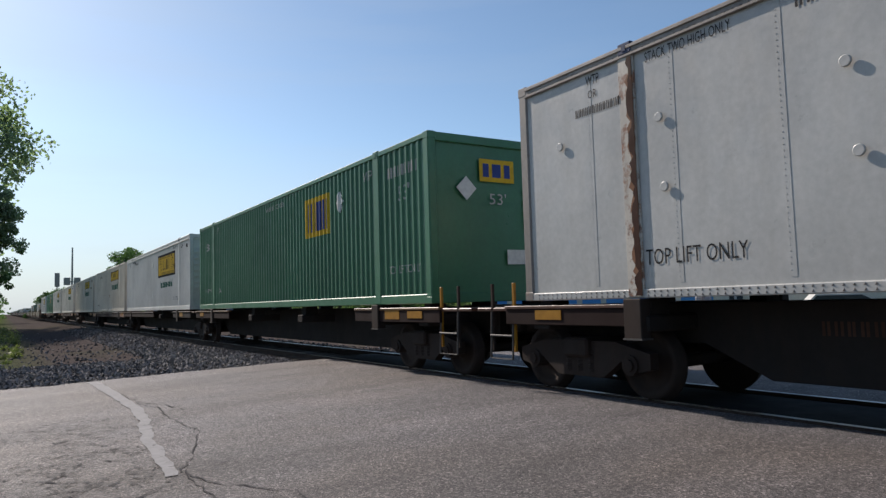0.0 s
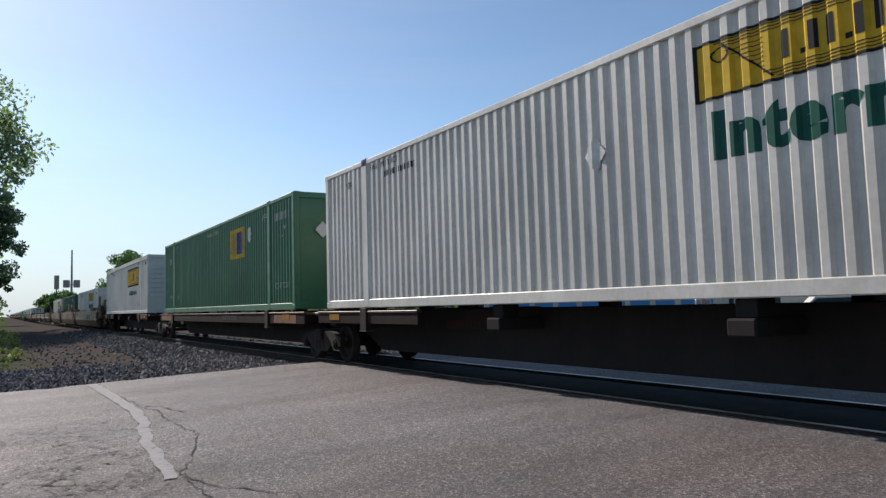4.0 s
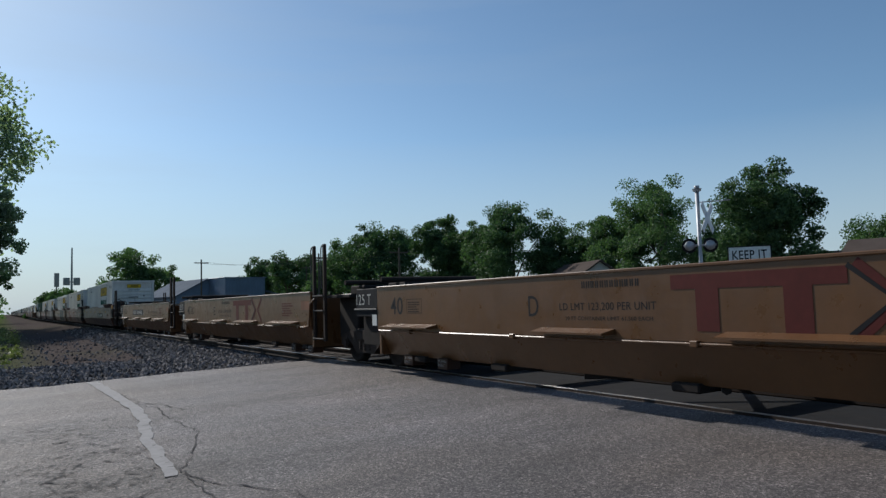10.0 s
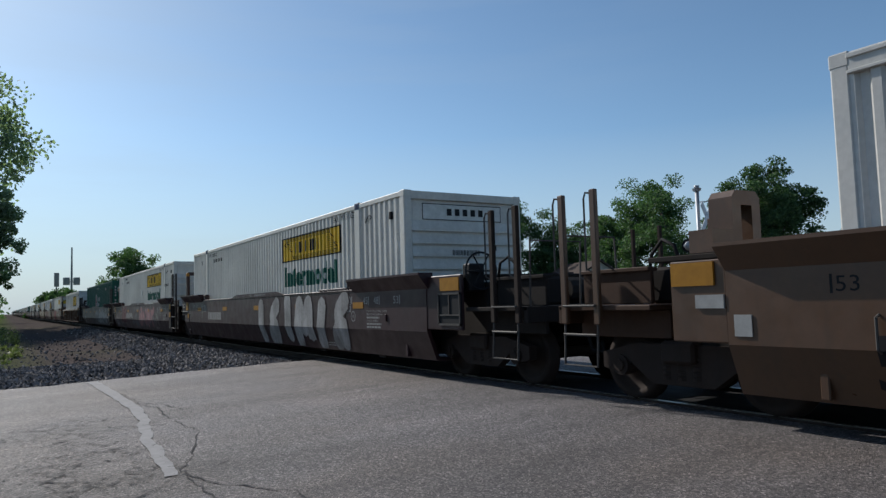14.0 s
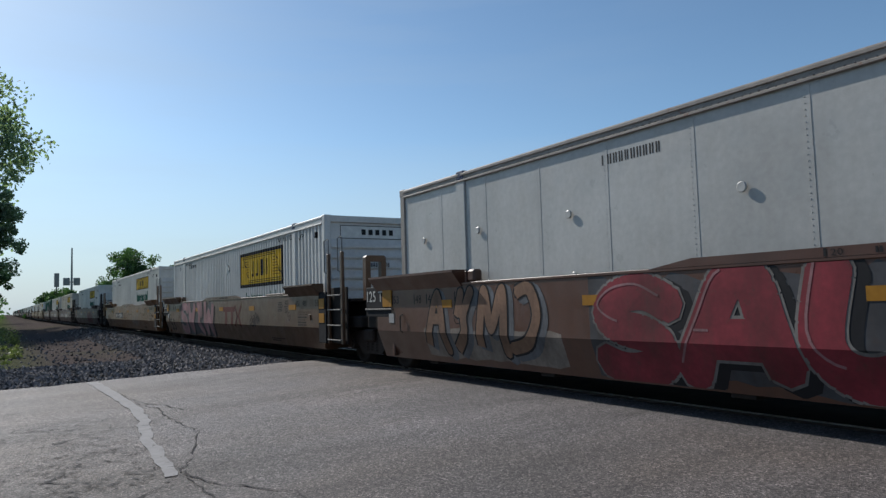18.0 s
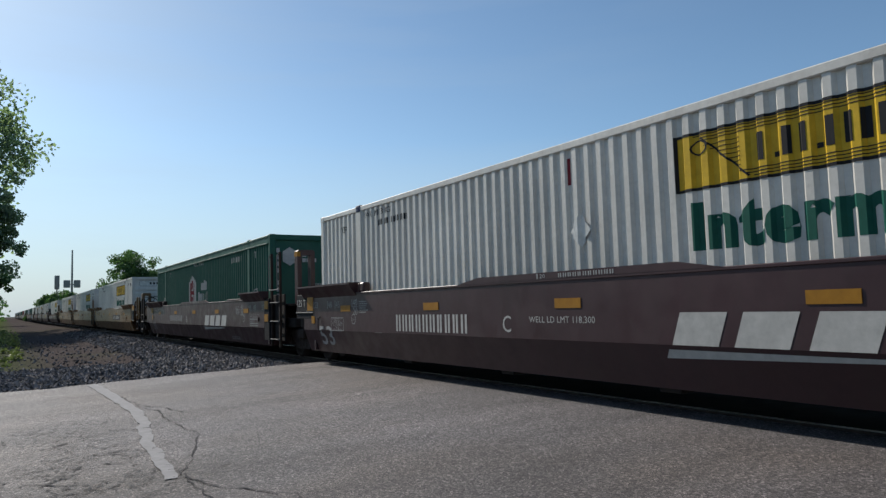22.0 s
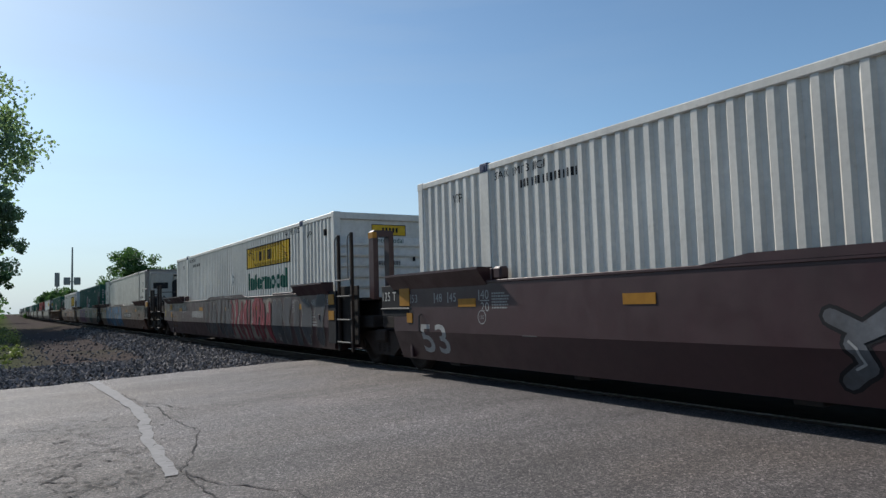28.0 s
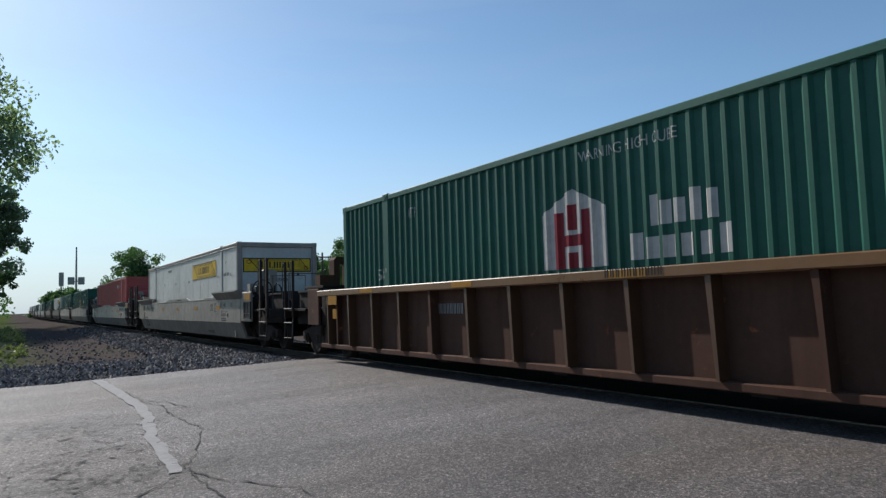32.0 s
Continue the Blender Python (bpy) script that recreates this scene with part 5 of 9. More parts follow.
def standard_marks(p, ink, small, front, rear, big53=None, big_at=15.88, block=True, big_z=0.40, big_w=0.8):
    """Load marks that every 53-foot well carries."""
    def fraction(ff, side):
        p.word("40", ff, 1.235, 0.2, 0.13, ink)
        p.mark("fraction_line", rect(0, 0.22, 0, 0.014), ff + 0.01, 1.208, ink)
        p.word("20", ff, 1.06, 0.2, 0.13, ink)
        p.mark("tick_marking", rect(0, 0.024, 0, 0.15), ff + side, 1.22, ink)
    fraction(2.1, -0.23)
    fraction(14.12, 0.05)
    for text, ff, w in (("45", 1.35, 0.19), ("48", 0.90, 0.19), ("53", 0.13, 0.19)):
        p.word(text, ff, 1.21, w, 0.13, ink)
        p.mark("tick_marking", rect(0, 0.024, 0, 0.16), ff - w - 0.03, 1.195, ink)
    for text, ff, w in (("45", 14.95, 0.19), ("48", 15.35, 0.19), ("53", 16.12, 0.19)):
        p.word(text, ff, 1.21, w, 0.13, ink)
        p.mark("tick_marking", rect(0, 0.024, 0, 0.16), ff + 0.05, 1.195, ink)
    p.small(2.6, 1.1, 0.4, 0.24, 6, small)
    p.small(13.85, 1.1, 0.4, 0.24, 6, small)
    for k, text in enumerate(("2 INCH TREAD COND. SHOES", "SPECIAL BRAKE BEAMS", None, "38 INCH WHEELS", None, None) if block else ()):
        z = 1.06 - 0.058 * k
        if text:
            p.word(text, 1.2, z, 0.034 * len(text), 0.036, small)
        else:
            p.small(1.2, z, 0.75, 0.06, 1, small)
    for ff in (1.9, 14.2):
        p.mark("round_mark", joined(stroke([(0.1 + 0.095 * math.cos(a), 0.1 + 0.095 * math.sin(a)) for a in np.linspace(0, math.tau, 19)], 0.014), shifted(fitted("110", 0.1, 0.06), 0.05, 0.07)), ff, 0.88, ink)
    p.small(3.4, 0.36 - p.dz, 1.0, 0.1, 2, small)
    if not p.dz:
        for name, flat, ff in (("coaming_mark", joined(rect(-0.06, -0.035, -0.005, 0.065), fitted("20", 0.1, 0.055)), 8.45), ("coaming_number", bars(p.rng, 0.95, 0.05, 11), 8.1)):
            part(name, laid(flat, p.front + ff, 1.507, lambda a, b: -SW - 0.016, 0.003), ink, p.th)
    p.mark("step_line", rect(0, 0.3, 0, 0.014), 3.0, 0.72, GRAB)
    p.mark("step_line", rect(0, 0.3, 0, 0.014), 13.2, 0.73, GRAB)
    if big53:
        p.word("53", big_at, big_z, big_w, big_w * 0.58, big53, 0.012)


def empty_unit(mat, front, rear, label, letter, seed, lead):
    """An empty 40-foot well, origin in the middle of its side."""
    th = thing("well_car", label, "well car", "well cars of the train")
    hl = 6.62
    lead_end = front == "end"
    nose = -hl if lead_end or rear == "end" else -hl + 0.42
    for s in (-1, 1):
        def side():
            o = lambda x: s * x
            q = Geo().prism_y([(o(SW), 1.5), (o(SW), 0.76), (o(SW - 0.24), 0.30), (o(SW - 0.32), 0.30), (o(SW - 0.06), 0.76), (o(SW - 0.06), 1.5)], nose, hl)
            x0, x1 = sorted((o(SW + 0.02), o(SW - 0.16)))
            return q.box(x0, x1, nose, hl, 1.49, 1.525, 0.008).mesh("side_panel", mat)
        part("side_panel", cached(("eside", mat.name, s, nose), side), mat, th)
        for yc, w in ((-4.25, 0.78), (-0.75, 0.83), (2.2, 0.85), (5.5, 0.79)) if lead_end else ((-4.55, 0.93), (-1.5, 0.85), (1.4, 0.62), (5.35, 0.78)):
            x0, x1 = sorted((s * (SW + 0.21), s * (SW - 0.01)))
            part("side_step", cached(("estep", mat.name, s, w), lambda: Geo().prism_y([(x0, 0.80), (x1, 0.80), (x1, 0.865), (x0, 0.822)] if s < 0 else [(x1, 0.80), (x0, 0.80), (x0, 0.865), (x1, 0.822)], -w, w).mesh("side_step", mat)), mat, th).location = (0, yc, 0)
        part("pipe", cached(("epipe", mat.name, s, nose), lambda: Geo().tube([(s * (SW + 0.03), nose + 0.1, 0.735), (s * (SW + 0.03), hl - 0.1, 0.735)], 0.016, 6).mesh("pipe", mat)), mat, th)
        for yc in (-5.5, -3.0, -0.3, 2.6, 5.4):
            part("pipe_clip", cached(("eclip", s), lambda: Geo().box(*sorted((s * (SW + 0.06), s * (SW - 0.02))), -0.05, 0.05, 0.70, 0.77, 0.01).mesh("pipe_clip", mat)), mat, th).location = (0, yc, 0)
    for yy in (-5.4, -3.2, 0.0, 3.2, 5.4):
        part("cross_member", cached(("ecross",), lambda: Geo().box(-SW + 0.15, SW - 0.15, -0.18, 0.18, 0.22, 0.32, 0.02).mesh("cross_member", BLACKCAR)), BLACKCAR, th).location = (0, yy, 0)
    for y0 in (-4.3, 0.6):
        part("diagonal_brace", cached(("ediag",), lambda: Geo().tube([(-1.2, -1.0, 0.27), (1.2, 1.0, 0.27)], 0.05, 6).tube([(1.2, -1.0, 0.27), (-1.2, 1.0, 0.27)], 0.05, 6).mesh("diagonal_brace", BLACKCAR)), BLACKCAR, th).location = (0, y0, 0)
    for y0 in (-5.78, -4.68, 4.68, 5.78):
        part("jacking_pad", cached(("ejack", mat.name), lambda: Geo().box(-SW + 0.15, -SW + 0.4, -0.15, 0.15, 0.15, 0.32, 0.01).mesh("jacking_pad", DARKBROWN)), DARKBROWN, th).location = (0, y0, 0)
        part("marking", cached(("jackt",), lambda: laid(joined(shifted(fitted("JACKING", 0.24, 0.045), 0, 0.065), fitted("POINT", 0.18, 0.045)), 0.12, 0.185, lambda a, b: -SW + 0.15, 0.004).mesh("marking", GREYINK)), GREYINK, th).location = (0, y0, 0)
    for yy in (nose, hl):
        part("end_bulkhead", Geo().box(-SW + 0.05, SW - 0.05, yy - 0.04, yy + 0.04, 0.3, 1.45, 0.01), mat, th)
    p = Painter(th, seed, -hl)
    p.word("40", 12.72, 1.02, 0.44, 0.30, INK, 0.008)
    p.word(letter, 8.9 if letter in "CDE" else 7.75 if lead_end else 4.9, 1.0, 0.2, 0.26, INK)
    p.word("LD LMT 123,200 PER UNIT", 8.3 if letter in "CDE" else 10.78 if letter == "B" else 4.3, 1.06, 1.5, 0.1, INK)
    p.word("20 FT CONTAINER LIMIT 61,500 EACH", 8.2 if letter in "CDE" else 10.7 if letter == "B" else 4.2, 0.95, 1.35, 0.05, INK)
    p.mark("notice", ring_rect(0, 0.51, 0, 0.24, 0.01), 12.15, 1.04, STEEL)
    p.small(12.1, 1.06, 0.42, 0.19, 5, STEEL)
    p.small(2.3, 0.98, 0.75, 0.34, 6, MAROONINK)
    if lead_end:
        placard(th, -hl + 0.03, -hl + 0.5)
    else:
        p.mark("faded_patch", rect(0, 0.5, 0, 0.2), 0.6 if rear == "end" else 1.0, 1.12, RUSTPATCH)
    if letter in "AB":
        p.plate(6.95 if lead_end else 9.6, 0.98, 3.2, 0.28)
    else:
        bar_mark(p, 6.6, 0.86, 2.7, 0.56)
        p.bars(7.9, 1.33, 0.9, 0.08, 12, INK)
    for sgn, kind in ((-1, front), (1, rear)):
        y = sgn * (hl - 0.1)
        if sgn < 0 and lead_end:
            end_works(th, -1, -hl + 1.17, mat, seed, True, False, REDWHEEL)
            continue

        def Y(a, b):
            return sorted((y + sgn * a, y + sgn * b))
        # black block added so that no daylight shows through the gap
        part("gap_filler", Geo().box(-1.0, 1.2, *Y(0.16, 1.1 if kind == "joint" else 1.9), 0.5, 1.36, 0.03), BLACKCAR, th)
        part("draft_sill", Geo().box(-0.4, 0.4, *Y(0.1, 1.6 if kind == "joint" else 3.4), 0.66, 1.12, 0.02), BLACKCAR, th)
        part("deck_plate", Geo().box(-1.3, 1.3, *Y(0.1, 1.35 if kind == "joint" else 3.4), 1.36, 1.42, 0.01), BLACKCAR, th)
        part("end_gear", Geo().box(-0.8, 0.7, *Y(0.3, 1.0), 1.42, 1.62, 0.03).tube([(-1.1, y + sgn * 0.7, 1.68), (1.1, y + sgn * 0.7, 1.68)], 0.05, 8), BLACKCAR, th)
        if sgn < 0:
            ladder(th, nose - 0.1, nose - 0.69, 0.45, 2.55, STEEL, (1.42, 1.1, 0.5), grab=DULLGRAB, tall=True)
            part("brake_pipe", Geo().tube([(-SW - 0.03, nose + 0.3, 0.74), (-SW - 0.03, nose + 0.02, 0.76), (-SW - 0.03, nose - 0.05, 1.25), (-SW + 0.1, nose - 0.2, 1.45)], 0.025, 6), mat, th, "", True)
        else:
            part("end_plate", Geo().box(-SW, -SW + 0.06, *Y(0.1, 0.98), 0.98, 1.5, 0.01), DARKPLATE, th, "dark end plate")
            # black panel added in place of the dark recess under the plate
            part("recess_filler", Geo().box(-SW + 0.1, -SW + 0.16, *Y(0.1, 0.9), 0.45, 1.0, 0.01), BLACKCAR, th)
            part("marking", laid(fitted("125 T", 0.62, 0.2), y + 0.98, 1.2, lambda a, b: -SW, 0.004), WHITEINK, th)
            part("plate_edge", Geo().box(-SW - 0.03, -SW, *Y(0.1, 1.05), 1.105, 1.13, 0.004), GRAB, th)
            part("notice_card", Geo().box(-SW - 0.01, -SW, *Y(0.12, 0.3), 0.82, 1.02), PLACARD, th)
    truck(th, -hl - (0.75 if lead_end else 1.45))
    if rear == "end":
        truck(th, hl + 1.6)
    return th


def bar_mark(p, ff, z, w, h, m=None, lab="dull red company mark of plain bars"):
    """A long bar over two posts, and a pair of arrows that point at each other."""
    u = w / 3
    s = h * 0.26
    p.mark("logo", joined(rect(0, u * 1.97, h - s, h), rect(u * 0.33, u * 0.62, 0, h - s), rect(u * 1.35, u * 1.64, 0, h - s)), ff, z, m or MAROONINK, 0.004, lab)
    for a, b in ((2.06, 2.42), (2.96, 2.60)):
        p.mark("logo_arrow", stroke([(u * a, h), (u * b, h * 0.5), (u * a, 0.0)], s * 0.75), ff, z, m or MAROONINK, 0.006)
    p.mark("logo_chevron", stroke([(u * 1.98, h), (u * 2.36, h * 0.5), (u * 1.98, 0.0)], s * 0.30), ff, z, INK if m is None else m, 0.008, "thin dark chevron")


def block_logo(p, ff, z, w, h, m, lab):
    """A word mark as slanted plain blocks above a wedge."""
    out = []
    for i in range(4):
        x = i * w / 4
        out.append(polygon([(x, h * 0.3), (x + w * 0.19, h * 0.3), (x + w * 0.23, h), (x + w * 0.04, h)]))
    p.mark("logo", joined(*out), ff, z, m, 0.004, lab)
    p.mark("logo_wedge", polygon([(-w * 0.04, 0), (w * 0.85, h * 0.14), (w * 0.9, h * 0.2), (-w * 0.02, h * 0.2)]), ff, z, m, 0.004)


def spine_unit(front, rear, label, seed, dressed, gap=1.56, rear_len=5.2, slogan="ALL PURPOSE SPINE CAR"):
    """A spine car for one container that rides above it, origin on the rail tops under the container's middle."""
    th = thing("spine_car", label, "spine car", "spine cars of the train")
    a, b = -HL - 0.75, HL + 0.75
    fa, fb = (0.2 if front == "joint" else 2.2), (0.2 if rear == "joint" else 2.2)
    part("centre_sill", Geo().prism_x([(a, 0.66), (-HL + fa, 0.66), (-HL + fa + 0.8, 0.30), (HL - fb - 0.8, 0.30), (HL - fb, 0.66), (b, 0.66), (b, 1.12), (a, 1.12)], -0.48, 0.48), BLACKCAR, th)
    tray = TAN if seed % 2 else BROWN
    for s in (-1, 1):
        x0, x1 = sorted((s * 1.34, s * 1.28))
        lo, hi = (a, b) if dressed else (-HL - 0.3, -HL + 2.9)
        plainmat = BLACKCAR if seed == 42 else SILL
        part("side_sill", Geo().box(x0, x1, lo, hi, 0.88 if not dressed else 0.84, 1.09, 0.01), plainmat if not dressed else SILL, th)
        if not dressed:
            part("side_sill", Geo().box(x0, x1, HL - rear_len, HL + 0.4, 0.88, 1.09, 0.01), SILL, th)
        part("sill_edge", Geo().box(x0 - 0.02, x1 + 0.02, lo, hi, 1.09, 1.13, 0.006), tray, th, "worn tan painted edge")
        if not dressed:
            part("sill_edge", Geo().box(x0 - 0.02, x1 + 0.02, HL - rear_len, HL + 0.4, 1.09, 1.13, 0.006), tray, th, "worn tan painted edge")
        for yy in (-POST, POST):
            x2, x3 = sorted((s * 1.38, s * 1.22))
            part("pedestal", Geo().box(x2, x3, yy - 0.13, yy + 0.13, 0.74, 1.19, 0.012), STEEL, th)
            part("step_line", Geo().box(x2 - 0.01, x3 + 0.01, yy - 0.14, yy + 0.14, 0.735, 0.755), DULLGRAB, th)
    for yy in (-HL + 0.3, -POST, -2.0, 2.0, POST, HL - 0.3):
        part("cross_arm", Geo().box(-1.3, 1.3, yy - 0.16, yy + 0.16, 0.82, 1.0, 0.02), BLACKCAR, th)
        for x in (-1.05, 1.05):
            part("support_pad", cached(("pad", x, yy), lambda: Geo().box(x - 0.15, x + 0.15, yy - 0.12, yy + 0.12, 1.0, 1.19, 0.01).mesh("support_pad", BLACKCAR)), BLACKCAR, th)
    for sgn, kind in ((-1, front), (1, rear)):
        y = sgn * HL
        part("end_platform", Geo().box(-1.3, 1.3, *sorted((y + sgn * 0.1, y + sgn * (0.75 if kind == "joint" else 1.15))), 1.06, 1.11, 0.01), BROWN, th)
        if seed != 42:
            part("reflector", Geo().box(-1.352, -1.335, *sorted((y - sgn * 0.25, y - sgn * 0.75)), 0.95, 1.07), YELLOW, th)
        if kind == "end":
            part("ladder_post", Geo().box(-1.3, -1.26, *sorted((y + sgn * 0.25, y + sgn * 0.3)), 0.5, 1.45, 0.006), YELLOW, th, "yellow painted ladder post")
            part("ladder_post", Geo().box(-1.3, -1.26, *sorted((y + sgn * 0.75, y + sgn * 0.8)), 0.5, 1.45, 0.006), STEEL, th)
            part("stirrup_step", Geo().tube([(-1.3, y + sgn * 0.28, 1.05), (-1.33, y + sgn * 0.28, 0.4), (-1.33, y + sgn * 0.78, 0.4), (-1.3, y + sgn * 0.78, 1.05)], 0.016, 6).tube([(-1.33, y + sgn * 0.28, 0.72), (-1.33, y + sgn * 0.78, 0.72)], 0.016, 6), DULLGRAB, th)
            part("coupler", Geo().box(-0.15, 0.15, *sorted((y + sgn * 0.75, y + sgn * 1.2)), 0.7, 1.0, 0.04), STEEL, th)
            truck(th, y - sgn * 0.75)
        elif sgn < 0:
            truck(th, y - gap / 2)
    part("draft_sill", Geo().box(-0.28, 0.28, -HL - gap / 2 if front == "joint" else -HL - 1.0, -HL, 0.7, 1.0, 0.02), BLACKCAR, th)
    p = Painter(th, seed, -HL)

    def flatmark(name, flat, ff, z, m):
        part(name, laid(flat, -HL + ff, z, lambda q, r: -1.34, 0.006), m, th)
    if dressed:
        flatmark("marking", fitted(slogan, 2.25 if len(slogan) < 25 else 3.1, 0.095, 0.004), 11.05 if len(slogan) < 25 else 13.6, 0.92, SILLMARK)
        if len(slogan) < 25:
            flatmark("marking", fitted("53", 0.2, 0.115), 13.57, 0.92, SILLMARK)
        flatmark("number_marking", bars(random.Random(seed), 1.6, 0.14, 10), 6.4, 0.92, SILLMARK)
        flatmark("worn_patch", rect(0, 2.1, 0, 0.2), 16.6, 0.86, RUSTPATCH)
        flatmark("worn_patch", rect(0, 1.6, 0, 0.2), 1.4, 0.86, RUSTPATCH)
    else:
        part("number_marking", laid(bars(random.Random(seed), 1.1, 0.14, 9), -HL + 12.6, 0.78, lambda q, r: -0.48, 0.006), RIBBED_RUST, th)
        flatmark("warm_patch", rect(0, 0.55, 0, 0.16), 1.6, 0.93, YELLOW)
    return th


def ribbed_unit(mat, label, seed):
    """A ribbed stand-alone well car."""
    th = thing("well_car", label, "well car", "well cars of the train")
    a, b = -HL - 1.0, HL + 1.0
    for s in (-1, 1):
        def X(u, v):
            return sorted((s * u, s * v))
        part("side_panel", Geo().box(*X(SW - 0.188, SW - 0.176), a, b, 0.30, 1.40), mat, th)
        part("top_chord", Geo().box(*X(SW + 0.02, SW - 0.14), a, b, 1.38, 1.5, 0.012), OCHRE, th, "worn ochre top chord")
        part("bottom_chord", Geo().box(*X(SW - 0.06, SW - 0.2), a, b, 0.27, 0.36, 0.012), mat, th)
        for i in range(17):
            y = -HL - 0.41 + i * 1.067
            part("side_rib", cached(("hrib", s, i % 6 == 0), lambda: Geo().prism_x([(-0.075, 0.36), (-0.035, 0.36), (0.035, 1.39), (-0.035, 1.39)], *X(SW - 0.01, SW - 0.18)).mesh("side_rib", BRONZE if i % 6 else RIBBED_RUST)), BRONZE if i % 6 else RIBBED_RUST, th).location = (0, y, 0)
        for i in range(5):
            part("reflector", Geo().box(*X(SW + 0.024, SW + 0.01), -HL + 1.2 + i * 3.3, -HL + 1.75 + i * 3.3, 1.4, 1.485), YELLOW, th)
    for i in range(6):
        part("cross_member", cached(("cross",), lambda: None), BLACKCAR, th).location = (0, -HL + 1 + i * (CL - 2) / 5, 0)
    end_works(th, -1, -HL, mat, seed, True, False)
    end_works(th, 1, HL, mat, seed + 3, False, False)
    truck(th, -HL - 1.9)
    truck(th, HL + 1.9)
    p = Painter(th, seed, -HL)

    def flatmark(name, flat, ff, z, m, d=SW - 0.176):
        part(name, laid(flat, -HL + ff, z, lambda q, r: -d, 0.006), m, th)
    flatmark("number_marking", bars(p.rng, 1.0, 0.16, 10), 12.6, 1.0, GREYINK)
    flatmark("number_marking", bars(p.rng, 0.85, 0.09, 10), 8.4, 1.41, INK, SW + 0.02)
    flatmark("small_print", text_lines(p.rng, 0.7, 0.3, 5), 5.2, 0.8, GREYINK)
    flatmark("notice_card", rect(0, 0.6, 0, 0.4), 2.4, 0.75, GREYINK)
    return th
# ---- the ground, the road and the track ----
CX = 7.235
ROAD_Y0, ROAD_Y1 = -14.0, 16.0


def road_z(x):
    d = abs(x - CX)
    return -0.03 - 0.03 * min(max(0.0, d - 2.0), 7.5)


def edge_y(x):
    """The broken edge of the asphalt towards the ballast."""
    return 15.95 + 0.35 * noise.noise((x * 0.35, 3.1, 0)) + 0.12 * noise.noise((x * 1.7, 0.3, 0)) + (0.5 * max(0.0, min(1.0, (0.8 - x) / 1.5)))


def ground_z(x, y):
    bed = max(0.0, min(1.0, (3.9 - abs(x - CX)) / 1.6))
    z = -0.46 + 0.27 * bed
    z += 0.10 * noise.noise((x * 0.25, y * 0.12, 0)) * (1 - bed)
    z += 0.03 * noise.noise((x * 1.1, y * 0.9, 4))
    near = max(0.0, 1 - abs(y - 19) / 8) * max(0.0, min(1.0, (x + 6) / 4))
    z += 0.12 * near * (1 - bed)
    far = math.hypot(x, y)
    if far > 80:
        z = z * max(0.0, 1 - (far - 80) / 100) - 0.5 * min(1.0, (far - 80) / 100)
    if ROAD_Y0 + 0.4 < y < ROAD_Y1 - 0.3:
        z = min(z, road_z(x) - 0.12)
    return z


def sheet(xs, ys, fz):
    q = Geo()
    q.add([(x, y, fz(x, y)) for y in ys for x in xs], [(j * len(xs) + i, j * len(xs) + i + 1, (j + 1) * len(xs) + i + 1, (j + 1) * len(xs) + i) for j in range(len(ys) - 1) for i in range(len(xs) - 1)])
    return q


def ground_material():
    m, nt, bs = nodes_of("dirt_gravel_and_grass")
    grit = ramp(nt, noise_node(nt, 9, 8, 0.7), [(0.36, (0.040, 0.034, 0.032)), (0.64, (0.125, 0.105, 0.098))])
    grass = ramp(nt, noise_node(nt, 5, 6), [(0.3, (0.035, 0.06, 0.015)), (0.7, (0.10, 0.13, 0.04))])
    patch = ramp(nt, noise_node(nt, 0.09, 5), [(0.52, g(0)), (0.62, g(1))])
    sep = nt.nodes.new("ShaderNodeSeparateXYZ")
    co = nt.nodes.new("ShaderNodeTexCoord")
    nt.links.new(co.outputs["Object"], sep.inputs[0])
    side = ramp(nt, sep.outputs[0], [(0.0, g(1)), (1.0, g(0))])
    far = nt.nodes.new("ShaderNodeMapRange")
    far.inputs[1].default_value, far.inputs[2].default_value = 14.0, 22.0
    nt.links.new(sep.outputs[0], far.inputs[0])
    left = nt.nodes.new("ShaderNodeMapRange")
    left.inputs[1].default_value, left.inputs[2].default_value = 1.6, -1.2
    nt.links.new(sep.outputs[0], left.inputs[0])
    add = nt.nodes.new("ShaderNodeMath")
    add.operation = "MAXIMUM"
    nt.links.new(far.outputs[0], add.inputs[0])
    nt.links.new(left.outputs[0], add.inputs[1])
    mul = nt.nodes.new("ShaderNodeMath")
    mul.operation, mul.use_clamp = "MULTIPLY_ADD", True
    nt.links.new(add.outputs[0], mul.inputs[0])
    mul.inputs[1].default_value = 0.85
    scaled = nt.nodes.new("ShaderNodeMath")
    scaled.operation = "MULTIPLY"
    scaled.inputs[1].default_value = 0.12
    nt.links.new(patch, scaled.inputs[0])
    nt.links.new(scaled.outputs[0], mul.inputs[2])
    del side
    nt.links.new(mixc(nt, grit, grass, mul.outputs[0]), bs.inputs["Base Color"])
    bs.inputs["Roughness"].default_value = 1.0
    bs.inputs["Specular IOR Level"].default_value = 0.0
    bump(nt, bs, noise_node(nt, 14, 6), 0.6, 0.05)
    return m


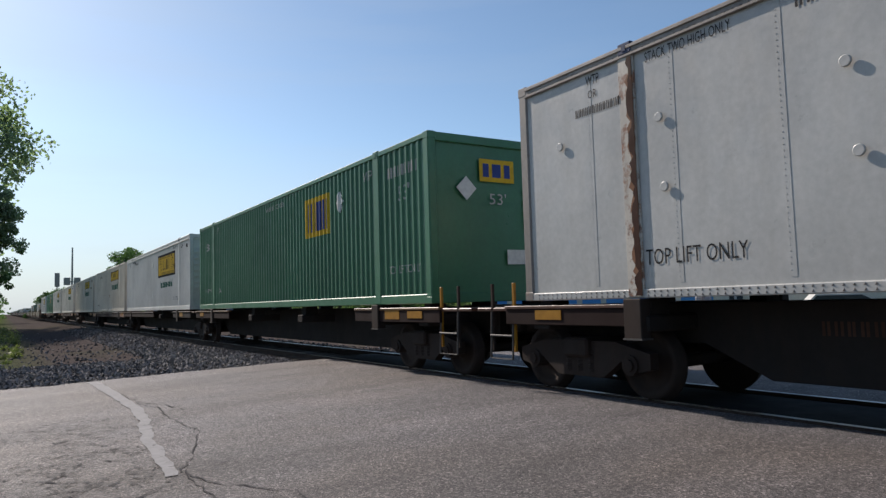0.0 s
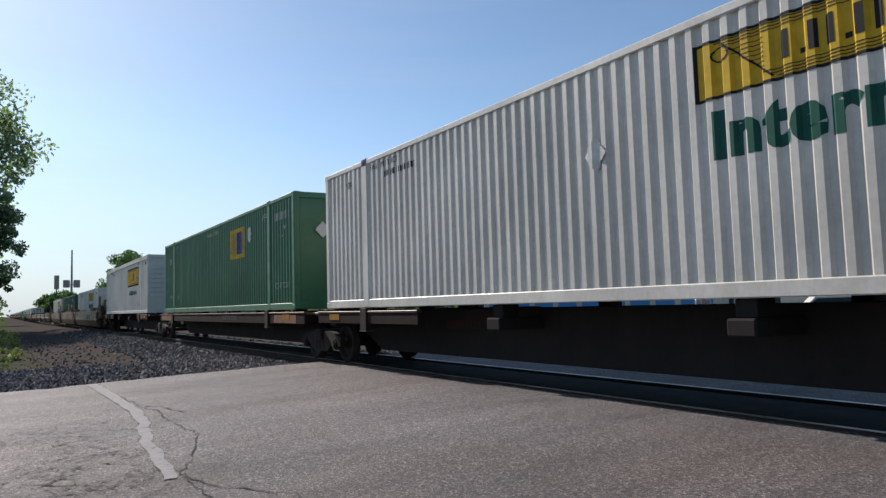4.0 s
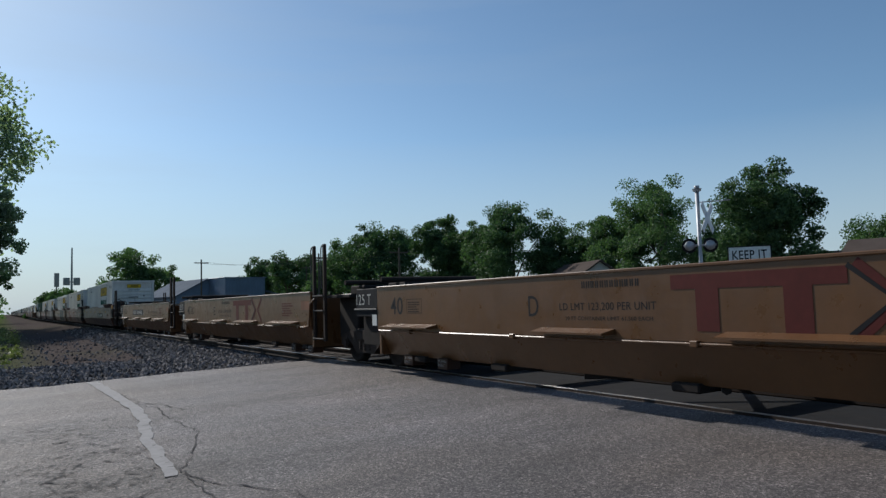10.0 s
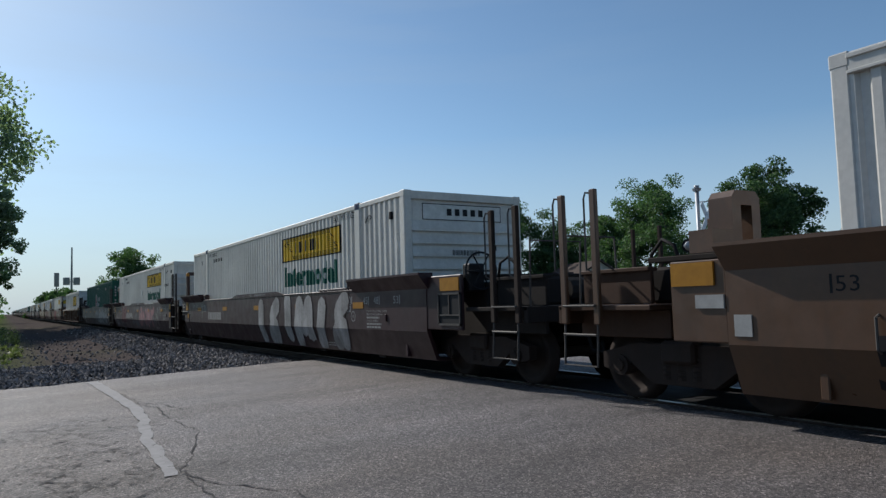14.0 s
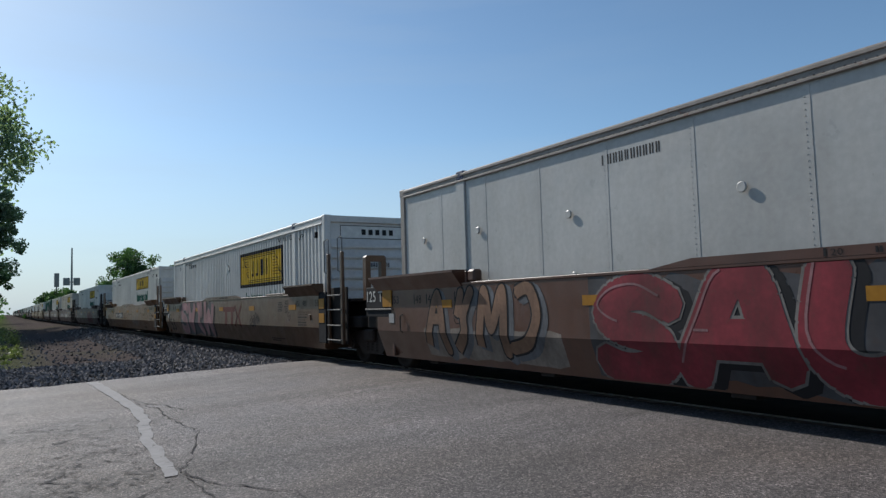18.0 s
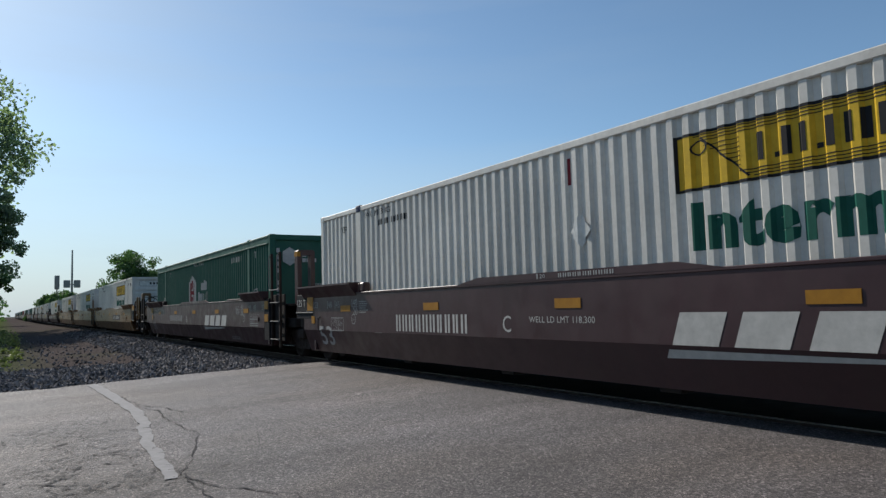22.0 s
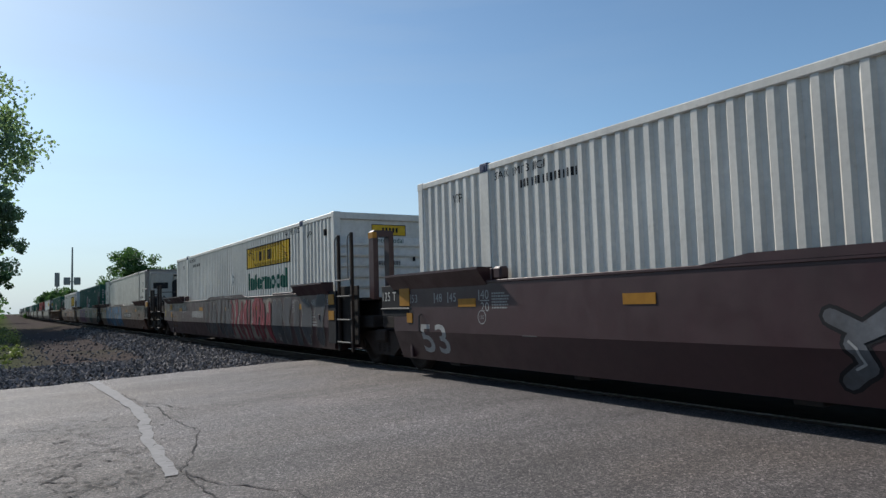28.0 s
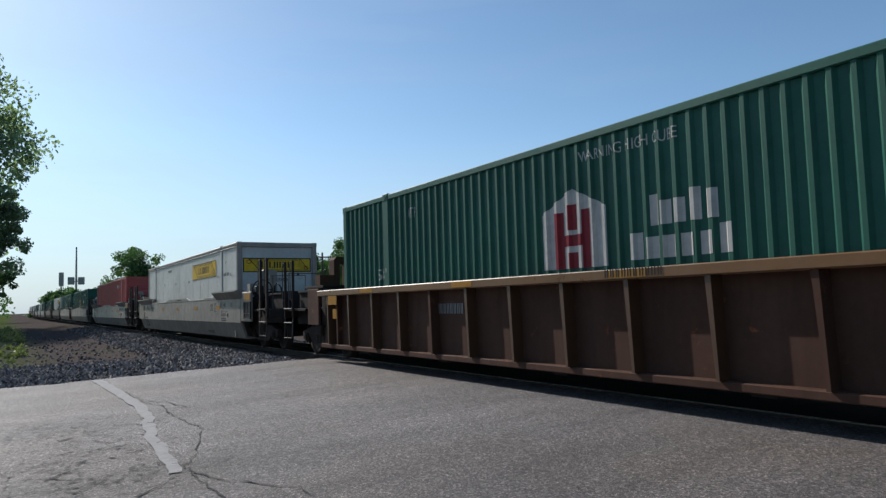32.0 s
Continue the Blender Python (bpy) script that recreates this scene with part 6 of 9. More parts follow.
def asphalt_material():
    m, nt, bs = nodes_of("worn_asphalt")
    grain = ramp(nt, noise_node(nt, 120, 2, 0.6), [(0.36, g(0.33)), (0.5, g(0.95)), (0.64, g(2.05))])
    stone = ramp(nt, noise_node(nt, 28, 5, 0.7), [(0.3, g(0.84)), (0.7, g(1.16))])
    broad = ramp(nt, noise_node(nt, 0.35, 5), [(0.3, (0.096, 0.086, 0.085)), (0.7, (0.134, 0.121, 0.121))])
    tracks = ramp(nt, noise_node(nt, 0.8, 5, 0.6, (0.16, 1.1, 1)), [(0.33, g(0.68)), (0.67, g(1.2))])
    stain = ramp(nt, noise_node(nt, 0.9, 8, 0.7, (0.5, 1, 1)), [(0.52, g(1)), (0.70, g(0.66))])
    vo = nt.nodes.new("ShaderNodeTexVoronoi")
    vo.inputs["Scale"].default_value = 62.0
    co = nt.nodes.new("ShaderNodeTexCoord")
    nt.links.new(co.outputs["Object"], vo.inputs["Vector"])
    bw = nt.nodes.new("ShaderNodeRGBToBW")
    nt.links.new(vo.outputs["Color"], bw.inputs[0])
    agg = ramp(nt, bw.outputs[0], [(0.2, g(0.46)), (0.5, g(0.92)), (0.72, g(1.26)), (0.9, g(2.4))])
    brown = ramp(nt, noise_node(nt, 0.22, 4), [(0.42, (1, 1, 1)), (0.62, (1.06, 0.98, 0.88))])
    c = mixc(nt, broad, grain, 0.9, "MULTIPLY")
    c = mixc(nt, c, agg, 1.0, "MULTIPLY")
    c = mixc(nt, c, brown, 1.0, "MULTIPLY")
    for k in (stone, tracks, stain):
        c = mixc(nt, c, k, 1.0, "MULTIPLY")
    nt.links.new(c, bs.inputs["Base Color"])
    bs.inputs["Roughness"].default_value = 0.72
    bs.inputs["Specular IOR Level"].default_value = 0.45
    bump(nt, bs, noise_node(nt, 48, 4, 0.75), 0.9, 0.02)
    return m


def stone_material(name, lo, hi):
    m, nt, bs = nodes_of(name)
    geo = nt.nodes.new("ShaderNodeNewGeometry")
    c = ramp(nt, geo.outputs["Random Per Island"], [(0.0, lo), (0.55, tuple((a + b) / 2 for a, b in zip(lo, hi))), (1.0, hi)])
    c = mixc(nt, c, ramp(nt, noise_node(nt, 60, 3), [(0.3, g(0.8)), (0.7, g(1.2))]), 1.0, "MULTIPLY")
    nt.links.new(c, bs.inputs["Base Color"])
    bs.inputs["Roughness"].default_value, bs.inputs["Specular IOR Level"].default_value = 0.85, 0.15
    return m


xs = [-1600, -500, -160, -80, -50, -35, -25, -18] + [x * 0.8 for x in range(-18, 28)] + [25, 30, 40, 60, 90, 160, 500, 1600]
ys = [-400, -100, -40, -22] + [-14 + k * 0.9 for k in range(34)] + [16.6 + k * 0.8 for k in range(48)] + [58, 64, 72, 82, 95, 120, 160, 220, 320, 500, 900, 2600]
setting("ground", sheet(xs, ys, ground_z), ground_material(), "dusty gravel ground with thin grass beside a railway", "ground", True)

ASPHALT = asphalt_material()
road = Geo()
rx = [-45, -30, -20, -14, -10] + [-8 + 0.4 * k for k in range(36)] + [6.46]
ry = [0.0, 0.15, 0.3, 0.45, 0.6, 0.72, 0.82, 0.9, 0.95, 0.98, 1.0]
road.add([(x, ROAD_Y0 + (edge_y(x) - ROAD_Y0) * k, road_z(x) - (0.05 if k == 1.0 else 0) + 0.004 * noise.noise((x * 0.5, k * 14, 1))) for k in ry for x in rx],
         [(j * len(rx) + i, j * len(rx) + i + 1, (j + 1) * len(rx) + i + 1, (j + 1) * len(rx) + i) for j in range(len(ry) - 1) for i in range(len(rx) - 1)])
setting("road", road, ASPHALT, "worn grey asphalt road at a level crossing", "road", True)
road_far = sheet([8.02, 9.2, 11, 14, 18, 25, 40, 80, 140], [ROAD_Y0 + k * 2.5 for k in range(13)], lambda x, y: road_z(x))
setting("road_beyond", road_far, ASPHALT, "worn grey asphalt road beyond the track", "road", True)
between = sheet([6.60, 7.0, 7.5, 7.87], [ROAD_Y0 + k * 2.5 for k in range(13)], lambda x, y: -0.035)
# the train's shadow between the rails is put into this infill colour
INFILL = paint("shadow_dark_infill", (0.020, 0.020, 0.021), 1.1, 0.5, (0.035, 0.031, 0.027), spec=0.12)
setting("crossing_panel", between, INFILL, "asphalt infill between the rails, darkened with the train's shadow", "road")

RAILSTEEL = plain("polished_rail_steel", (0.50, 0.49, 0.48), 0.32, 1.0)
for sx in (-1, 1):
    c = CX + sx * 0.753
    prof = [(-0.036, 0.0), (0.036, 0.0), (0.036, -0.035), (0.01, -0.05), (0.01, -0.13), (0.07, -0.145), (0.07, -0.155), (-0.07, -0.155), (-0.07, -0.145), (-0.01, -0.13), (-0.01, -0.05), (-0.036, -0.035)]
    rail = setting("rail", Geo().prism_y([(c + x, z) for x, z in prof], -300, 1500), STEEL, "rusted steel rail with a polished head", "rail")
    head = part("rail_head", Geo().box(c - 0.03, c + 0.03, -300, 1500, 0.0, 0.003), RAILSTEEL, rail, "polished running surface")

TIE = paint("creosoted_tie", (0.06, 0.045, 0.035), 0.9, 0.4)
tie_mesh = Geo().box(-1.3, 1.3, -0.115, 0.115, -0.33, -0.16, 0.012).mesh("railway_tie", TIE)
for i in range(110):
    t_ob = tagged(new("railway_tie", tie_mesh), "weathered wooden railway tie in ballast", "railway tie", "ties under the track", "structure")
    t_ob.location = (CX + random.uniform(-0.02, 0.02), 16.5 + i * 0.53, random.uniform(-0.01, 0.01))

# ballast stones, loose over the bed and its shoulder
rng = np.random.default_rng(5)
n = 36000
near = rng.random(n) < 0.62
px = np.where(near, rng.uniform(-3.2, 6.2, n), np.where(rng.random(n) < 0.72, 3.9 + 2.3 * rng.random(n) ** 0.8, rng.uniform(-9, 11.5, n)))
py = 15.7 + np.where(near, 8.5 * rng.random(n) ** 1.25, np.abs(rng.normal(0, 17.0, n)))
base = np.array([(1, 0, 0), (-1, 0, 0), (0, 1, 0), (0, -1, 0), (0, 0, 1), (0, 0, -1)], float)
tri = [(0, 2, 4), (2, 1, 4), (1, 3, 4), (3, 0, 4), (2, 0, 5), (1, 2, 5), (3, 1, 5), (0, 3, 5)]
sv, sf = [], []
for k in range(n):
    x, y = float(px[k]), float(py[k])
    if y < edge_y(x) - 0.15 or y > 75 or 6.25 < x < 8.2:
        continue
    r = float(0.024 + 0.046 * rng.random() ** 1.7) * (1 + min(0.7, max(0.0, (y - 26) / 60)))
    shape = base * rng.uniform(0.6, 1.25, (6, 1)) * r
    a, b = rng.uniform(0, 6.28, 2)
    ca, sa, cb, sb = math.cos(a), math.sin(a), math.cos(b), math.sin(b)
    rot = np.array([[ca, -sa, 0], [sa, ca, 0], [0, 0, 1]]) @ np.array([[1, 0, 0], [0, cb, -sb], [0, sb, cb]])
    p = shape @ rot.T + (x, y, ground_z(x, y) + r * 0.45)
    m0 = len(sv)
    sv += [tuple(v) for v in p]
    sf += [tuple(i + m0 for i in t) for t in tri]
stones = Geo()
stones.v, stones.f = sv, sf
BALLAST = stone_material("ballast_stone", (0.030, 0.027, 0.026), (0.27, 0.245, 0.235))
tagged(new("ballast_stones", stones.mesh("ballast_stones", BALLAST)), "grey crushed-stone ballast beside the track", "ballast", "", "stuff")


def ribbon(points, w0, w1, seed, jag=0.3, shake=0.006):
    """A strip lying on the road with ragged edges."""
    r = random.Random(seed)
    pts = []
    for (xa, ya), (xb, yb) in zip(points, points[1:]):
        k = max(2, int(math.hypot(xb - xa, yb - ya) / 0.12))
        pts += [(xa + (xb - xa) * i / k, ya + (yb - ya) * i / k) for i in range(k)]
    pts.append(points[-1])
    q = Geo()
    vs, fs = [], []
    for i, (x, y) in enumerate(pts):
        w = (w0 + (w1 - w0) * i / len(pts)) * r.uniform(1 - jag, 1 + jag) / 2
        x += 0.07 * noise.noise((y * 1.3, seed, 0)) + 0.03 * noise.noise((y * 4.0, seed, 2)) + r.uniform(-shake, shake)
        vs += [(x - w, y, road_z(x) + 0.008), (x + w, y + r.uniform(-0.012, 0.012), road_z(x) + 0.008)]
    for i in range(len(pts) - 1):
        fs.append((2 * i, 2 * i + 1, 2 * i + 3, 2 * i + 2))
    return q.add(vs, fs)


SEAL = plain("pale_crack_filler", (0.275, 0.265, 0.26), 0.85)
CRACK = plain("dark_crack", (0.055, 0.051, 0.050), 0.95)
setting("crack_filler", ribbon([(1.47, 15.3), (1.50, 14.0), (1.55, 12.0), (1.57, 10.8), (1.45, 9.2), (1.28, 7.7), (1.20, 6.45), (1.19, 6.2)], 0.21, 0.11, 3, 0.13, 0.003), SEAL, "pale filler strip in a long crack of the road", "crack filler")
for k, pts in enumerate(([(1.62, 12.6), (1.72, 11.1), (1.80, 9.6), (1.82, 8.1), (1.55, 7.0), (1.26, 6.3)], [(1.30, 6.2), (1.5, 5.6), (1.81, 5.05), (1.9, 4.4)],
                         [(1.75, 11.1), (1.95, 10.6), (2.05, 9.9)], [(1.3, 6.3), (1.32, 5.4), (1.2, 4.2)], [(0.2, 8.6), (0.55, 8.5), (1.0, 8.7)], [(-0.3, 7.6), (0.3, 7.4), (0.9, 7.7)], [(1.36, 6.2), (1.7, 6.1), (2.1, 6.3)])):
    setting("road_crack", ribbon(pts, 0.016, 0.010, 20 + k, 0.8, 0.03), CRACK, "dark branching crack in the asphalt", "crack")


crk = random.Random(31)
for k in range(48):
    x, y = crk.uniform(-0.3, 1.25), 5.6 + 6.4 * crk.random() ** 1.2
    pts = [(x, y)]
    for j in range(crk.randint(2, 4)):
        x, y = x + crk.uniform(0.08, 0.24), y + crk.uniform(-0.18, 0.18)
        pts.append((x, y))
    setting("road_crack", ribbon(pts, crk.uniform(0.010, 0.028), 0.008, 60 + k, 0.7, 0.03), CRACK, "short dark crack in worn asphalt", "crack")


pits = Geo()
pit = random.Random(57)
for k in range(1250):
    if k < 620:
        x, y = pit.gauss(0.55, 0.45), 6.0 + 4.2 * pit.random() ** 1.2
        if noise.noise((x * 1.1, y * 0.9, 7)) < -0.06:
            continue
    else:
        x, y = pit.uniform(-0.2, 6.0), 3.6 + 7.5 * pit.random() ** 1.6
    ln, wd, turn = pit.uniform(0.010, 0.06 if k < 620 else 0.022), pit.uniform(0.004, 0.013 if k < 620 else 0.010), pit.gauss(0.1, 0.5)
    ca, sa, m = math.cos(turn), math.sin(turn), 6
    ring = [(ln * math.cos(q * math.tau / m) * pit.uniform(0.6, 1.1), wd * math.sin(q * math.tau / m) * pit.uniform(0.5, 1.2)) for q in range(m)]
    pits.add([(x + a * ca - b * sa, y + a * sa + b * ca, road_z(x + a * ca - b * sa) + 0.0075) for a, b in ring], [tuple(range(m))])
tagged(new("road_pits", pits.mesh("road_pits", CRACK)), "small dark pits and flecks in worn asphalt", "road wear", "", "stuff")


# ---- trees and distance ----
def leaf_material(name, dark, light, through_=0.35):
    m, nt, bs = nodes_of(name)
    geo = nt.nodes.new("ShaderNodeNewGeometry")
    c = ramp(nt, geo.outputs["Random Per Island"], [(0.0, dark), (1.0, light)])
    nt.links.new(c, bs.inputs["Base Color"])
    bs.inputs["Roughness"].default_value = 0.6
    bs.inputs["Specular IOR Level"].default_value = 0.25
    tr = nt.nodes.new("ShaderNodeBsdfTranslucent")
    nt.links.new(mixc(nt, c, (0.82, 1.0, 0.5), 1.0, "MULTIPLY"), tr.inputs[0])
    mx = nt.nodes.new("ShaderNodeMixShader")
    mx.inputs[0].default_value = through_
    nt.links.new(bs.outputs[0], mx.inputs[1])
    nt.links.new(tr.outputs[0], mx.inputs[2])
    nt.links.new(mx.outputs[0], nt.nodes["Material Output"].inputs[0])
    return m


GRASSBLADE = leaf_material("dry_grass_blade", (0.12, 0.14, 0.05), (0.25, 0.27, 0.12), 0.4)
LEAF_A = leaf_material("oak_leaf", (0.038, 0.076, 0.036), (0.112, 0.186, 0.084), 0.36)
# LEAF_C: hazy air before the left trees is put into the pale leaf colour
LEAF_C = leaf_material("haze_pale_leaf", (0.18, 0.22, 0.17), (0.36, 0.42, 0.33), 0.66)
LEAF_B = leaf_material("pale_leaf", (0.050, 0.096, 0.044), (0.146, 0.230, 0.105), 0.42)
BARK = paint("grey_bark", (0.075, 0.06, 0.045), 0.95, 0.5)


def leaves(centres, radii, per, size, seed, squash=1.0):
    """Many small leaf blades in clumps."""
    r = np.random.default_rng(seed)
    c = np.repeat(np.array(centres), per, axis=0)
    rad = np.repeat(np.array(radii), per)
    d = r.normal(0, 1, c.shape)
    d /= np.linalg.norm(d, axis=1)[:, None]
    d[:, 2] *= squash
    pos = c + d * (rad * r.random(len(c)) ** 0.45)[:, None]
    a = r.normal(0, 1, c.shape)
    a /= np.linalg.norm(a, axis=1)[:, None]
    b = np.cross(a, r.normal(0, 1, c.shape))
    b /= np.linalg.norm(b, axis=1)[:, None]
    s = size * r.uniform(0.6, 1.3, (len(c), 1))
    v = np.stack([pos - a * s * 0.5, pos + b * s * 0.3, pos + a * s * 0.5, pos - b * s * 0.3], axis=1).reshape(-1, 3)
    q = Geo()
    q.v = [tuple(p) for p in v]
    q.f = [(4 * i, 4 * i + 1, 4 * i + 2, 4 * i + 3) for i in range(len(c))]
    return q


def tree(x, y, h, rx_, rz_, mat, label, seed, clumps=70, per=110, size=0.3, trunk=0.3, low=0.32, lump=1.0, squash=0.72):
    """A broadleaf tree: tapered trunk, limbs, and a crown of leaf clumps with gaps."""
    r = random.Random(seed)
    z0 = ground_z(x, y) - 0.1
    th = thing("tree", label, "tree", "trees round the crossing", at=pose(x, y, z0))
    cz = h - rz_
    tr = Geo().tube([(0, 0, 0), (r.uniform(-0.2, 0.2), r.uniform(-0.2, 0.2), h * 0.3), (r.uniform(-0.4, 0.4), r.uniform(-0.4, 0.4), h * 0.62), (r.uniform(-0.5, 0.5), r.uniform(-0.5, 0.5), h * 0.88)], trunk, 9, trunk * 0.15)
    part("trunk", tr, BARK, th, "", True)
    cents, rads = [], []
    lobes = []
    for i in range(9):
        a, e = r.uniform(0, math.tau), r.uniform(-0.6, 1.0)
        k = r.uniform(0.5, 0.86)
        lobes.append((rx_ * k * math.cos(a) * math.cos(e), rx_ * k * math.sin(a) * math.cos(e), cz + rz_ * k * math.sin(e), r.uniform(0.3, 0.5) * lump))
    lobes.append((0, 0, cz + rz_ * 0.62, 0.46))
    for lx, ly, lz, lk in lobes:
        limb = Geo().tube([(0, 0, h * r.uniform(low * 0.8, 0.5)), (lx * 0.5 + r.uniform(-0.3, 0.3), ly * 0.5, (lz + h * 0.35) / 2), (lx, ly, lz)], trunk * 0.38, 6, 0.03)
        part("limb", limb, BARK, th, "", True)
        for j in range(clumps // 10):
            d = Vector((r.gauss(0, 1), r.gauss(0, 1), r.gauss(0, 1))).normalized() * (r.random() ** 0.4)
            cents.append((lx + d.x * rx_ * lk, ly + d.y * rx_ * lk, max(h * low * 0.75, lz + d.z * rz_ * lk)))
            rads.append(r.uniform(0.12, 0.24) * rx_)
    part("crown", leaves(cents, rads, per, size, seed, squash), mat, th)
    return th


def at_angle(deg, dist):
    return dist * math.sin(radians(deg)), dist * math.cos(radians(deg))


GREENTREE = "broadleaf tree in full green leaf"
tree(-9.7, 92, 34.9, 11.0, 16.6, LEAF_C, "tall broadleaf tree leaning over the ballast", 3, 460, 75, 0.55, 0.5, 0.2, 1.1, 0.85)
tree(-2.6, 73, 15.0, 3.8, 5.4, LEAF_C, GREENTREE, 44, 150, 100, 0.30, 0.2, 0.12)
tree(-3.5, 150, 10, 5.5, 4.5, LEAF_A, GREENTREE, 4, 60, 90, 0.6)
for az, dist, h, rx_, rz_, seed, mat in (
        (57.0, 60, 12.1, 3.8, 4.6, 11, LEAF_A), (49.6, 68, 12.8, 5.0, 4.6, 12, LEAF_B), (45.3, 70, 9.6, 4.0, 4.0, 13, LEAF_B), (41.6, 74, 9.2, 4.0, 4.0, 14, LEAF_A),
        (37.6, 74, 12.4, 4.2, 5.2, 15, LEAF_A), (34.6, 80, 10.5, 3.4, 4.4, 16, LEAF_B), (31.6, 84, 11.7, 3.6, 5.0, 17, LEAF_A), (26.6, 96, 12.6, 6.2, 5.6, 18, LEAF_A),
        (23.6, 104, 10.6, 4.5, 4.6, 19, LEAF_B), (19.6, 150, 13.2, 6.4, 5.6, 20, LEAF_A), (17.4, 165, 13.0, 6.0, 5.2, 21, LEAF_A), (7.9, 150, 13.6, 6.6, 6.0, 22, LEAF_B),
        (11.0, 170, 9.6, 4.0, 4.0, 23, LEAF_A), (63.8, 72, 8.0, 5.0, 3.6, 24, LEAF_B), (68, 70, 10.5, 5.0, 4.6, 25, LEAF_A), (53.2, 90, 8.5, 4.5, 3.8, 26, LEAF_A),
        (3.3, 260, 9.5, 7.5, 4.6, 27, LEAF_B), (5.6, 280, 9.5, 7.0, 4.4, 28, LEAF_B), (14.6, 220, 11.0, 6.0, 5.0, 29, LEAF_A)):
    ax, ay = at_angle(az, dist)
    k = dist / 70
    tree(ax, ay, h * 0.985, rx_ * 1.1, rz_ * 1.15, mat, GREENTREE, seed, 110 if seed == 12 else 260 if dist < 120 else 150, 250 if seed == 12 else 190 if dist < 120 else 120, 0.22 * max(1, k * 0.95), 0.24 + 0.04 * k, 0.16, 1.15)

# far woods close the horizon
r_ = random.Random(77)
cents, rads = [], []
for i in range(420):
    az = r_.uniform(-75, 100)
    d = r_.uniform(300, 420)
    ax, ay = at_angle(az, d)
    if abs(ax - CX) < 7:
        continue
    hh = r_.uniform(1.0, 7.5)
    cents.append((ax, ay, hh))
    rads.append(r_.uniform(2.5, 4.5))
# unseen tree belt behind the camera, added to dim the light from there
for i in range(260):
    az, d = r_.uniform(112, 338), r_.uniform(80, 120)
    ax, ay = at_angle(az, d)
    if abs(ax - CX) < 9:
        continue
    cents.append((ax, ay, r_.uniform(0.5, 9.5)))
    rads.append(r_.uniform(2.0, 3.6))
tagged(new("far_woods_and_unseen_belt", leaves(cents, rads, 60, 1.5, 78).mesh("far_woods_and_unseen_belt", LEAF_B)), "distant green woods along the horizon, with an added unseen belt behind the camera", "woods", "", "stuff")
cents, rads = [], []
for i in range(150):
    az = r_.uniform(22, 66)
    ax, ay = at_angle(az, r_.uniform(84, 112))
    cents.append((ax, ay, r_.uniform(0.3, 4.2)))
    rads.append(r_.uniform(1.0, 2.2))
tagged(new("hedge", leaves(cents, rads, 90, 0.5, 79).mesh("hedge", LEAF_B)), "dense green undergrowth behind the track", "undergrowth", "", "stuff")

# weeds at the edge of the gravel
cents, rads = [], []
for i in range(46):
    y = 27 + 40 * r_.random() ** 1.3
    x = 0.55 - 2.6 * r_.random() ** 1.5 - (0.35 if y < 31 else 0.0)
    cents.append((x, y, ground_z(x, y) + r_.uniform(0.0, 0.16) + (0.35 * r_.random() if y > 46 else 0.0)))
    rads.append(r_.uniform(0.14, 0.34) * (1.5 if y > 46 else 1.0))
tagged(new("weeds", leaves(cents, rads, 70, 0.13, 80).mesh("weeds", GRASSBLADE)), "green weeds at the edge of the gravel", "weeds", "", "stuff")
# ---- buildings and crossing furniture beyond the track ----
SIDING = paint("blue_grey_siding", (0.15, 0.20, 0.28), 0.6, 0.15)
ROOFMETAL = paint("pale_metal_roof", (0.10, 0.125, 0.16), 1.2, 0.2, spec=0.05)
HOUSEWHITE = paint("white_clapboard", (0.55, 0.54, 0.50), 0.6, 0.2)
SHINGLE = paint("grey_brown_shingle", (0.085, 0.068, 0.060), 1.2, 0.3, spec=0.05)
GLASSDARK = plain("dark_window_glass", (0.03, 0.04, 0.05), 0.08)
BLUEDOOR = plain("blue_roller_door", (0.06, 0.25, 0.58), 0.5)
SIGNWHITE = plain("sign_white", (0.72, 0.72, 0.72), 0.5)
ALU = plain("galvanised_mast", (0.36, 0.37, 0.39), 0.5, 0.5)


def gabled(name, label, x, y, turn, w, d, hw, hr, wall, roof, windows, door=None):
    """A house of width w, depth d, eaves hw and ridge hr, its front facing -y before it is turned."""
    th = thing(name, label, "building", at=pose(x, y, -0.55, 0, 0, turn))
    body = Geo().prism_y([(-w / 2, 0), (w / 2, 0), (w / 2, hw), (0, hr - 0.12), (-w / 2, hw)], -d / 2, d / 2)
    part("wall", body, wall, th)
    for s in (-1, 1):
        sl = (hr - hw) / (w / 2)
        a = s * (w / 2 + 0.4)
        part("roof", Geo().prism_y([(0, hr), (a, hw - 0.4 * sl), (a, hw - 0.4 * sl - 0.16), (0, hr - 0.16)], -d / 2 - 0.4, d / 2 + 0.4), roof, th)
    for wx, wz, ww, wh in windows:
        fr = part("window", Geo().box(wx - ww / 2 - 0.08, wx + ww / 2 + 0.08, -d / 2 - 0.06, -d / 2 + 0.02, wz - 0.08, wz + wh + 0.08, 0.01), HOUSEWHITE, th)
        part("pane", Geo().box(wx - ww / 2, wx + ww / 2, -d / 2 - 0.07, -d / 2 - 0.05, wz, wz + wh), GLASSDARK, fr)
    return th


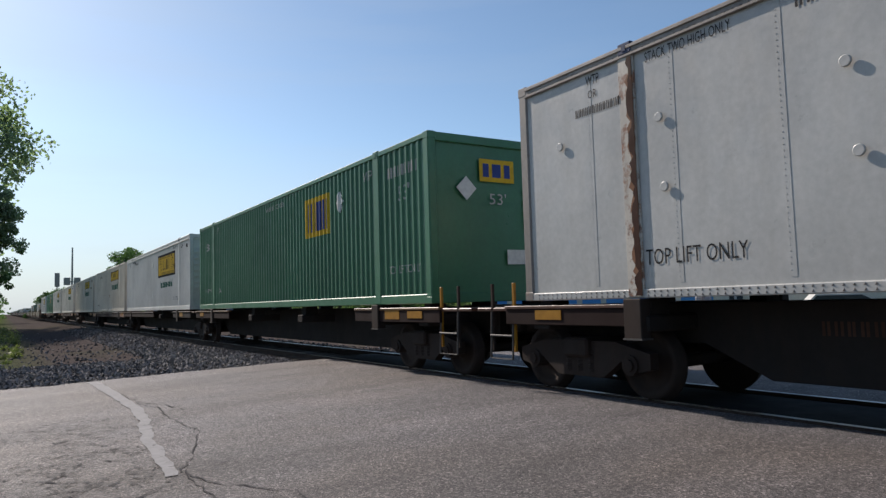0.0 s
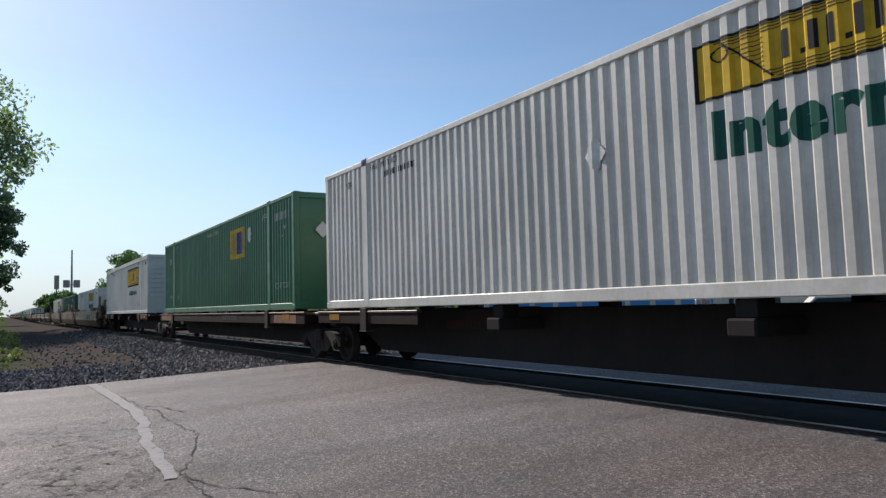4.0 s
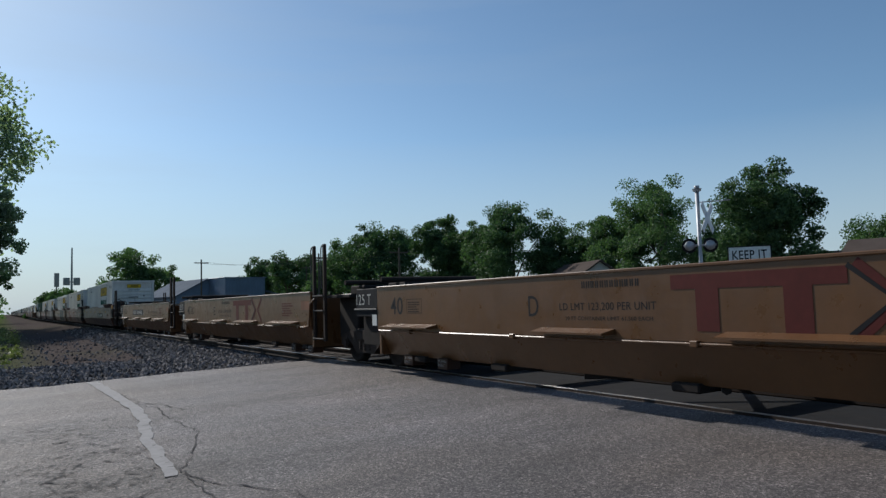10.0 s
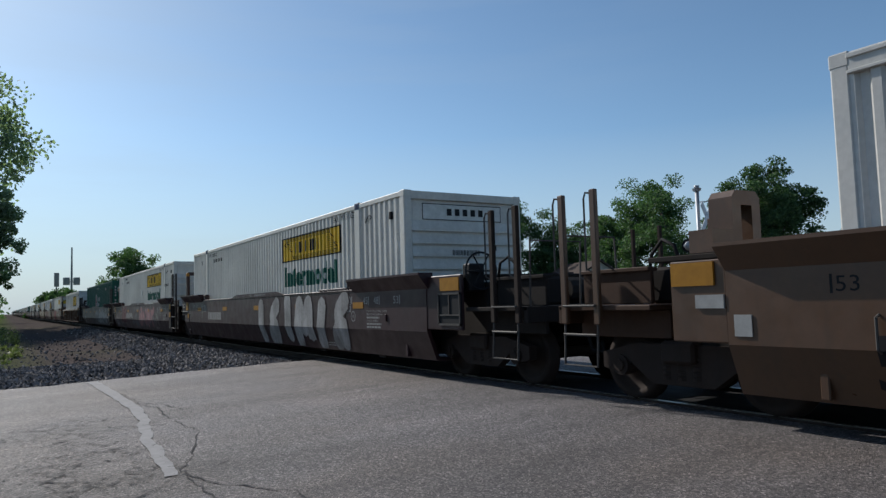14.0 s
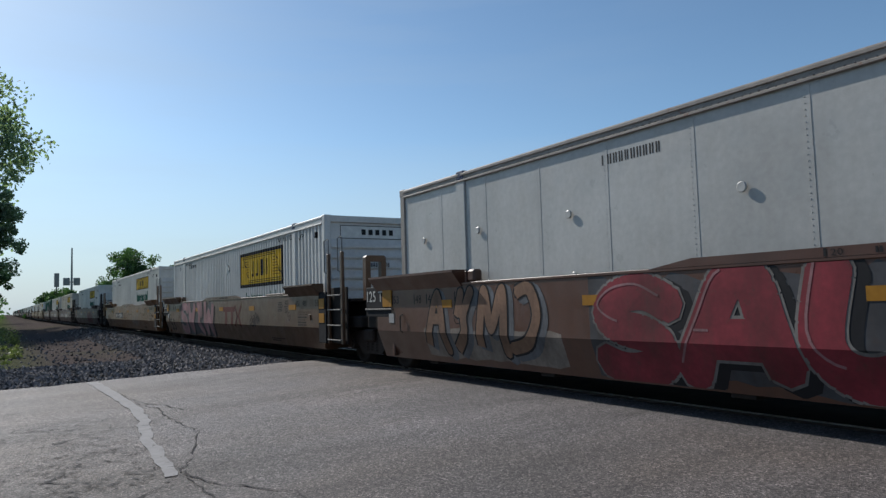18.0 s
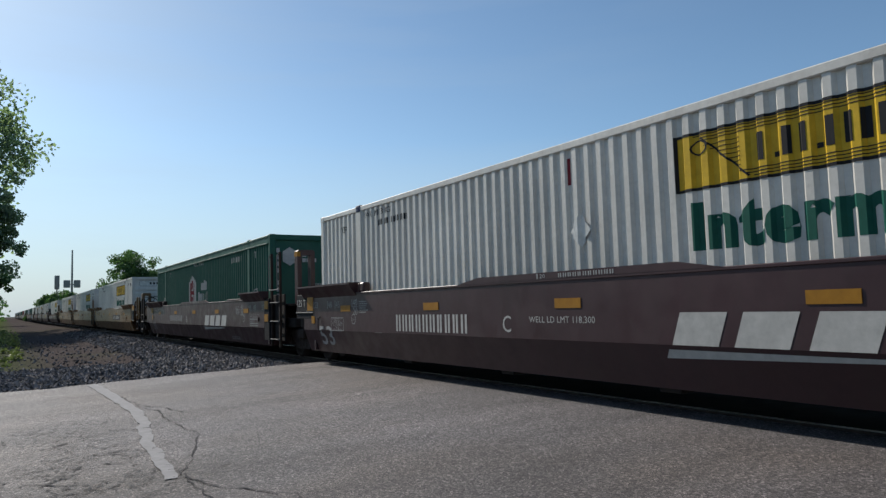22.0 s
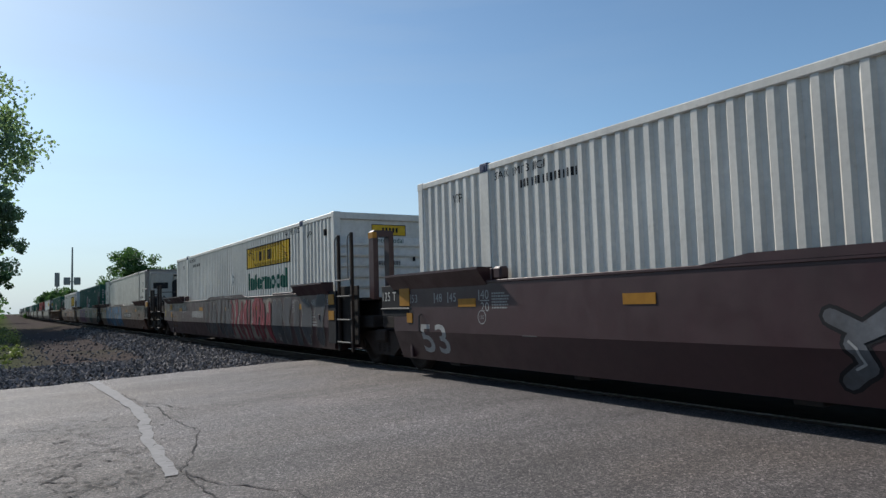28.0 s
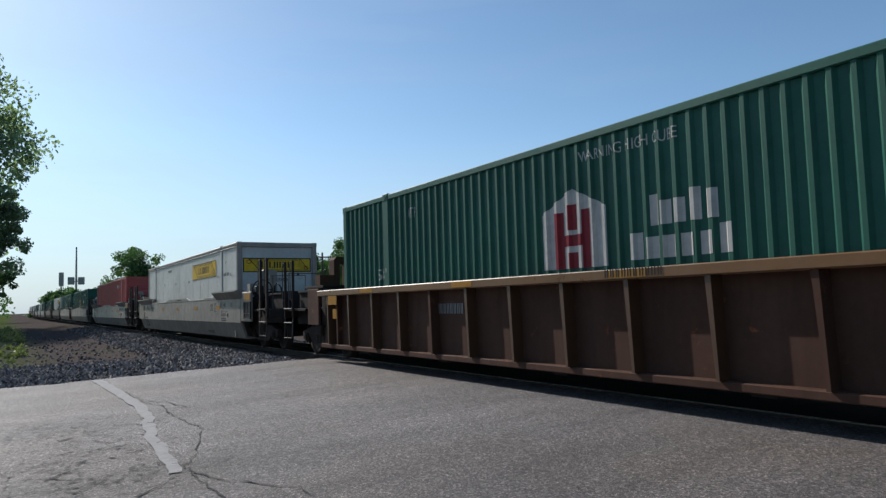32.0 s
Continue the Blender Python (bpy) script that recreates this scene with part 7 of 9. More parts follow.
bx, by = at_angle(12.6, 104)
gabled("metal_shed", "blue-grey metal building with a pale gabled roof", bx, by + 4.2, 10, 8.4, 12, 3.7, 5.9, SIDING, ROOFMETAL, ((1.2, 2.2, 0.9, 1.2),))
bx, by = at_angle(15.75, 100)
annex = thing("metal_shed", "tall blue-grey flat-roofed metal building", "building", at=pose(bx, by + 3, -0.55, 0, 0, 10))
part("wall", Geo().box(-2.9, 2.9, -4, 4, 0, 5.75, 0.03), SIDING, annex)
part("roof", Geo().box(-3.0, 3.0, -4.15, 4.15, 5.75, 5.88, 0.03), SIDING, annex)
for k in range(14):
    part("wall_rib", cached(("shedrib",), lambda: Geo().box(-0.03, 0.03, -4.03, -4.0, 0.1, 5.7).mesh("wall_rib", SIDING)), SIDING, annex).location = (-2.7 + k * 0.41, 0, 0)
part("roof_wing", Geo().prism_y([(2.92, 3.9), (6.2, 3.1), (6.2, 3.25), (2.92, 4.1)], -4.1, 4.1).box(5.9, 6.05, -4, 4, 0, 3.1), ROOFMETAL, annex, "low pale lean-to roof")
bx, by = at_angle(43.2, 66)
gabled("house", "small house with a grey gabled roof among trees", bx, by, -20, 5.5, 8, 3.2, 5.0, HOUSEWHITE, SHINGLE, ((-1.2, 1.2, 0.8, 1.1), (1.2, 1.2, 0.8, 1.1)))
bx, by = at_angle(57.0, 58)
gabled("house", "pale house with a low brown roof", bx, by, -60, 7, 9, 2.6, 4.0, HOUSEWHITE, SHINGLE, ((-2.0, 1.0, 0.9, 1.0), (0.4, 1.0, 0.9, 1.0)))
bx, by = at_angle(62.0, 60)
gabled("house", "pale house with a steep brown gable roof", bx, by, 30, 7, 8, 2.6, 4.7, HOUSEWHITE, SHINGLE, ((-1.8, 1.0, 0.9, 1.2), (1.6, 1.0, 0.9, 1.2)))
bx, by = at_angle(67.5, 52)
gabled("house", "grey house with a brown gabled roof", bx, by, 15, 8, 9, 3.2, 5.0, HOUSEWHITE, SHINGLE, ((-1.8, 1.0, 0.9, 1.2),))

# storage units with blue doors
store = thing("storage_building", "low white storage building with blue roller doors", "building", at=pose(*at_angle(48.6, 62), -0.55, 0, 0, -46))
part("wall", Geo().box(-14, 14, -2.5, 2.5, 0, 2.35, 0.03), HOUSEWHITE, store)
part("roof", Geo().box(-14.3, 14.3, -2.8, 2.8, 2.35, 2.55, 0.03), ROOFMETAL, store)
for i in range(14):
    x = -12.8 + i * 1.95
    dr = part("roller_door", Geo().box(x - 0.75, x + 0.75, -2.56, -2.46, 0.05, 2.0, 0.02), BLUEDOOR, store)
    part("door_slats", Geo().box(x - 0.72, x + 0.72, -2.575, -2.55, 0.5, 0.54).box(x - 0.72, x + 0.72, -2.575, -2.55, 1.0, 1.04).box(x - 0.72, x + 0.72, -2.575, -2.55, 1.5, 1.54), BLUEDOOR, dr)

# roadside sign
sx_, sy_ = at_angle(55.75, 34)
sign = thing("roadside_sign", "white roadside sign with black and blue letters on a post", "sign", at=pose(sx_, sy_, -0.3, 0, 0, -54))
part("board", Geo().box(-0.86, 0.86, -0.06, 0.06, 2.35, 3.55, 0.015), SIGNWHITE, sign)
fr = Geo().box(-0.9, 0.9, -0.08, 0.08, 3.55, 3.59).box(-0.9, 0.9, -0.08, 0.08, 2.31, 2.35).box(-0.9, -0.86, -0.08, 0.08, 2.31, 3.59).box(0.86, 0.9, -0.08, 0.08, 2.31, 3.59)
part("board_frame", fr, INK, sign)
for text, z, h, w, m in (("KEEP IT", 3.0, 0.40, 1.42, INK), ("STORAGE", 2.48, 0.36, 1.42, BLUEDOOR)):
    flat = fitted(text, w, h, 0.01)
    part("lettering", Geo().add([(x - w / 2, -0.066, z + y) for x, y in flat[0]], flat[1]), m, sign)
for x in (-0.7, 0.7):
    part("post", Geo().box(x - 0.05, x + 0.05, -0.05, 0.05, 0, 2.3), ALU, sign)

# crossing signal
mx_, my_ = at_angle(52.3, 24.2)
mast = thing("crossing_signal", "silver level-crossing signal mast with crossed boards and lamps", "crossing signal", at=pose(mx_, my_, -0.35, 0, 0, -52))
part("pole", Geo().tube([(0, 0, 0), (0, 0, 5.0)], 0.065, 12).tube([(0, 0, 5.0), (0, 0, 5.1)], 0.085, 10), ALU, mast, "", True)
part("base", Geo().box(-0.3, 0.3, -0.3, 0.3, 0, 0.5, 0.04), ALU, mast)
for s in (-1, 1):
    ob = part("cross_board", Geo().box(-0.62, 0.62, -0.012, 0.012, -0.11, 0.11, 0.004), SIGNWHITE, mast, "white board of the crossed sign")
    ob.matrix_local = pose(0.28, 0.10 + 0.03 * s, 4.05, 0, 45 * s, 68)
    lamp = part("lamp_hood", Geo().lathe_x([(-0.02, 0.0), (-0.02, 0.24), (0.0, 0.24), (0.0, 0.0)], 0, 0, 20), INK, mast, "black round lamp backplate")
    lamp.matrix_local = pose(0.32 * s, 0.12, 3.15, 0, 0, 90)
    part("lamp", Geo().lathe_x([(-0.24, 0.0), (-0.24, 0.14), (-0.02, 0.16), (-0.02, 0.0)], 0, 0, 16), ALU, lamp, "silver lamp housing", True)
part("cross_arm", Geo().tube([(-0.5, 0.05, 3.15), (0.5, 0.05, 3.15)], 0.035, 8).tube([(0, 0, 4.55), (1.0, 0.12, 4.58)], 0.018, 6), ALU, mast)
part("bell", Geo().lathe_x([(0, 0.0), (0.02, 0.12), (0.1, 0.15), (0.1, 0.0)], 0, 0, 12), ALU, mast).matrix_local = pose(0, 0, 4.9, 0, -90, 0)
part("gate_mechanism", Geo().box(-0.25, 0.25, 0.1, 0.5, 0.9, 1.5, 0.04), ALU, mast)
part("gate_arm", Geo().box(-0.05, 0.05, 0.3, 8.5, 1.12, 1.2, 0.01), SIGNWHITE, mast, "lowered white crossing gate arm")
for i in range(6):
    part("gate_stripe", Geo().box(-0.056, 0.056, 1.2 + i * 1.25, 1.75 + i * 1.25, 1.115, 1.205), REDINK, mast, "red stripe")

# masts, wires and sheds in the distance
ax, ay = at_angle(4.1, 420)
tower = thing("radio_mast", "slim grey radio mast above distant trees", "mast", at=pose(ax, ay, -1))
part("pole", Geo().tube([(0, 0, 0), (0, 0, 36.5)], 0.7, 8, 0.35), GREYINK, tower)
for s in (-1, 1):
    part("antenna", Geo().box(2.4 * s - 1.6, 2.4 * s + 1.6, -0.5, 0.5, 16.5, 20.5, 0.2), GREYINK, tower)
    part("arm", Geo().box(*sorted((0, 2.4 * s)), -0.2, 0.2, 18, 18.5), GREYINK, tower)
ax, ay = at_angle(3.15, 430)
tower = thing("light_mast", "grey lattice light mast above distant trees", "mast", at=pose(ax, ay, -1))
part("pole", Geo().tube([(0, 0, 0), (0, 0, 22)], 0.35, 6), GREYINK, tower)
part("lamp_rack", Geo().box(-1.2, 1.2, -0.4, 0.4, 16, 23.5, 0.2), GREYINK, tower)
dark = thing("trackside_hut", "small dark hut beside the far track", "hut", at=pose(-7.2, 118, -0.6))
part("wall", Geo().box(-2, 3.9, -2, 2, 0, 2.7, 0.03), BLACKCAR, dark)
part("roof", Geo().box(-2.2, 4.1, -2.2, 2.2, 2.7, 2.9, 0.03), ROOFMETAL, dark)
poles = []
for az, dist, h in ((13.0, 95, 8.0), (22.0, 70, 6.8), (28.5, 62, 6.6), (21.0, 130, 9)):
    ax, ay = at_angle(az, dist)
    pl = thing("utility_pole", "weathered wooden utility pole with a crossarm", "utility pole", "utility poles", at=pose(ax, ay, -0.5))
    part("pole", Geo().tube([(0, 0, 0), (0, 0, h)], 0.12, 8, 0.09), BARK, pl)
    part("crossarm", Geo().box(-0.9, 0.9, -0.06, 0.06, h - 0.5, h - 0.38), BARK, pl)
    poles.append((ax, ay, h - 0.9))
for (xa, ya, za), (xb, yb, zb) in zip(poles, poles[1:3]):
    for o in (-0.8, 0.8):
        pts = [(xa + (xb - xa) * k / 8 + o, ya + (yb - ya) * k / 8, za + (zb - za) * k / 8 - 0.5 * (1 - (k / 4 - 1) ** 2)) for k in range(9)]
        tagged(new("overhead_wire", Geo().tube(pts, 0.018, 4).mesh("overhead_wire", INK)), "thin black overhead wire between poles", "wire", "overhead wires")
vx, vy = at_angle(61.0, 40)
van = thing("parked_car", "white parked car with a lit red tail lamp", "car", at=pose(vx, vy, -0.42, 0, 0, 40))
part("body", Geo().prism_x([(-2.2, 0.35), (2.2, 0.35), (2.25, 0.8), (1.4, 0.95), (0.9, 1.45), (-1.2, 1.45), (-2.1, 0.98)], -0.85, 0.85), HOUSEWHITE, van)
part("glazing", Geo().prism_x([(1.25, 0.97), (0.85, 1.38), (-1.1, 1.38), (-1.8, 0.99)], -0.86, 0.86), GLASSDARK, van)
for yy in (-1.35, 1.35):
    for xx in (-0.8, 0.8):
        part("wheel", Geo().lathe_x([(xx - 0.1, 0), (xx - 0.1, 0.32), (xx + 0.1, 0.32), (xx + 0.1, 0)], yy, 0.33, 16), RUBBER, van)
TAIL = plain("lit_tail_lamp", (0.9, 0.02, 0.03), 0.3, 0, 4.0)
for xx in (-0.65, 0.65):
    part("tail_lamp", Geo().box(xx - 0.14, xx + 0.14, -2.24, -2.1, 0.72, 0.9, 0.02), TAIL, van)


# ---- the train ----
MOVERS = []
WELL_Z, SPINE_Z = 0.318, 1.193
PANELLED = "white corrugated container with a yellow and green company panel"
FRAMED = "white corrugated container with a black-framed yellow panel"


def load(style, mat, label, u, z, seed):
    """A container whose trailing end passes the camera's origin line after u metres of travel."""
    MOVERS.append((container(style, label, seed=seed, colour=mat), u - HL, z))


spines = [("C0", 7.31, "smooth", PLATE, "old white riveted container with a rusted post", 100), ("C1", 25.91, "orange", GREEN, "green corrugated container with an orange company panel", 3),
          ("C2", 43.7, "framed", BRIGHT, FRAMED, 4), ("C3", 60.94, "plain", CREAM, "cream corrugated container with rust spots", 5), ("C4", 78.39, "panelled", CREAM, PANELLED, 6),
          ("C5", 97.6, "panelled", WHITE, PANELLED, 7), ("C6", 116.9, "panelled", WHITE, PANELLED, 8), ("C7", 135.06, "orange", GREEN, "green corrugated container with an orange company panel", 9), ("C8", 155.7, "framed", BRIGHT, FRAMED, 10)]
prev = None
for i, (nm, u, style, mat, lab, seed) in enumerate(spines):
    load(style, mat, lab, u, SPINE_Z, seed)
    gap = 1.6 if prev is None else u - prev - CL
    sp = spine_unit("end" if i in (1,) else "joint", "end" if i in (0, 8) else "joint", "dark spine car with worn tan edges carrying a container", 40 + i, i in (3, 5, 7), gap, {0: 2.0, 2: 8.8}.get(i, 4.0), "TWIN 28'-ALL PURPOSE SPINE CAR" if i == 7 else "ALL PURPOSE SPINE CAR")
    MOVERS.append((sp, u - HL, 0))
    prev = u

TANL, BROWNL, MARL = "tan well car of a train with black load marks", "red-brown well car covered in graffiti", "dark maroon well car with white load marks"
wells = [
    # name, trailing end, car colour, leading end, trailing end, container style, its paint, its label
    ("W1", 177.59, PALE_TAN, "end", "joint", "panelled", WHITE, PANELLED), ("W2", 197.31, PALE_TAN, "joint", "joint", "orange", DGREEN, "dark green corrugated container with an orange company panel"), ("W3", 217.09, PALE_TAN, "joint", "end", "panelled", WHITE, PANELLED),
    ("W4", 323.77, BROWN, "end", "joint", "panelled", WHITE, PANELLED), ("W5", 343.41, BROWN, "joint", "joint", "panelled", WHITE, PANELLED), ("W6", 362.96, BRONZE, "joint", "end", "deep", BRIGHT, FRAMED),
    ("W7", 386.64, DARKMAROON, "end", "joint", "panelled", WHITE, PANELLED), ("W8", 406.5, DARKMAROON, "joint", "joint", "panelled", WHITE, PANELLED), ("W9", 426.23, DARKMAROON, "joint", "end", "gabled", DGREEN, "dark green corrugated container with a white house mark"),
    ("W10", 450.15, None, "end", "end", "framed", BRIGHT, FRAMED),
    ("W11", 473.83, BROWN, "end", "joint", "smooth", PLATE, "smooth white riveted container with a yellow panel"), ("W12", 493.46, BRONZE, "joint", "joint", "framed", BRIGHT, FRAMED), ("W13", 513.02, TAN, "joint", "end", "panelled", WHITE, PANELLED),
    ("W14", 537.06, DARKMAROON, "end", "end", "panelled", WHITE, PANELLED),
    ("W15", 561.22, MAROON, "end", "joint", "panelled", CREAM, PANELLED), ("W16", 581.01, MAROON, "joint", "joint", "panelled", WHITE, PANELLED), ("W17", 600.7, MAROON, "joint", "end", "gabled_deep", DGREEN, "dark green corrugated container with a white house mark"),
    ("W18", 624.49, OCHRE, "end", "joint", "panelled", WHITE, PANELLED), ("W19", 644.01, OCHRE, "joint", "joint", "panelled", WHITE, PANELLED), ("W20", 663.86, OCHRE, "joint", "end", "deep", BRIGHT, FRAMED),
    ("W21", 687.98, DARKMAROON, "end", "end", "panelled", WHITE, PANELLED),
    ("W22", 711.62, MAROON, "end", "joint", "panelled", WHITE, "white corrugated container with a pale outlined company panel"), ("W23", 731.4, MAROON, "joint", "joint", "panelled", WHITE, PANELLED), ("W24", 751.15, MAROON, "joint", "end", "panelled", WHITE, PANELLED),
    ("W25", 775.05, BROWN, "end", "joint", "reefer", REEFER, "cream refrigerated container with a black cooling unit"), ("W26", 794.84, BROWN, "joint", "joint", "gabled", DGREEN, "dark green corrugated container with a white house mark"), ("W27", 814.55, BROWN, "joint", "end", "framed", BRIGHT, FRAMED),
    ("W28", 838.19, None, "end", "end", "gabled", DGREEN, "dark green corrugated container with a white house mark"),
    ("W29", 862.41, GREYCAR, "end", "end", "smooth", PLATE, "smooth white riveted container with a yellow panel"), ("W30", 886.59, GREYCAR, "end", "end", "red", RED, "plain red corrugated steel container"),
    ("W31", 910.79, GREYCAR, "end", "joint", "orange", DGREEN, "dark green corrugated container with an orange company panel"), ("W32", 930.49, GREYCAR, "joint", "joint", "gabled", DGREEN, "dark green corrugated container with a white house mark"), ("W33", 950.19, DARKMAROON, "joint", "end", "panelled", WHITE, PANELLED),
    ("W34", 974.19, MAROON, "end", "end", "orange", DGREEN, "dark green corrugated container with an orange company panel"), ("W35", 998.19, GREYCAR, "end", "joint", "gabled", DGREEN, "dark green corrugated container with a white house mark"),
    ("W36", 1017.89, GREYCAR, "joint", "joint", "panelled", WHITE, PANELLED), ("W37", 1037.59, GREYCAR, "joint", "end", "gabled", DGREEN, "dark green corrugated container with a white house mark"), ("W38", 1061.59, MAROON, "end", "end", "panelled", WHITE, PANELLED),
    ("W39", 1085.59, BROWN, "end", "joint", "panelled", WHITE, PANELLED), ("W40", 1105.19, BROWN, "joint", "end", "panelled", WHITE, PANELLED)]
CARLABEL = {"tan_car_paint": TANL, "pale_tan_car_paint": TANL, "dull_brown_car_paint": "dull brown well car with large graffiti", "ochre_car_paint": "bright ochre well car with black load marks", "red_brown_car_paint": BROWNL, "maroon_car_paint": MARL, "dark_maroon_car_paint": MARL, "grey_faded_car_paint": "faded grey-brown well car"}
CARS = {}
for i, (nm, u, mat, fr_, re_, style, cm, lab) in enumerate(wells):
    load(style, cm, lab, u, WELL_Z, i + 11)
    if mat is None:
        car = ribbed_unit(RIBBED_RUST, "brown ribbed well car with an ochre top edge", i)
    else:
        car = well_unit(mat, fr_, re_, CARLABEL[mat.name], i, top=1.34 if nm == "W21" else 1.47)
        if u < 900:
            light = mat in (MAROON, DARKMAROON)
            tone = SPRAY_DULL
            standard_marks(Painter(car, i, dz=-0.2 if nm == "W21" else 0.0), tone if light else INK, (SILLMARK if nm == "W21" else GREYINK) if light else INK, fr_, re_, None if fr_ == "end" and re_ == "joint" and nm != "W18" else ((SILLMARK if nm == "W21" else OCHRESTENCIL if nm == "W24" else SPRAY_DULL) if light else INK), 16.1 if nm in ("W24", "W17") else 15.88, nm != "W15", {"W24": 0.50, "W16": 0.43, "W17": 0.45}.get(nm, 0.40), {"W16": 0.69, "W17": 0.62}.get(nm, 0.8))
    CARS[nm] = car
    MOVERS.append((car, u - HL, 0))
for nm, u, letter in (("E1", 237.07, "B"), ("E2", 252.76, "C"), ("E3", 268.76, "D"), ("E4", 284.87, "E"), ("E5", 301.01, "A")):
    car = empty_unit(TAN, "end" if letter == "B" else "joint", "end" if letter == "A" else "joint", "empty tan well car with side steps and black marks", letter, ord(letter), -1)
    MOVERS.append((car, u - 6.62, 0))

P = {nm: Painter(car, 500 + int(nm[1:])) for nm, car in CARS.items()}
def spray(name, rgb):
    """Sprayed paint over old steel: cloudy in the mist of the can, worn through in spots and run down by rain."""
    m, nt, bs = nodes_of(name)
    c = mixc(nt, rgb, ramp(nt, noise_node(nt, 1.5, 4, 0.55), [(0.32, g(0.55)), (0.68, g(1.3))]), 1.0, "MULTIPLY")
    c = mixc(nt, c, ramp(nt, noise_node(nt, 16, 5), [(0.25, g(0.8)), (0.75, g(1.15))]), 1.0, "MULTIPLY")
    c = mixc(nt, c, (0.045, 0.030, 0.022), ramp(nt, noise_node(nt, 2.6, 6, 0.65, (1.6, 1.6, 0.2)), [(0.46, g(0)), (0.8, g(0.6))]))
    c = mixc(nt, c, (0.05, 0.03, 0.022), ramp(nt, noise_node(nt, 7.5, 8, 0.72), [(0.58, g(0)), (0.70, g(0.5))]))
    nt.links.new(c, bs.inputs["Base Color"])
    bs.inputs["Roughness"].default_value, bs.inputs["Specular IOR Level"].default_value = 0.6, 0.3
    return m


SPRAY_WHITE = spray("white_spray", (0.29, 0.285, 0.275))
SPRAY_CREAM = spray("cream_spray", (0.20, 0.165, 0.135))
SPRAY_PALE = spray("pale_grey_spray", (0.175, 0.162, 0.148))
SPRAY_TEAL = spray("teal_spray", (0.028, 0.062, 0.066))
SPRAY_RED = spray("red_spray", (0.19, 0.02, 0.03))
SPRAY_DIMRED = paint("worn_red_spray", (0.115, 0.024, 0.026), 0.8, 0.6, (0.035, 0.02, 0.02), spec=0.3)
SPRAY_PINK = spray("pink_spray", (0.26, 0.13, 0.135))
SPRAY_BLUE = spray("blue_spray", (0.042, 0.115, 0.20))
SPRAY_VIOLET = spray("violet_spray", (0.15, 0.05, 0.12))
SPRAY_PEACH = spray("peach_spray", (0.19, 0.105, 0.062))
SPRAY_OLIVE = spray("olive_spray", (0.12, 0.13, 0.07))
SPRAY_YELLOW = spray("yellow_spray", (0.28, 0.22, 0.05))
SPRAY_GREY = spray("grey_spray", (0.11, 0.115, 0.125))
SPRAY_ASH = spray("dark_ash_spray", (0.055, 0.056, 0.062))
SPRAY_DEEP = spray("deep_blue_spray", (0.018, 0.04, 0.06))
SPRAY_SKY = spray("pale_blue_spray", (0.11, 0.23, 0.33))
# tan cars at the head of the wells
P["W1"].plate(6.35, 0.82, 3.2, 0.32)
P["W1"].word("B", 6.9, 0.86, 0.2, 0.26, INK)
P["W2"].word("C", 9.49, 0.86, 0.16, 0.24, INK)
bar_mark(P["W2"], 7.68, 0.70, 1.85, 0.56)
P["W3"].plate(12.98, 0.82, 3.22, 0.34)
P["W3"].word("A", 9.3, 0.86, 0.22, 0.26, INK)
P["W3"].mark("notice", ring_rect(0, 0.26, 0, 0.26, 0.012), 8.71, 0.86, INK)
P["W3"].word("LD LMT 117,200 PER UNIT", 8.15, 0.98, 1.5, 0.11, INK)
P["W3"].word("20 FT CONTAINER LIMIT", 8.15, 0.84, 1.2, 0.07, INK)
# red-brown set with white tags
P["W4"].plate(6.34, 0.80, 3.2, 0.31)
P["W4"].word("A", 7.01, 0.85, 0.2, 0.24, INK)
P["W4"].scrawl(12.23, 0.58, 1.13, 0.62, 3, SPRAY_PALE, 0.028)
P["W4"].scrawl(10.59, 0.58, 1.47, 0.62, 4, SPRAY_PALE, 0.028)
head = [(0.58 + 0.58 * math.cos(a), 0.57 + 0.57 * math.sin(a)) for a in np.linspace(0.0, 6.1, 24)]
P["W5"].mark("graffiti", polygon(head), 13.47, 0.31, SPRAY_CREAM, 0.002, "pale sprayed round head")
tail_top = [(12.35, 1.44), (12.1, 1.18), (11.85, 0.94), (11.5, 0.86), (11.1, 0.93), (10.8, 0.88), (10.5, 0.73), (10.12, 0.62)]
tail_low = [(12.35, 0.34), (12.05, 0.36), (11.75, 0.31), (11.4, 0.34), (11.1, 0.31), (10.8, 0.36), (10.5, 0.31), (10.15, 0.33)]


def wave(k, n=29):
    """A line along the tail at the share k of its height."""
    t_ = np.linspace(0, 7, n)
    xs_ = [np.interp(v, range(8), [a[0] * (1 - k) + b[0] * k for a, b in zip(tail_top, tail_low)]) for v in t_]
    zs_ = [np.interp(v, range(8), [a[1] * (1 - k) + b[1] * k for a, b in zip(tail_top, tail_low)]) for v in t_]
    zs_ = [sum(zs_[max(0, i - 2):i + 3]) / len(zs_[max(0, i - 2):i + 3]) for i in range(n)]
    return [(13.47 - float(x), float(z) - 0.31) for x, z in zip(xs_, zs_)]


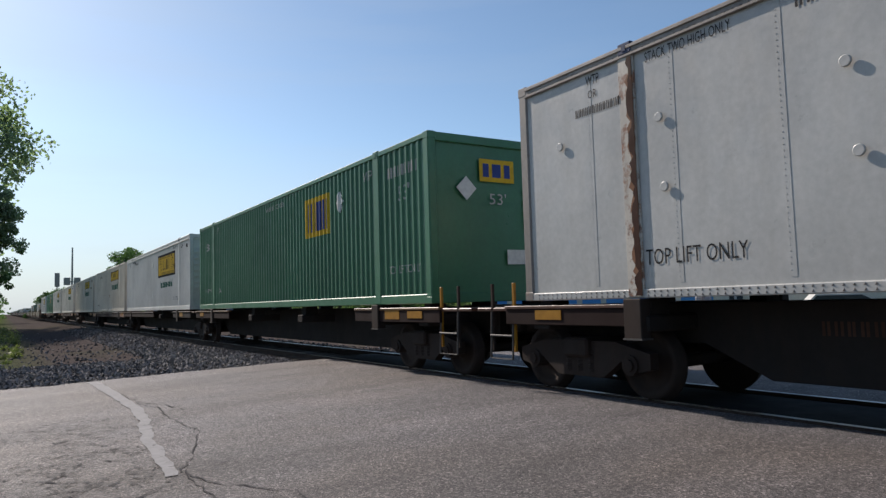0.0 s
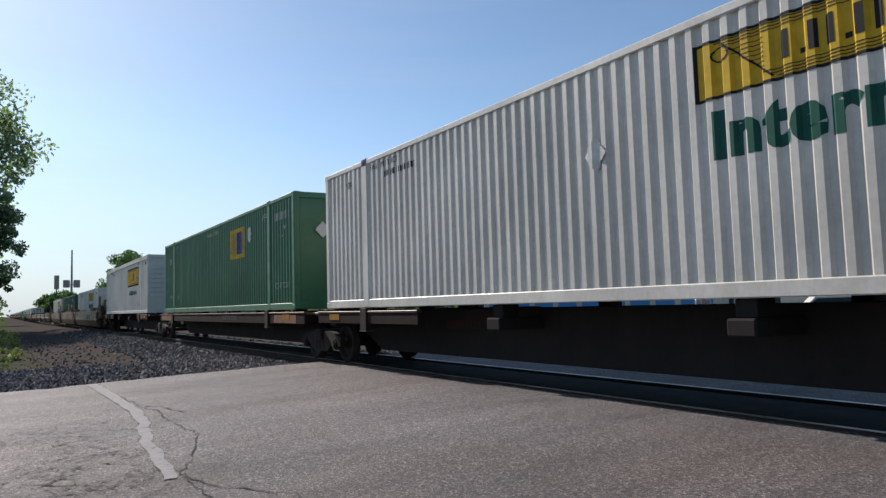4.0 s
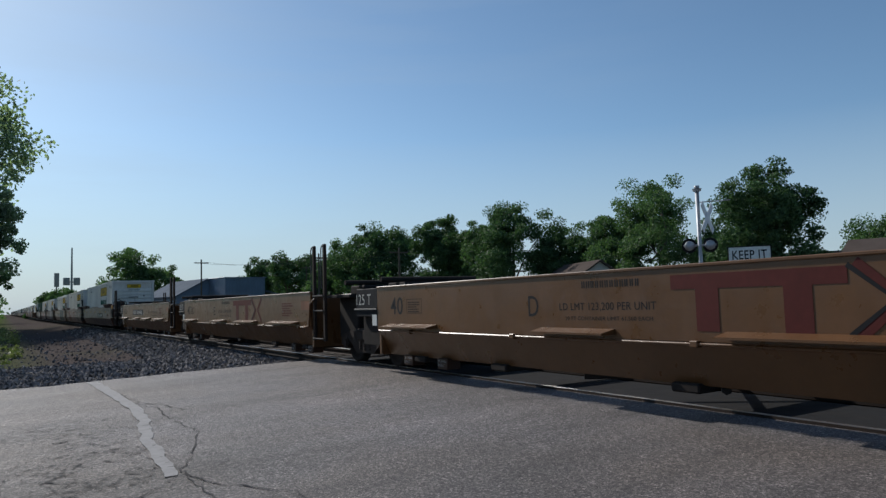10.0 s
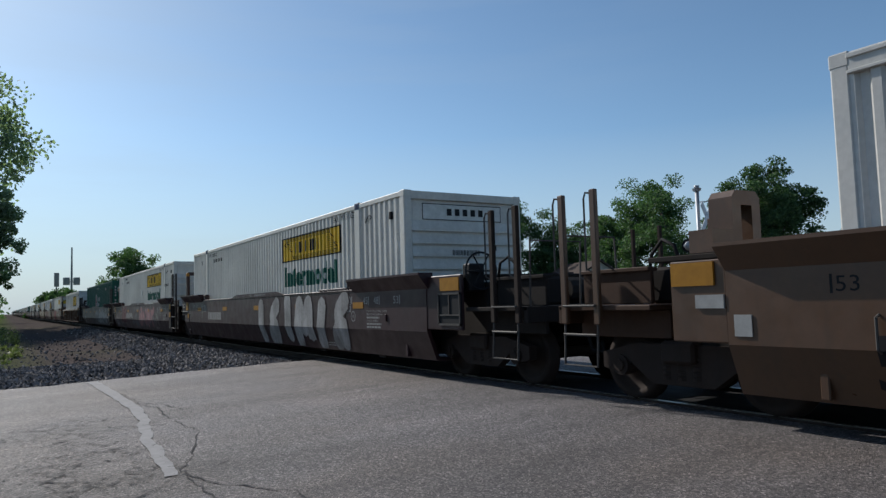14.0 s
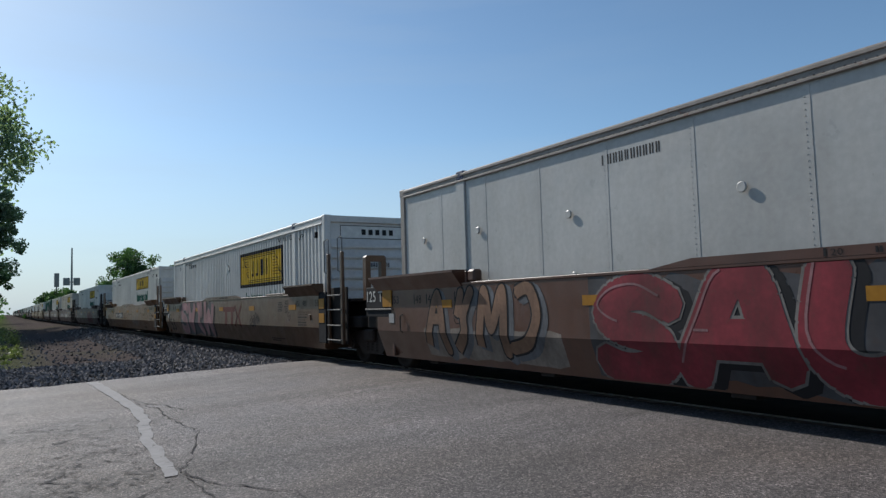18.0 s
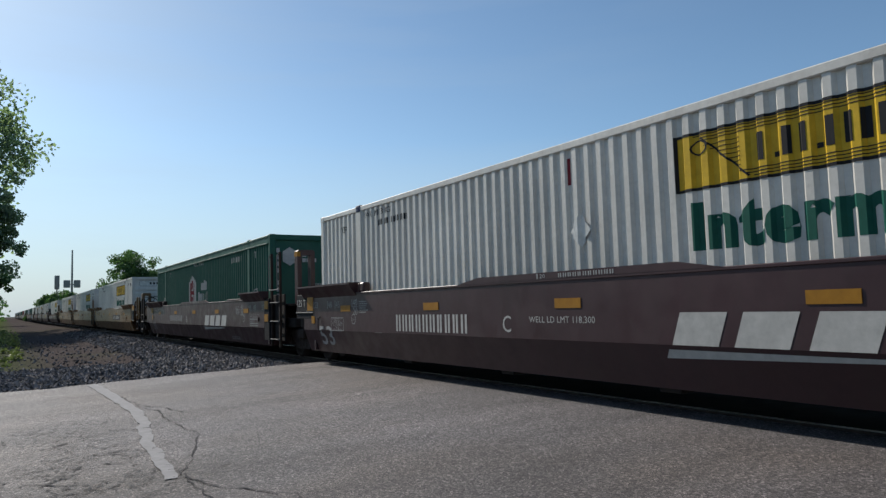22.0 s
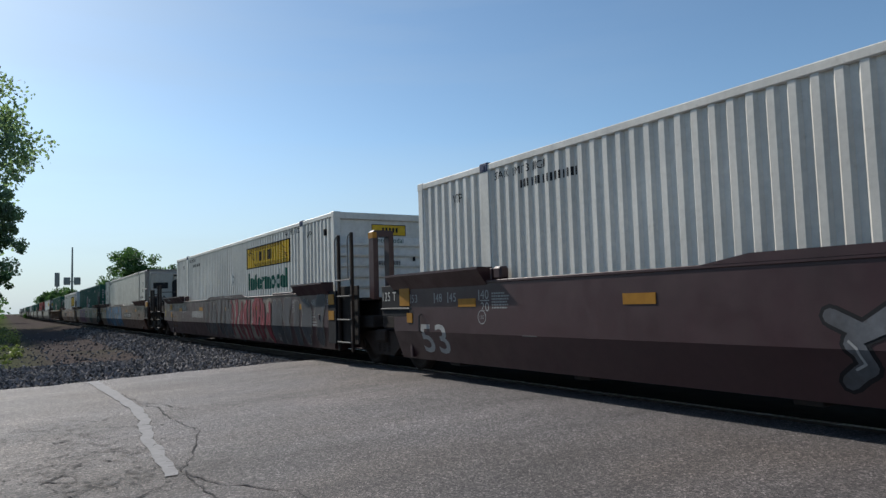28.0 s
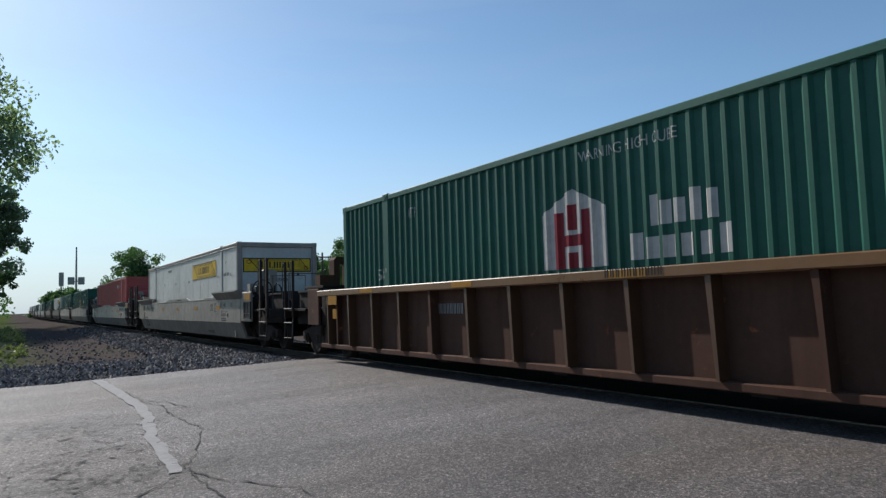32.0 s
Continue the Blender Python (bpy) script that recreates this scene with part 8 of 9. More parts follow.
up, low_ = wave(0), wave(1)
P["W5"].mark("graffiti_tail", (up + low_[::-1], [(i, i + 1, 56 - i, 57 - i) for i in range(28)]), 13.47, 0.31, SPRAY_CREAM, 0.003, "pale sprayed flowing tail")
for name, k, wd, m, off in (("graffiti_edge", 0.0, 0.05, SPRAY_WHITE, 0.004), ("graffiti_stripe", 0.07, 0.09, SPRAY_RED, 0.009), ("graffiti_stripe", 0.34, 0.06, SPRAY_RED, 0.009), ("graffiti_stripe", 0.6, 0.07, SPRAY_RED, 0.009),
                            ("graffiti_stripe", 0.8, 0.04, SPRAY_RED, 0.009), ("graffiti_edge", 0.98, 0.035, SPRAY_WHITE, 0.014)):
    geo = Geo()
    P["W5"].brush(geo, wave(k), wd, 13.47, 0.31, off)
    part(name, geo, m, CARS["W5"], "wavy sprayed stripe")
geo = Geo()
P["W5"].brush(geo, head + head[:1], 0.05, 13.47, 0.31, 0.006)
P["W5"].brush(geo, [(0.62 - 0.3 * math.cos(a) * 0.5, 0.57 + 0.56 * math.sin(a)) for a in np.linspace(-1.5, 1.5, 14)], 0.05, 13.47, 0.31, 0.010)
P["W5"].brush(geo, [(0.95 - 0.3 * math.cos(a) * 0.5, 0.57 + 0.56 * math.sin(a)) for a in np.linspace(-1.5, 1.5, 14)], 0.05, 13.47, 0.31, 0.013)
part("graffiti_outline", geo, SPRAY_RED, CARS["W5"], "")
P["W5"].mark("graffiti_facet", joined(polygon([(0.3, 0.35), (0.62, 0.5), (0.9, 0.32), (0.86, 0.12), (0.6, 0.03), (0.36, 0.1)]), polygon([(0.34, 0.9), (0.5, 1.02), (0.72, 1.06), (0.86, 0.78), (0.64, 0.74)])), 13.47, 0.31, SPRAY_RED, 0.005, "red sprayed facets")
P["W5"].mark("graffiti_writing", fitted("Sunshine", 0.92, 0.17, 0.0), 11.6, 1.27, SPRAY_WHITE, 0.0095, "white handwritten spray lettering")
P["W5"].mark("graffiti_writing", fitted("Highway", 0.83, 0.2, 0.0), 11.51, 1.02, SPRAY_WHITE, 0.0095, "white handwritten spray lettering")
P["W5"].word("LD LMT 117,800 PER UNIT", 11.22, 0.95, 1.85, 0.1, INK)
P["W5"].word("20 FT LIMIT 57,600 EACH", 10.75, 0.84, 1.35, 0.065, INK)
P["W5"].word("C", 9.42, 0.86, 0.18, 0.24, INK)
bar_mark(P["W5"], 7.66, 0.70, 1.88, 0.54)
# grey stepped shapes with black edges
grey = Geo()
for k in range(4):
    x = 4.72 - 0.56 * k
    P["W5"].mark("graffiti", polygon([(0, 0.62), (0.1, 1.12), (0.42, 1.14), (0.5, 0.86), (0.7, 0.86), (0.78, 0.5), (0.66, 0.02), (0.3, 0.3), (0.02, 0.42)]), x, 0.31, SPRAY_PALE, 0.003 + 0.001 * k, "pale grey stepped sprayed shape")
    P["W5"].brush(grey, [(4.72 - x + u_, v_) for u_, v_ in ((0.1, 1.12), (0.02, 0.86), (0.26, 0.86), (0.26, 0.62), (0.5, 0.62), (0.52, 0.36), (0.74, 0.02), (0.3, 0.3), (0.02, 0.42))], 0.045, 4.72, 0.31, 0.008)
for k in range(3):
    oval = [(0.14 + 0.26 * k + 0.12 * math.cos(a), 0.52 + 0.22 * math.sin(a)) for a in np.linspace(0, math.tau, 15)]
    P["W5"].mark("graffiti_oval", polygon(oval[:-1]), 5.5, 0.31, SPRAY_PALE, 0.003, "pale sprayed oval with a black edge")
    P["W5"].brush(grey, [(a_ - 0.78, b_) for a_, b_ in oval], 0.035, 4.72, 0.31, 0.008)
part("graffiti_outline", grey, INK, CARS["W5"], "black sprayed edges")
P["W5"].scrawl(6.3, 1.22, 1.55, 0.2, 9, INK, 0.022)
P["W6"].plate(13.0, 0.80, 3.2, 0.32)
P["W6"].word("B", 9.4, 0.85, 0.2, 0.24, INK)
P["W6"].cloud(8.35, 0.27, 6.2, 1.3, SPRAY_TEAL, "large teal sprayed field")
P["W6"].loops(8.35, 0.28, [[(0.02, 1.1), (-0.02, 0.8), (0.12, 0.45), (0.3, 0.02)]] + [[(0.62 + 0.72 * k, 1.16), (0.80 + 0.72 * k, 0.8), (0.78 + 0.72 * k, 0.5), (1.1 + 0.72 * k, 0.02)] for k in range(7)], INK, 0.06, "dark sprayed strokes")
P["W6"].loops(8.35, 0.28, [[(0.08, 1.1), (0.06, 0.8), (0.2, 0.45), (0.38, 0.06)]] + [[(0.69 + 0.72 * k, 1.1), (0.87 + 0.72 * k, 0.78), (0.86 + 0.72 * k, 0.5), (1.16 + 0.72 * k, 0.08)] for k in range(7)], SPRAY_PALE, 0.026, "thin pale sprayed strokes", 0.008)
P["W6"].loops(8.35, 0.28, [[(0.3 + 0.72 * k, 0.74), (0.5 + 0.72 * k, 0.92), (0.66 + 0.72 * k, 0.78), (0.5 + 0.72 * k, 0.62)] for k in range(8)], INK, 0.05, "dark sprayed curls", 0.0105)
# dark maroon set
P["W7"].piece(8.14, 0.28, 6.18, 1.19, ("slab", "leaf", "slab", "tooth", "slab", "leaf"), SPRAY_WHITE, DARKMAROON, 0.36, "large white sprayed blocks", over=1.12)
P["W7"].bars(13.2, 0.85, 1.6, 0.24, 9, WHITEINK)
P["W8"].graffiti(7.52, 0.42, 4.17, 0.98, 5, SPRAY_PINK, SPRAY_GREY, 0.26, "pale pink sprayed lettering")
P["W8"].scrawl(3.49, 0.56, 1.15, 0.6, 3, SPRAY_WHITE, 0.03)
P["W8"].piece(13.56, 0.52, 1.85, 0.92, ("hook", "slab", "fork", "slab"), SPRAY_DIMRED, SPRAY_WHITE, 0.2, over=1.1)
for x_, z_, k_ in ((9.75, 0.45, 1.0), (9.5, 1.05, 0.9), (8.7, 0.8, 0.9), (8.65, 0.34, 1.2), (8.2, 1.1, 0.9)):
    P["W8"].blob(x_, z_, [(0.0, 0.14 * k_), (0.1 * k_, 0.0), (0.3 * k_, 0.05 * k_), (0.5 * k_, 0.14 * k_), (0.85 * k_, 0.06 * k_), (0.55 * k_, 0.22 * k_), (0.25 * k_, 0.3 * k_), (0.08 * k_, 0.27 * k_)], SPRAY_GREY, "grey-blue sprayed patch")
P["W8"].bars(11.92, 0.82, 2.3, 0.25, 9, WHITEINK)
P["W9"].graffiti(7.87, 0.34, 6.7, 1.08, 7, SPRAY_WHITE, SPRAY_GREY, 0.2, "white sprayed lettering")
# set with red lettering
P["W11"].plate(6.44, 0.80, 3.16, 0.32)
P["W11"].piece(11.3, 0.28, 5.0, 1.2, ("S", "A", "U", "T"), SPRAY_RED, SPRAY_PALE, 0.33, "large red sprayed letters with dark shade", INK, SPRAY_PINK, SPRAY_ASH, over=1.06)
P["W11"].cloud(15.1, 0.34, 3.3, 0.5, SPRAY_CREAM, "pale sprayed field")
P["W11"].piece(15.1, 0.46, 3.0, 0.98, ("fork", "leaf", "tooth", "hook"), SPRAY_PEACH, INK, 0.17, "small sprayed shapes with black edges", SPRAY_GREY)
P["W12"].piece(13.9, 0.28, 4.9, 1.2, ("S", "fork", "leaf", "tooth"), SPRAY_PINK, SPRAY_PALE, 0.26, "large pink sprayed shapes with dark shade", INK, None, SPRAY_ASH, over=1.08)
bar_mark(P["W12"], 7.7, 0.70, 1.9, 0.55)
P["W12"].scrawl(5.0, 0.7, 0.9, 0.4, 4, INK, 0.03)
P["W13"].plate(13.0, 0.80, 3.2, 0.32)
P["W13"].word("B", 9.3, 0.85, 0.2, 0.24, INK)
P["W13"].word("LD LMT 117,800 PER UNIT", 8.15, 0.96, 1.5, 0.11, INK)
P["W13"].scrawl(6.6, 0.42, 2.2, 0.85, 4, GREYINK, 0.05)
P["W14"].graffiti(6.01, 0.36, 3.75, 0.98, 4, SPRAY_DIMRED, DARKMAROON, 0.3, "faded red sprayed lettering")
P["W14"].bars(12.2, 0.98, 1.5, 0.2, 8, WHITEINK)
P["W14"].scrawl(11.6, 0.5, 0.9, 0.45, 3, SPRAY_WHITE, 0.05)
P["W14"].scrawl(10.2, 0.56, 1.9, 0.5, 5, SPRAY_OLIVE, 0.04)
# maroon set with word marks
block_logo(P["W15"], 6.38, 0.60, 2.86, 0.47, WHITEINK, "white company mark of plain blocks")
P["W15"].bars(12.41, 0.75, 2.37, 0.3, 10, WHITEINK)
P["W15"].word("A", 9.23, 0.8, 0.18, 0.22, WHITEINK)
block_logo(P["W16"], 6.43, 0.60, 2.86, 0.47, WHITEINK, "white company mark of plain blocks")
P["W16"].bars(12.35, 0.78, 2.26, 0.28, 10, WHITEINK)
P["W16"].word("C", 9.28, 0.82, 0.18, 0.22, WHITEINK)
P["W16"].word("WELL LD LMT 118,300", 8.71, 0.94, 1.19, 0.09, WHITEINK)
block_logo(P["W17"], 6.4, 0.60, 2.86, 0.47, WHITEINK, "white company mark of plain blocks")
P["W17"].bars(12.23, 0.86, 2.3, 0.22, 10, SPRAY_DULL)
P["W16"].mark("notice", ring_rect(0, 0.62, 0, 0.27, 0.012), 15.2, 0.74, SPRAY_DULL)
for k, text in enumerate(("CAR EQUIPPED WITH", "NON-METALLIC", "CTR PLT BOWL LINERS", "ON INTERMEDIATE", "TRUCKS", "DO NOT LUBRICATE")):
    P["W16"].word(text, 14.89 + 0.0135 * len(text), 0.965 - 0.041 * k, 0.027 * len(text), 0.028, SPRAY_DULL)
P["W17"].word("B", 9.25, 0.82, 0.18, 0.22, WHITEINK)
part("marking", laid(fitted("S-2054-16 REEFER CLEARANCE", 1.6, 0.08), -HL + 1.55, 1.5, lambda y, z: -(SW - 0.002 + (z - 1.43) * 0.764), 0.006), WHITEINK, CARS["W15"])
P["W15"].word("L 201-9", -0.62, 0.86, 0.42, 0.1, WHITEINK)
for k, text in enumerate(("2 INCH TREAD COND. SHOES", "#24 BRAKE BEAMS", "SPRG 7 DC D-5", "SPRG 2 DC B-433 2 IC B-433", "", "MINER TCC-IV-60LT")):
    if text:
        P["W15"].word(text, -0.55, 1.36 - 0.075 * k, 0.033 * len(text), 0.042, SPRAY_DULL)
for k, text in enumerate(("EMPTY LOAD 60%", "3/16 ADJ. BLOCK")):
    P["W15"].word(text, -0.62, 0.79 - 0.06 * k, 0.5, 0.042, SPRAY_DULL)
P["W15"].word("JACK HERE", -1.45, 0.80, 0.42, 0.05, SPRAY_DULL)
P["W15"].mark("notice_card", rect(0, 0.2, 0, 0.2), -1.18, 0.92, SPRAY_YELLOW)
# ochre set
P["W18"].plate(6.4, 0.82, 3.2, 0.32)
P["W18"].word("A", 7.0, 0.86, 0.2, 0.24, INK)
for nm, ff in (("W18", 12.55), ("W20", 3.79)):
    P[nm].mark("crossed_ribbon", stroke([(0, 0), (0.3, 0.24)], 0.075), ff, 0.95, MAROONINK, 0.005, "red and blue crossed ribbons")
    P[nm].mark("crossed_ribbon", stroke([(0, 0.24), (0.3, 0)], 0.07), ff, 0.95, BLUEINK, 0.008)
    P[nm].word("next", ff + 0.24, 1.09, 0.19, 0.075, INK)
    P[nm].word("load", ff + 0.24, 0.96, 0.19, 0.09, INK)
    P[nm].word("any", ff - 0.38, 1.09, 0.19, 0.075, INK)
    P[nm].word("road", ff - 0.38, 0.96, 0.19, 0.075, INK)
P["W19"].word("C", 9.45, 0.86, 0.18, 0.24, INK)
bar_mark(P["W19"], 7.65, 0.70, 1.88, 0.56)
P["W20"].plate(13.02, 0.80, 3.22, 0.32)
P["W20"].word("B", 9.41, 0.85, 0.2, 0.24, INK)
# single maroon car with a round mark
P["W21"].bars(12.17, 0.86, 1.67, 0.22, 8, WHITEINK)
P["W21"].mark("logo", polygon([(0.13 + 0.13 * math.cos(a), 0.13 + 0.13 * math.sin(a)) for a in np.linspace(0, 6.0, 16)]), 5.1, 0.9, WHITEINK, 0.004, "white round company mark")
P["W21"].bars(4.82, 0.93, 1.15, 0.17, 12, WHITEINK)
P["W21"].scrawl(9.23, 0.5, 2.07, 0.5, 5, SPRAY_ASH, 0.04)
P["W21"].scrawl(6.41, 0.3, 0.92, 0.9, 2, SPRAY_GREY, 0.035)
# maroon set with full-height lettering
P["W22"].graffiti(6.26, 0.70, 3.09, 0.78, 4, SPRAY_YELLOW, MAROON, 0.24, "yellow sprayed lettering")
P["W23"].graffiti(9.2, 0.4, 3.2, 0.8, 5, SPRAY_GREY, INK, 0.18)
P["W24"].cloud(7.5, 0.28, 3.9, 1.2, SPRAY_CREAM, "cream sprayed field")
P["W24"].piece(7.45, 0.28, 3.75, 1.2, ("coil", "leaf", "coil", "coil", "slab", "coil", "leaf", "coil", "coil"), SPRAY_RED, SPRAY_DIMRED, 0.11, "red curling sprayed shapes", None, SPRAY_WHITE, over=1.15)
P["W24"].piece(3.6, 0.30, 3.5, 1.12, ("tooth", "leaf", "slab", "coil", "leaf"), SPRAY_ASH, SPRAY_PALE, 0.27, "dark grey sprayed shapes with pale edges", over=1.08)
P["W24"].piece(10.69, 0.34, 3.3, 1.06, ("leaf", "slab", "coil", "leaf", "slab", "tooth"), SPRAY_ASH, SPRAY_PALE, 0.2, "dark grey sprayed shapes with pale edges", over=1.08)
P["W24"].bars(12.54, 0.9, 1.7, 0.22, 10, WHITEINK)
curl = [(0.085 * k / 2.0 + 0.06 * math.cos(1.9 * k / 2.0), 0.13 + (0.10 + 0.05 * math.sin(0.7 * k)) * math.sin(1.9 * k / 2.0)) for k in range(36)]
P["W24"].loops(15.5, 0.96, [[(x * 0.8, 0.04 + z * 0.75) for x, z in curl]], SPRAY_CREAM, 0.032, "cream looping sprayed tag", 0.004)
tag_letters = [[(0.06, 0.0), (0.08, 0.34)], [(0.0, 0.32), (0.2, 0.34), (0.24, 0.24), (0.08, 0.18), (0.26, 0.14), (0.22, 0.02), (0.02, 0.01)], [(0.34, 0.34), (0.32, 0.03), (0.48, 0.0)], [(0.54, 0.3), (0.54, 0.06), (0.64, 0.0), (0.72, 0.08), (0.72, 0.3)],
                               [(1.0, 0.3), (0.86, 0.3), (0.84, 0.2), (0.98, 0.12), (0.94, 0.02), (0.8, 0.02)], [(1.08, 0.34), (1.06, -0.06)], [(1.24, 0.36), (1.22, -0.02)], [(1.06, 0.16), (1.24, 0.18)]]
P["W24"].loops(15.25, 0.74, [[(x * 0.72, z * 0.72) for x, z in path] for path in tag_letters], SPRAY_CREAM, 0.038, "cream sprayed letters", 0.005)
P["W24"].loops(14.85, 0.54, [[(0.0, 0.1), (0.28, 0.13), (0.06, 0.05), (0.3, 0.0)]], SPRAY_CREAM, 0.03, "cream sprayed underline", 0.004)
P["W24"].mark("handwriting", fitted("6-15", 0.34, 0.09), 16.55, 1.415, SPRAY_DULL, 0.016)
pen = [(0.0, 0.04), (0.06, 0.14), (0.02, 0.02), (0.12, 0.1), (0.16, 0.04), (0.2, 0.1), (0.26, 0.05), (0.3, 0.09), (0.36, 0.02), (0.38, 0.17), (0.46, 0.13), (0.4, 0.09), (0.47, 0.04), (0.38, 0.02), (0.54, 0.08), (0.58, 0.03), (0.66, 0.09), (0.64, 0.03), (0.76, 0.05), (0.9, 0.04)]
geo = Geo()
for (xa, za), (xb, zb) in zip(bent(pen), bent(pen)[1:]):
    geo.tube([(-(SW + 0.006 + (1.5 + za - 1.43) * 0.764), -HL + 16.5 - xa, 1.5 + za), (-(SW + 0.006 + (1.5 + zb - 1.43) * 0.764), -HL + 16.5 - xb, 1.5 + zb)], 0.007, 5)
part("handwriting", geo, SPRAY_DULL, CARS["W24"], "thin white handwriting")
P["W24"].small(17.03, 1.16, 0.45, 0.28, 5, GREYINK)
P["W24"].loops(17.66, 0.88, [[(0.0, 0.36), (0.06, 0.2), (0.1, 0.34), (0.12, 0.18), (0.2, 0.3)], [(0.02, 0.16), (0.3, 0.26), (0.04, 0.08), (0.3, 0.16)], [(0.06, 0.02), (0.12, 0.24), (0.16, 0.0), (0.22, 0.22), (0.3, 0.04)]], SPRAY_YELLOW, 0.02, "yellow scribbled tag", -0.006)
# red-brown set covered in colour
P["W25"].piece(14.0, 0.28, 7.2, 1.2, ("tooth", "leaf", "S", "T", "A"), SPRAY_BLUE, SPRAY_DEEP, 0.31, "fat blue sprayed shapes with dark edges", SPRAY_DEEP, SPRAY_SKY, over=1.1)
for k in range(6):
    star = joined(*[stroke([(0.14 - 0.13 * math.cos(a), 0.14 - 0.13 * math.sin(a)), (0.14 + 0.13 * math.cos(a), 0.14 + 0.13 * math.sin(a))], 0.025) for a in (0.2, 1.25, 2.3)])
    P["W25"].mark("graffiti_star", star, 13.6 - 1.05 * k, 0.5 + 0.3 * (k % 3), SPRAY_WHITE, 0.016, "white sprayed star")
P["W25"].plate(5.88, 0.82, 2.82, 0.26)
P["W25"].word("A", 6.6, 0.85, 0.18, 0.22, INK)
P["W26"].mark("logo_plate", rect(0, 2.25, 0, 0.49), 9.09, 0.75, INK, 0.004, "black company plate")
bar_mark(P["W26"], 8.9, 0.82, 1.85, 0.35, WHITEINK, "white company mark of plain bars")
P["W26"].cloud(13.6, 0.28, 5.0, 1.2, SPRAY_VIOLET, "violet sprayed field")
P["W26"].loops(13.6, 0.28, [[(0.0, 0.05), (0.0, 0.6), (0.05, 1.05), (0.4, 1.14), (0.85, 0.95)], [(0.0, 0.05), (1.2, 0.03), (2.4, 0.02), (4.9, 0.02)], [(0.75, 1.16), (1.0, 0.75), (0.95, 0.5)],
                            [(1.3, 1.12), (1.9, 1.08), (1.95, 0.6), (2.4, 0.6)], [(1.5, 0.1), (1.0, 0.3), (1.0, 0.62), (1.45, 0.62), (1.7, 0.3), (1.5, 0.1)], [(2.4, 0.1), (1.9, 0.3), (1.9, 0.6), (2.3, 0.7), (2.45, 0.4)],
                            [(2.3, 0.1), (2.7, 0.05), (2.85, 0.4)], [(2.85, 0.3), (3.1, 0.05), (3.4, 0.05), (3.3, 0.5), (2.75, 0.8), (2.75, 1.1), (3.1, 1.17)], [(3.3, 1.16), (4.5, 1.18), (4.6, 0.5), (4.8, 0.04)],
                            [(3.7, 0.9), (3.9, 1.05), (3.85, 0.6), (4.1, 0.95), (4.3, 0.6), (3.75, 0.45)], [(-0.28, 1.0), (-0.1, 1.1), (-0.02, 0.85), (-0.2, 0.75), (-0.3, 0.95)], [(-0.26, 0.6), (-0.08, 0.7), (-0.04, 0.45), (-0.2, 0.32), (-0.28, 0.55)]], SPRAY_WHITE, 0.03, "thin white sprayed loops")
P["W26"].graffiti(5.34, 0.28, 1.94, 1.18, 2, SPRAY_TEAL, SPRAY_OLIVE, 0.3, "dark green sprayed lettering with pale edges")
P["W26"].scrawl(3.34, 0.6, 0.9, 0.5, 4, SPRAY_OLIVE, 0.03)
P["W27"].mark("number_panel", rect(0, 3.0, 0, 0.36), 13.1, 0.80, DARKPLATE, 0.002, "dark number panel")
P["W27"].bars(12.96, 0.86, 2.76, 0.24, 10, SPRAY_CREAM)

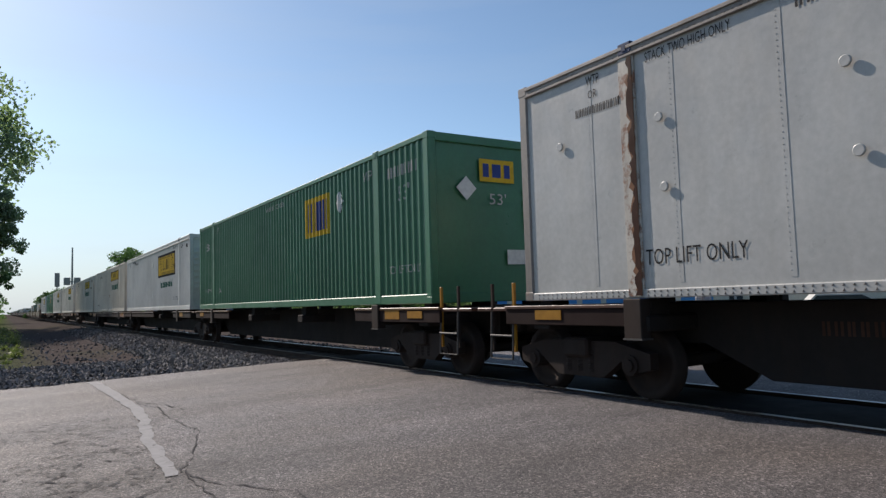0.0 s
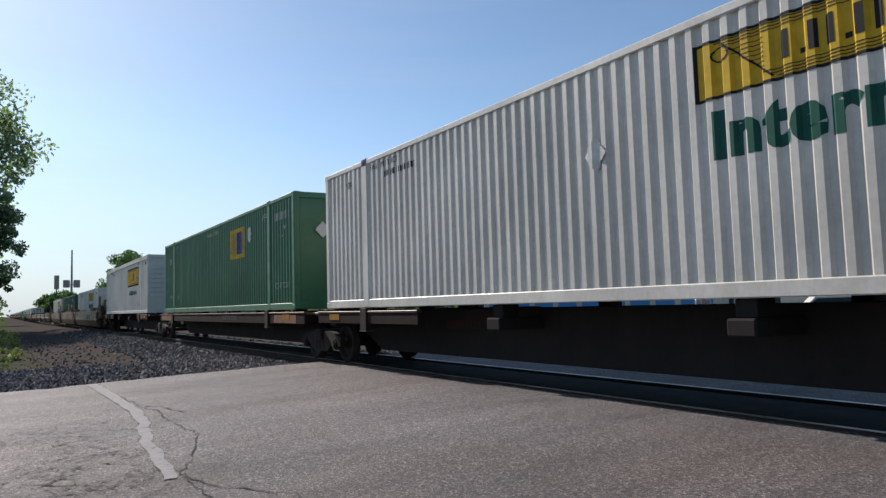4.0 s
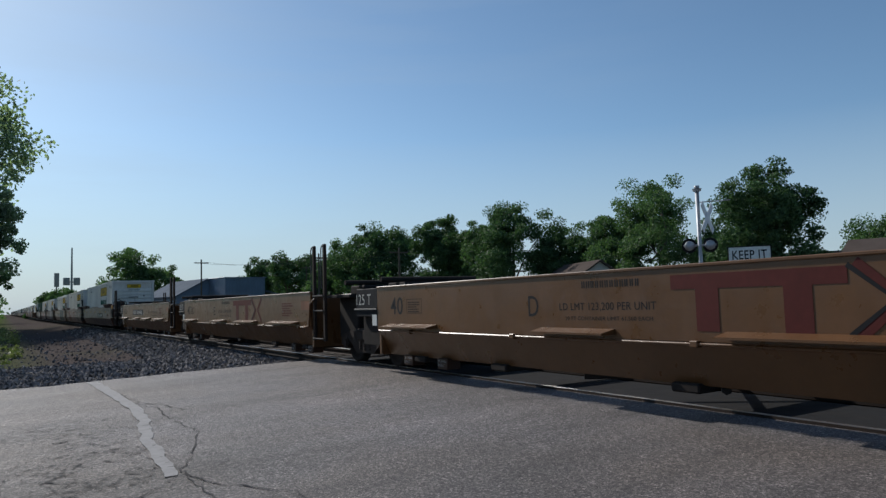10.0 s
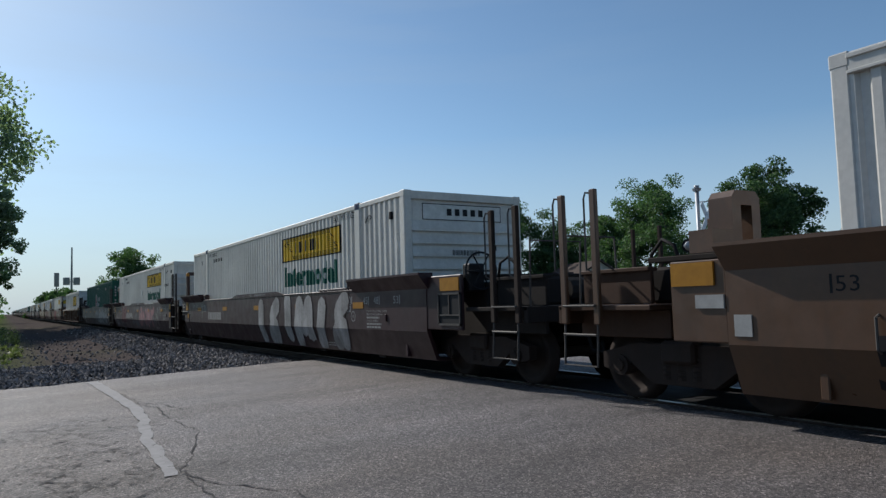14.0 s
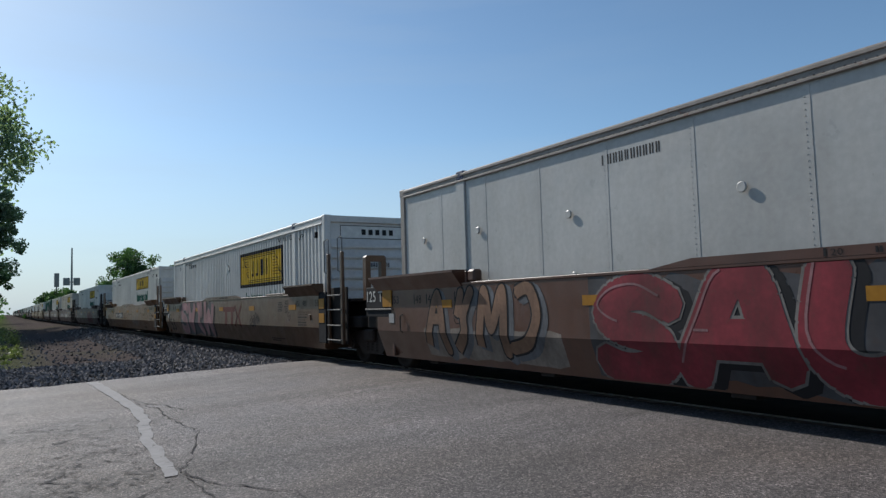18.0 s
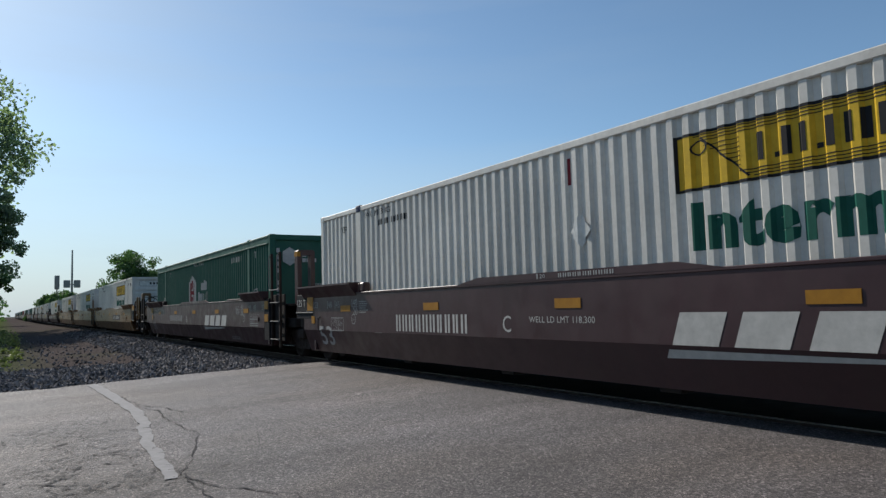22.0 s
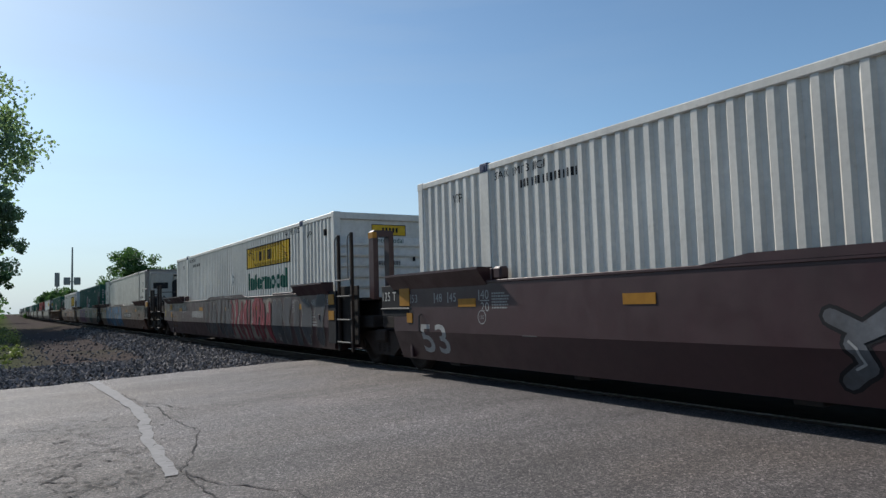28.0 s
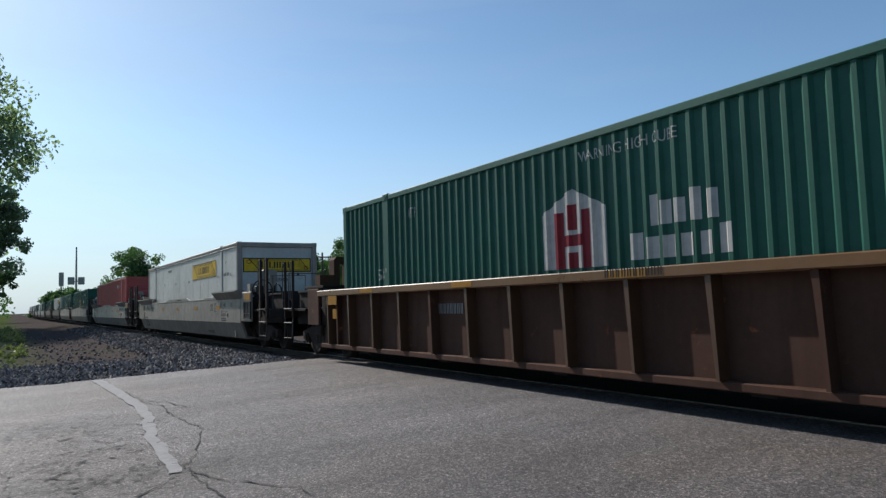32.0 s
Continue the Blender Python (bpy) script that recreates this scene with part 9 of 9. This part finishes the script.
for k, (x_, r_w, r_h) in enumerate(((4.6, 0.8, 0.57), (3.1, 0.72, 0.55))):
    egg = [(r_w * (1 - math.cos(q) * (1 + 0.12 * math.sin(q))), 0.58 + r_h * math.sin(q)) for q in np.linspace(0, math.tau, 25)]
    P["W27"].mark("graffiti_cloud", polygon([(a_ * 1.1 - 0.3 * (k % 2), b_ * 0.55) for a_, b_ in egg[:-1]]), x_ + 0.3, 0.30, SPRAY_GREY, 0.002 + 0.0004 * k, "grey sprayed cloud")
    P["W27"].mark("graffiti", polygon(egg[:-1]), x_, 0.30, SPRAY_PEACH, 0.005 + 0.0004 * k, "round peach sprayed bubble")
    P["W27"].loops(x_, 0.30, [egg, [(r_w * 0.75, 0.95), (r_w * 0.7, 0.5), (r_w * 0.72, 0.2)], [(r_w * 0.72, 0.95), (r_w * 1.3, 0.9), (r_w * 1.25, 0.66), (r_w * 0.8, 0.6), (r_w * 1.4, 0.5), (r_w * 1.3, 0.2), (r_w * 0.72, 0.2)]], SPRAY_ASH, 0.045, "dark sprayed outline", 0.009 + 0.0003 * k)
for x_, z_, w_ in ((10.35, 0.95, 0.7), (6.5, 0.4, 0.9), (5.95, 0.72, 0.5), (8.3, 0.32, 0.8)):
    P["W27"].blob(x_, z_, [(0.0, 0.1), (0.12 * w_, 0.34 * w_), (0.5 * w_, 0.42 * w_), (0.8 * w_, 0.3 * w_), (w_, 0.05), (0.6 * w_, -0.04), (0.25 * w_, 0.02)], SPRAY_GREY, "grey-blue sprayed cloud")
P["W27"].piece(10.25, 0.30, 4.45, 1.14, ("leaf", "S", "slab", "fork", "leaf"), SPRAY_PEACH, SPRAY_ASH, 0.33, "cream and peach sprayed letters with dark edges", None, SPRAY_DULL, over=1.1)
part("marking", laid(fitted("B", 0.34, 0.3, 0.03), -HL + 9.66, 0.80, side_x, 0.03), SPRAY_DULL, CARS["W27"])


UNEVEN = {0: -0.11, 1: 0.31, 2: -0.36, 5: -0.06, 6: 0.25, 7: -0.14, 8: -0.29, 9: 0.13, 10: 0.45, 11: 0.38, 12: 0.02, 13: 0.28, 14: -0.03, 15: 0.09, 18: 0.07, 19: -0.2,
          20: 0.07, 21: 0.18, 22: 0.34, 23: 0.21, 24: -0.14, 25: -0.4, 26: 0.16, 29: -0.16, 30: -0.09, 31: 0.08, 32: -0.03}


def motions():
    """The train runs past at an almost even speed of some 26 metres a second."""
    for ob, y0, z in MOVERS:
        walk(ob, [(t, pose(CX, y0 - 25.6449 * t - 0.12663 * t * t / 32 - UNEVEN.get(t, 0.0), z)) for t in range(33)])


motions()
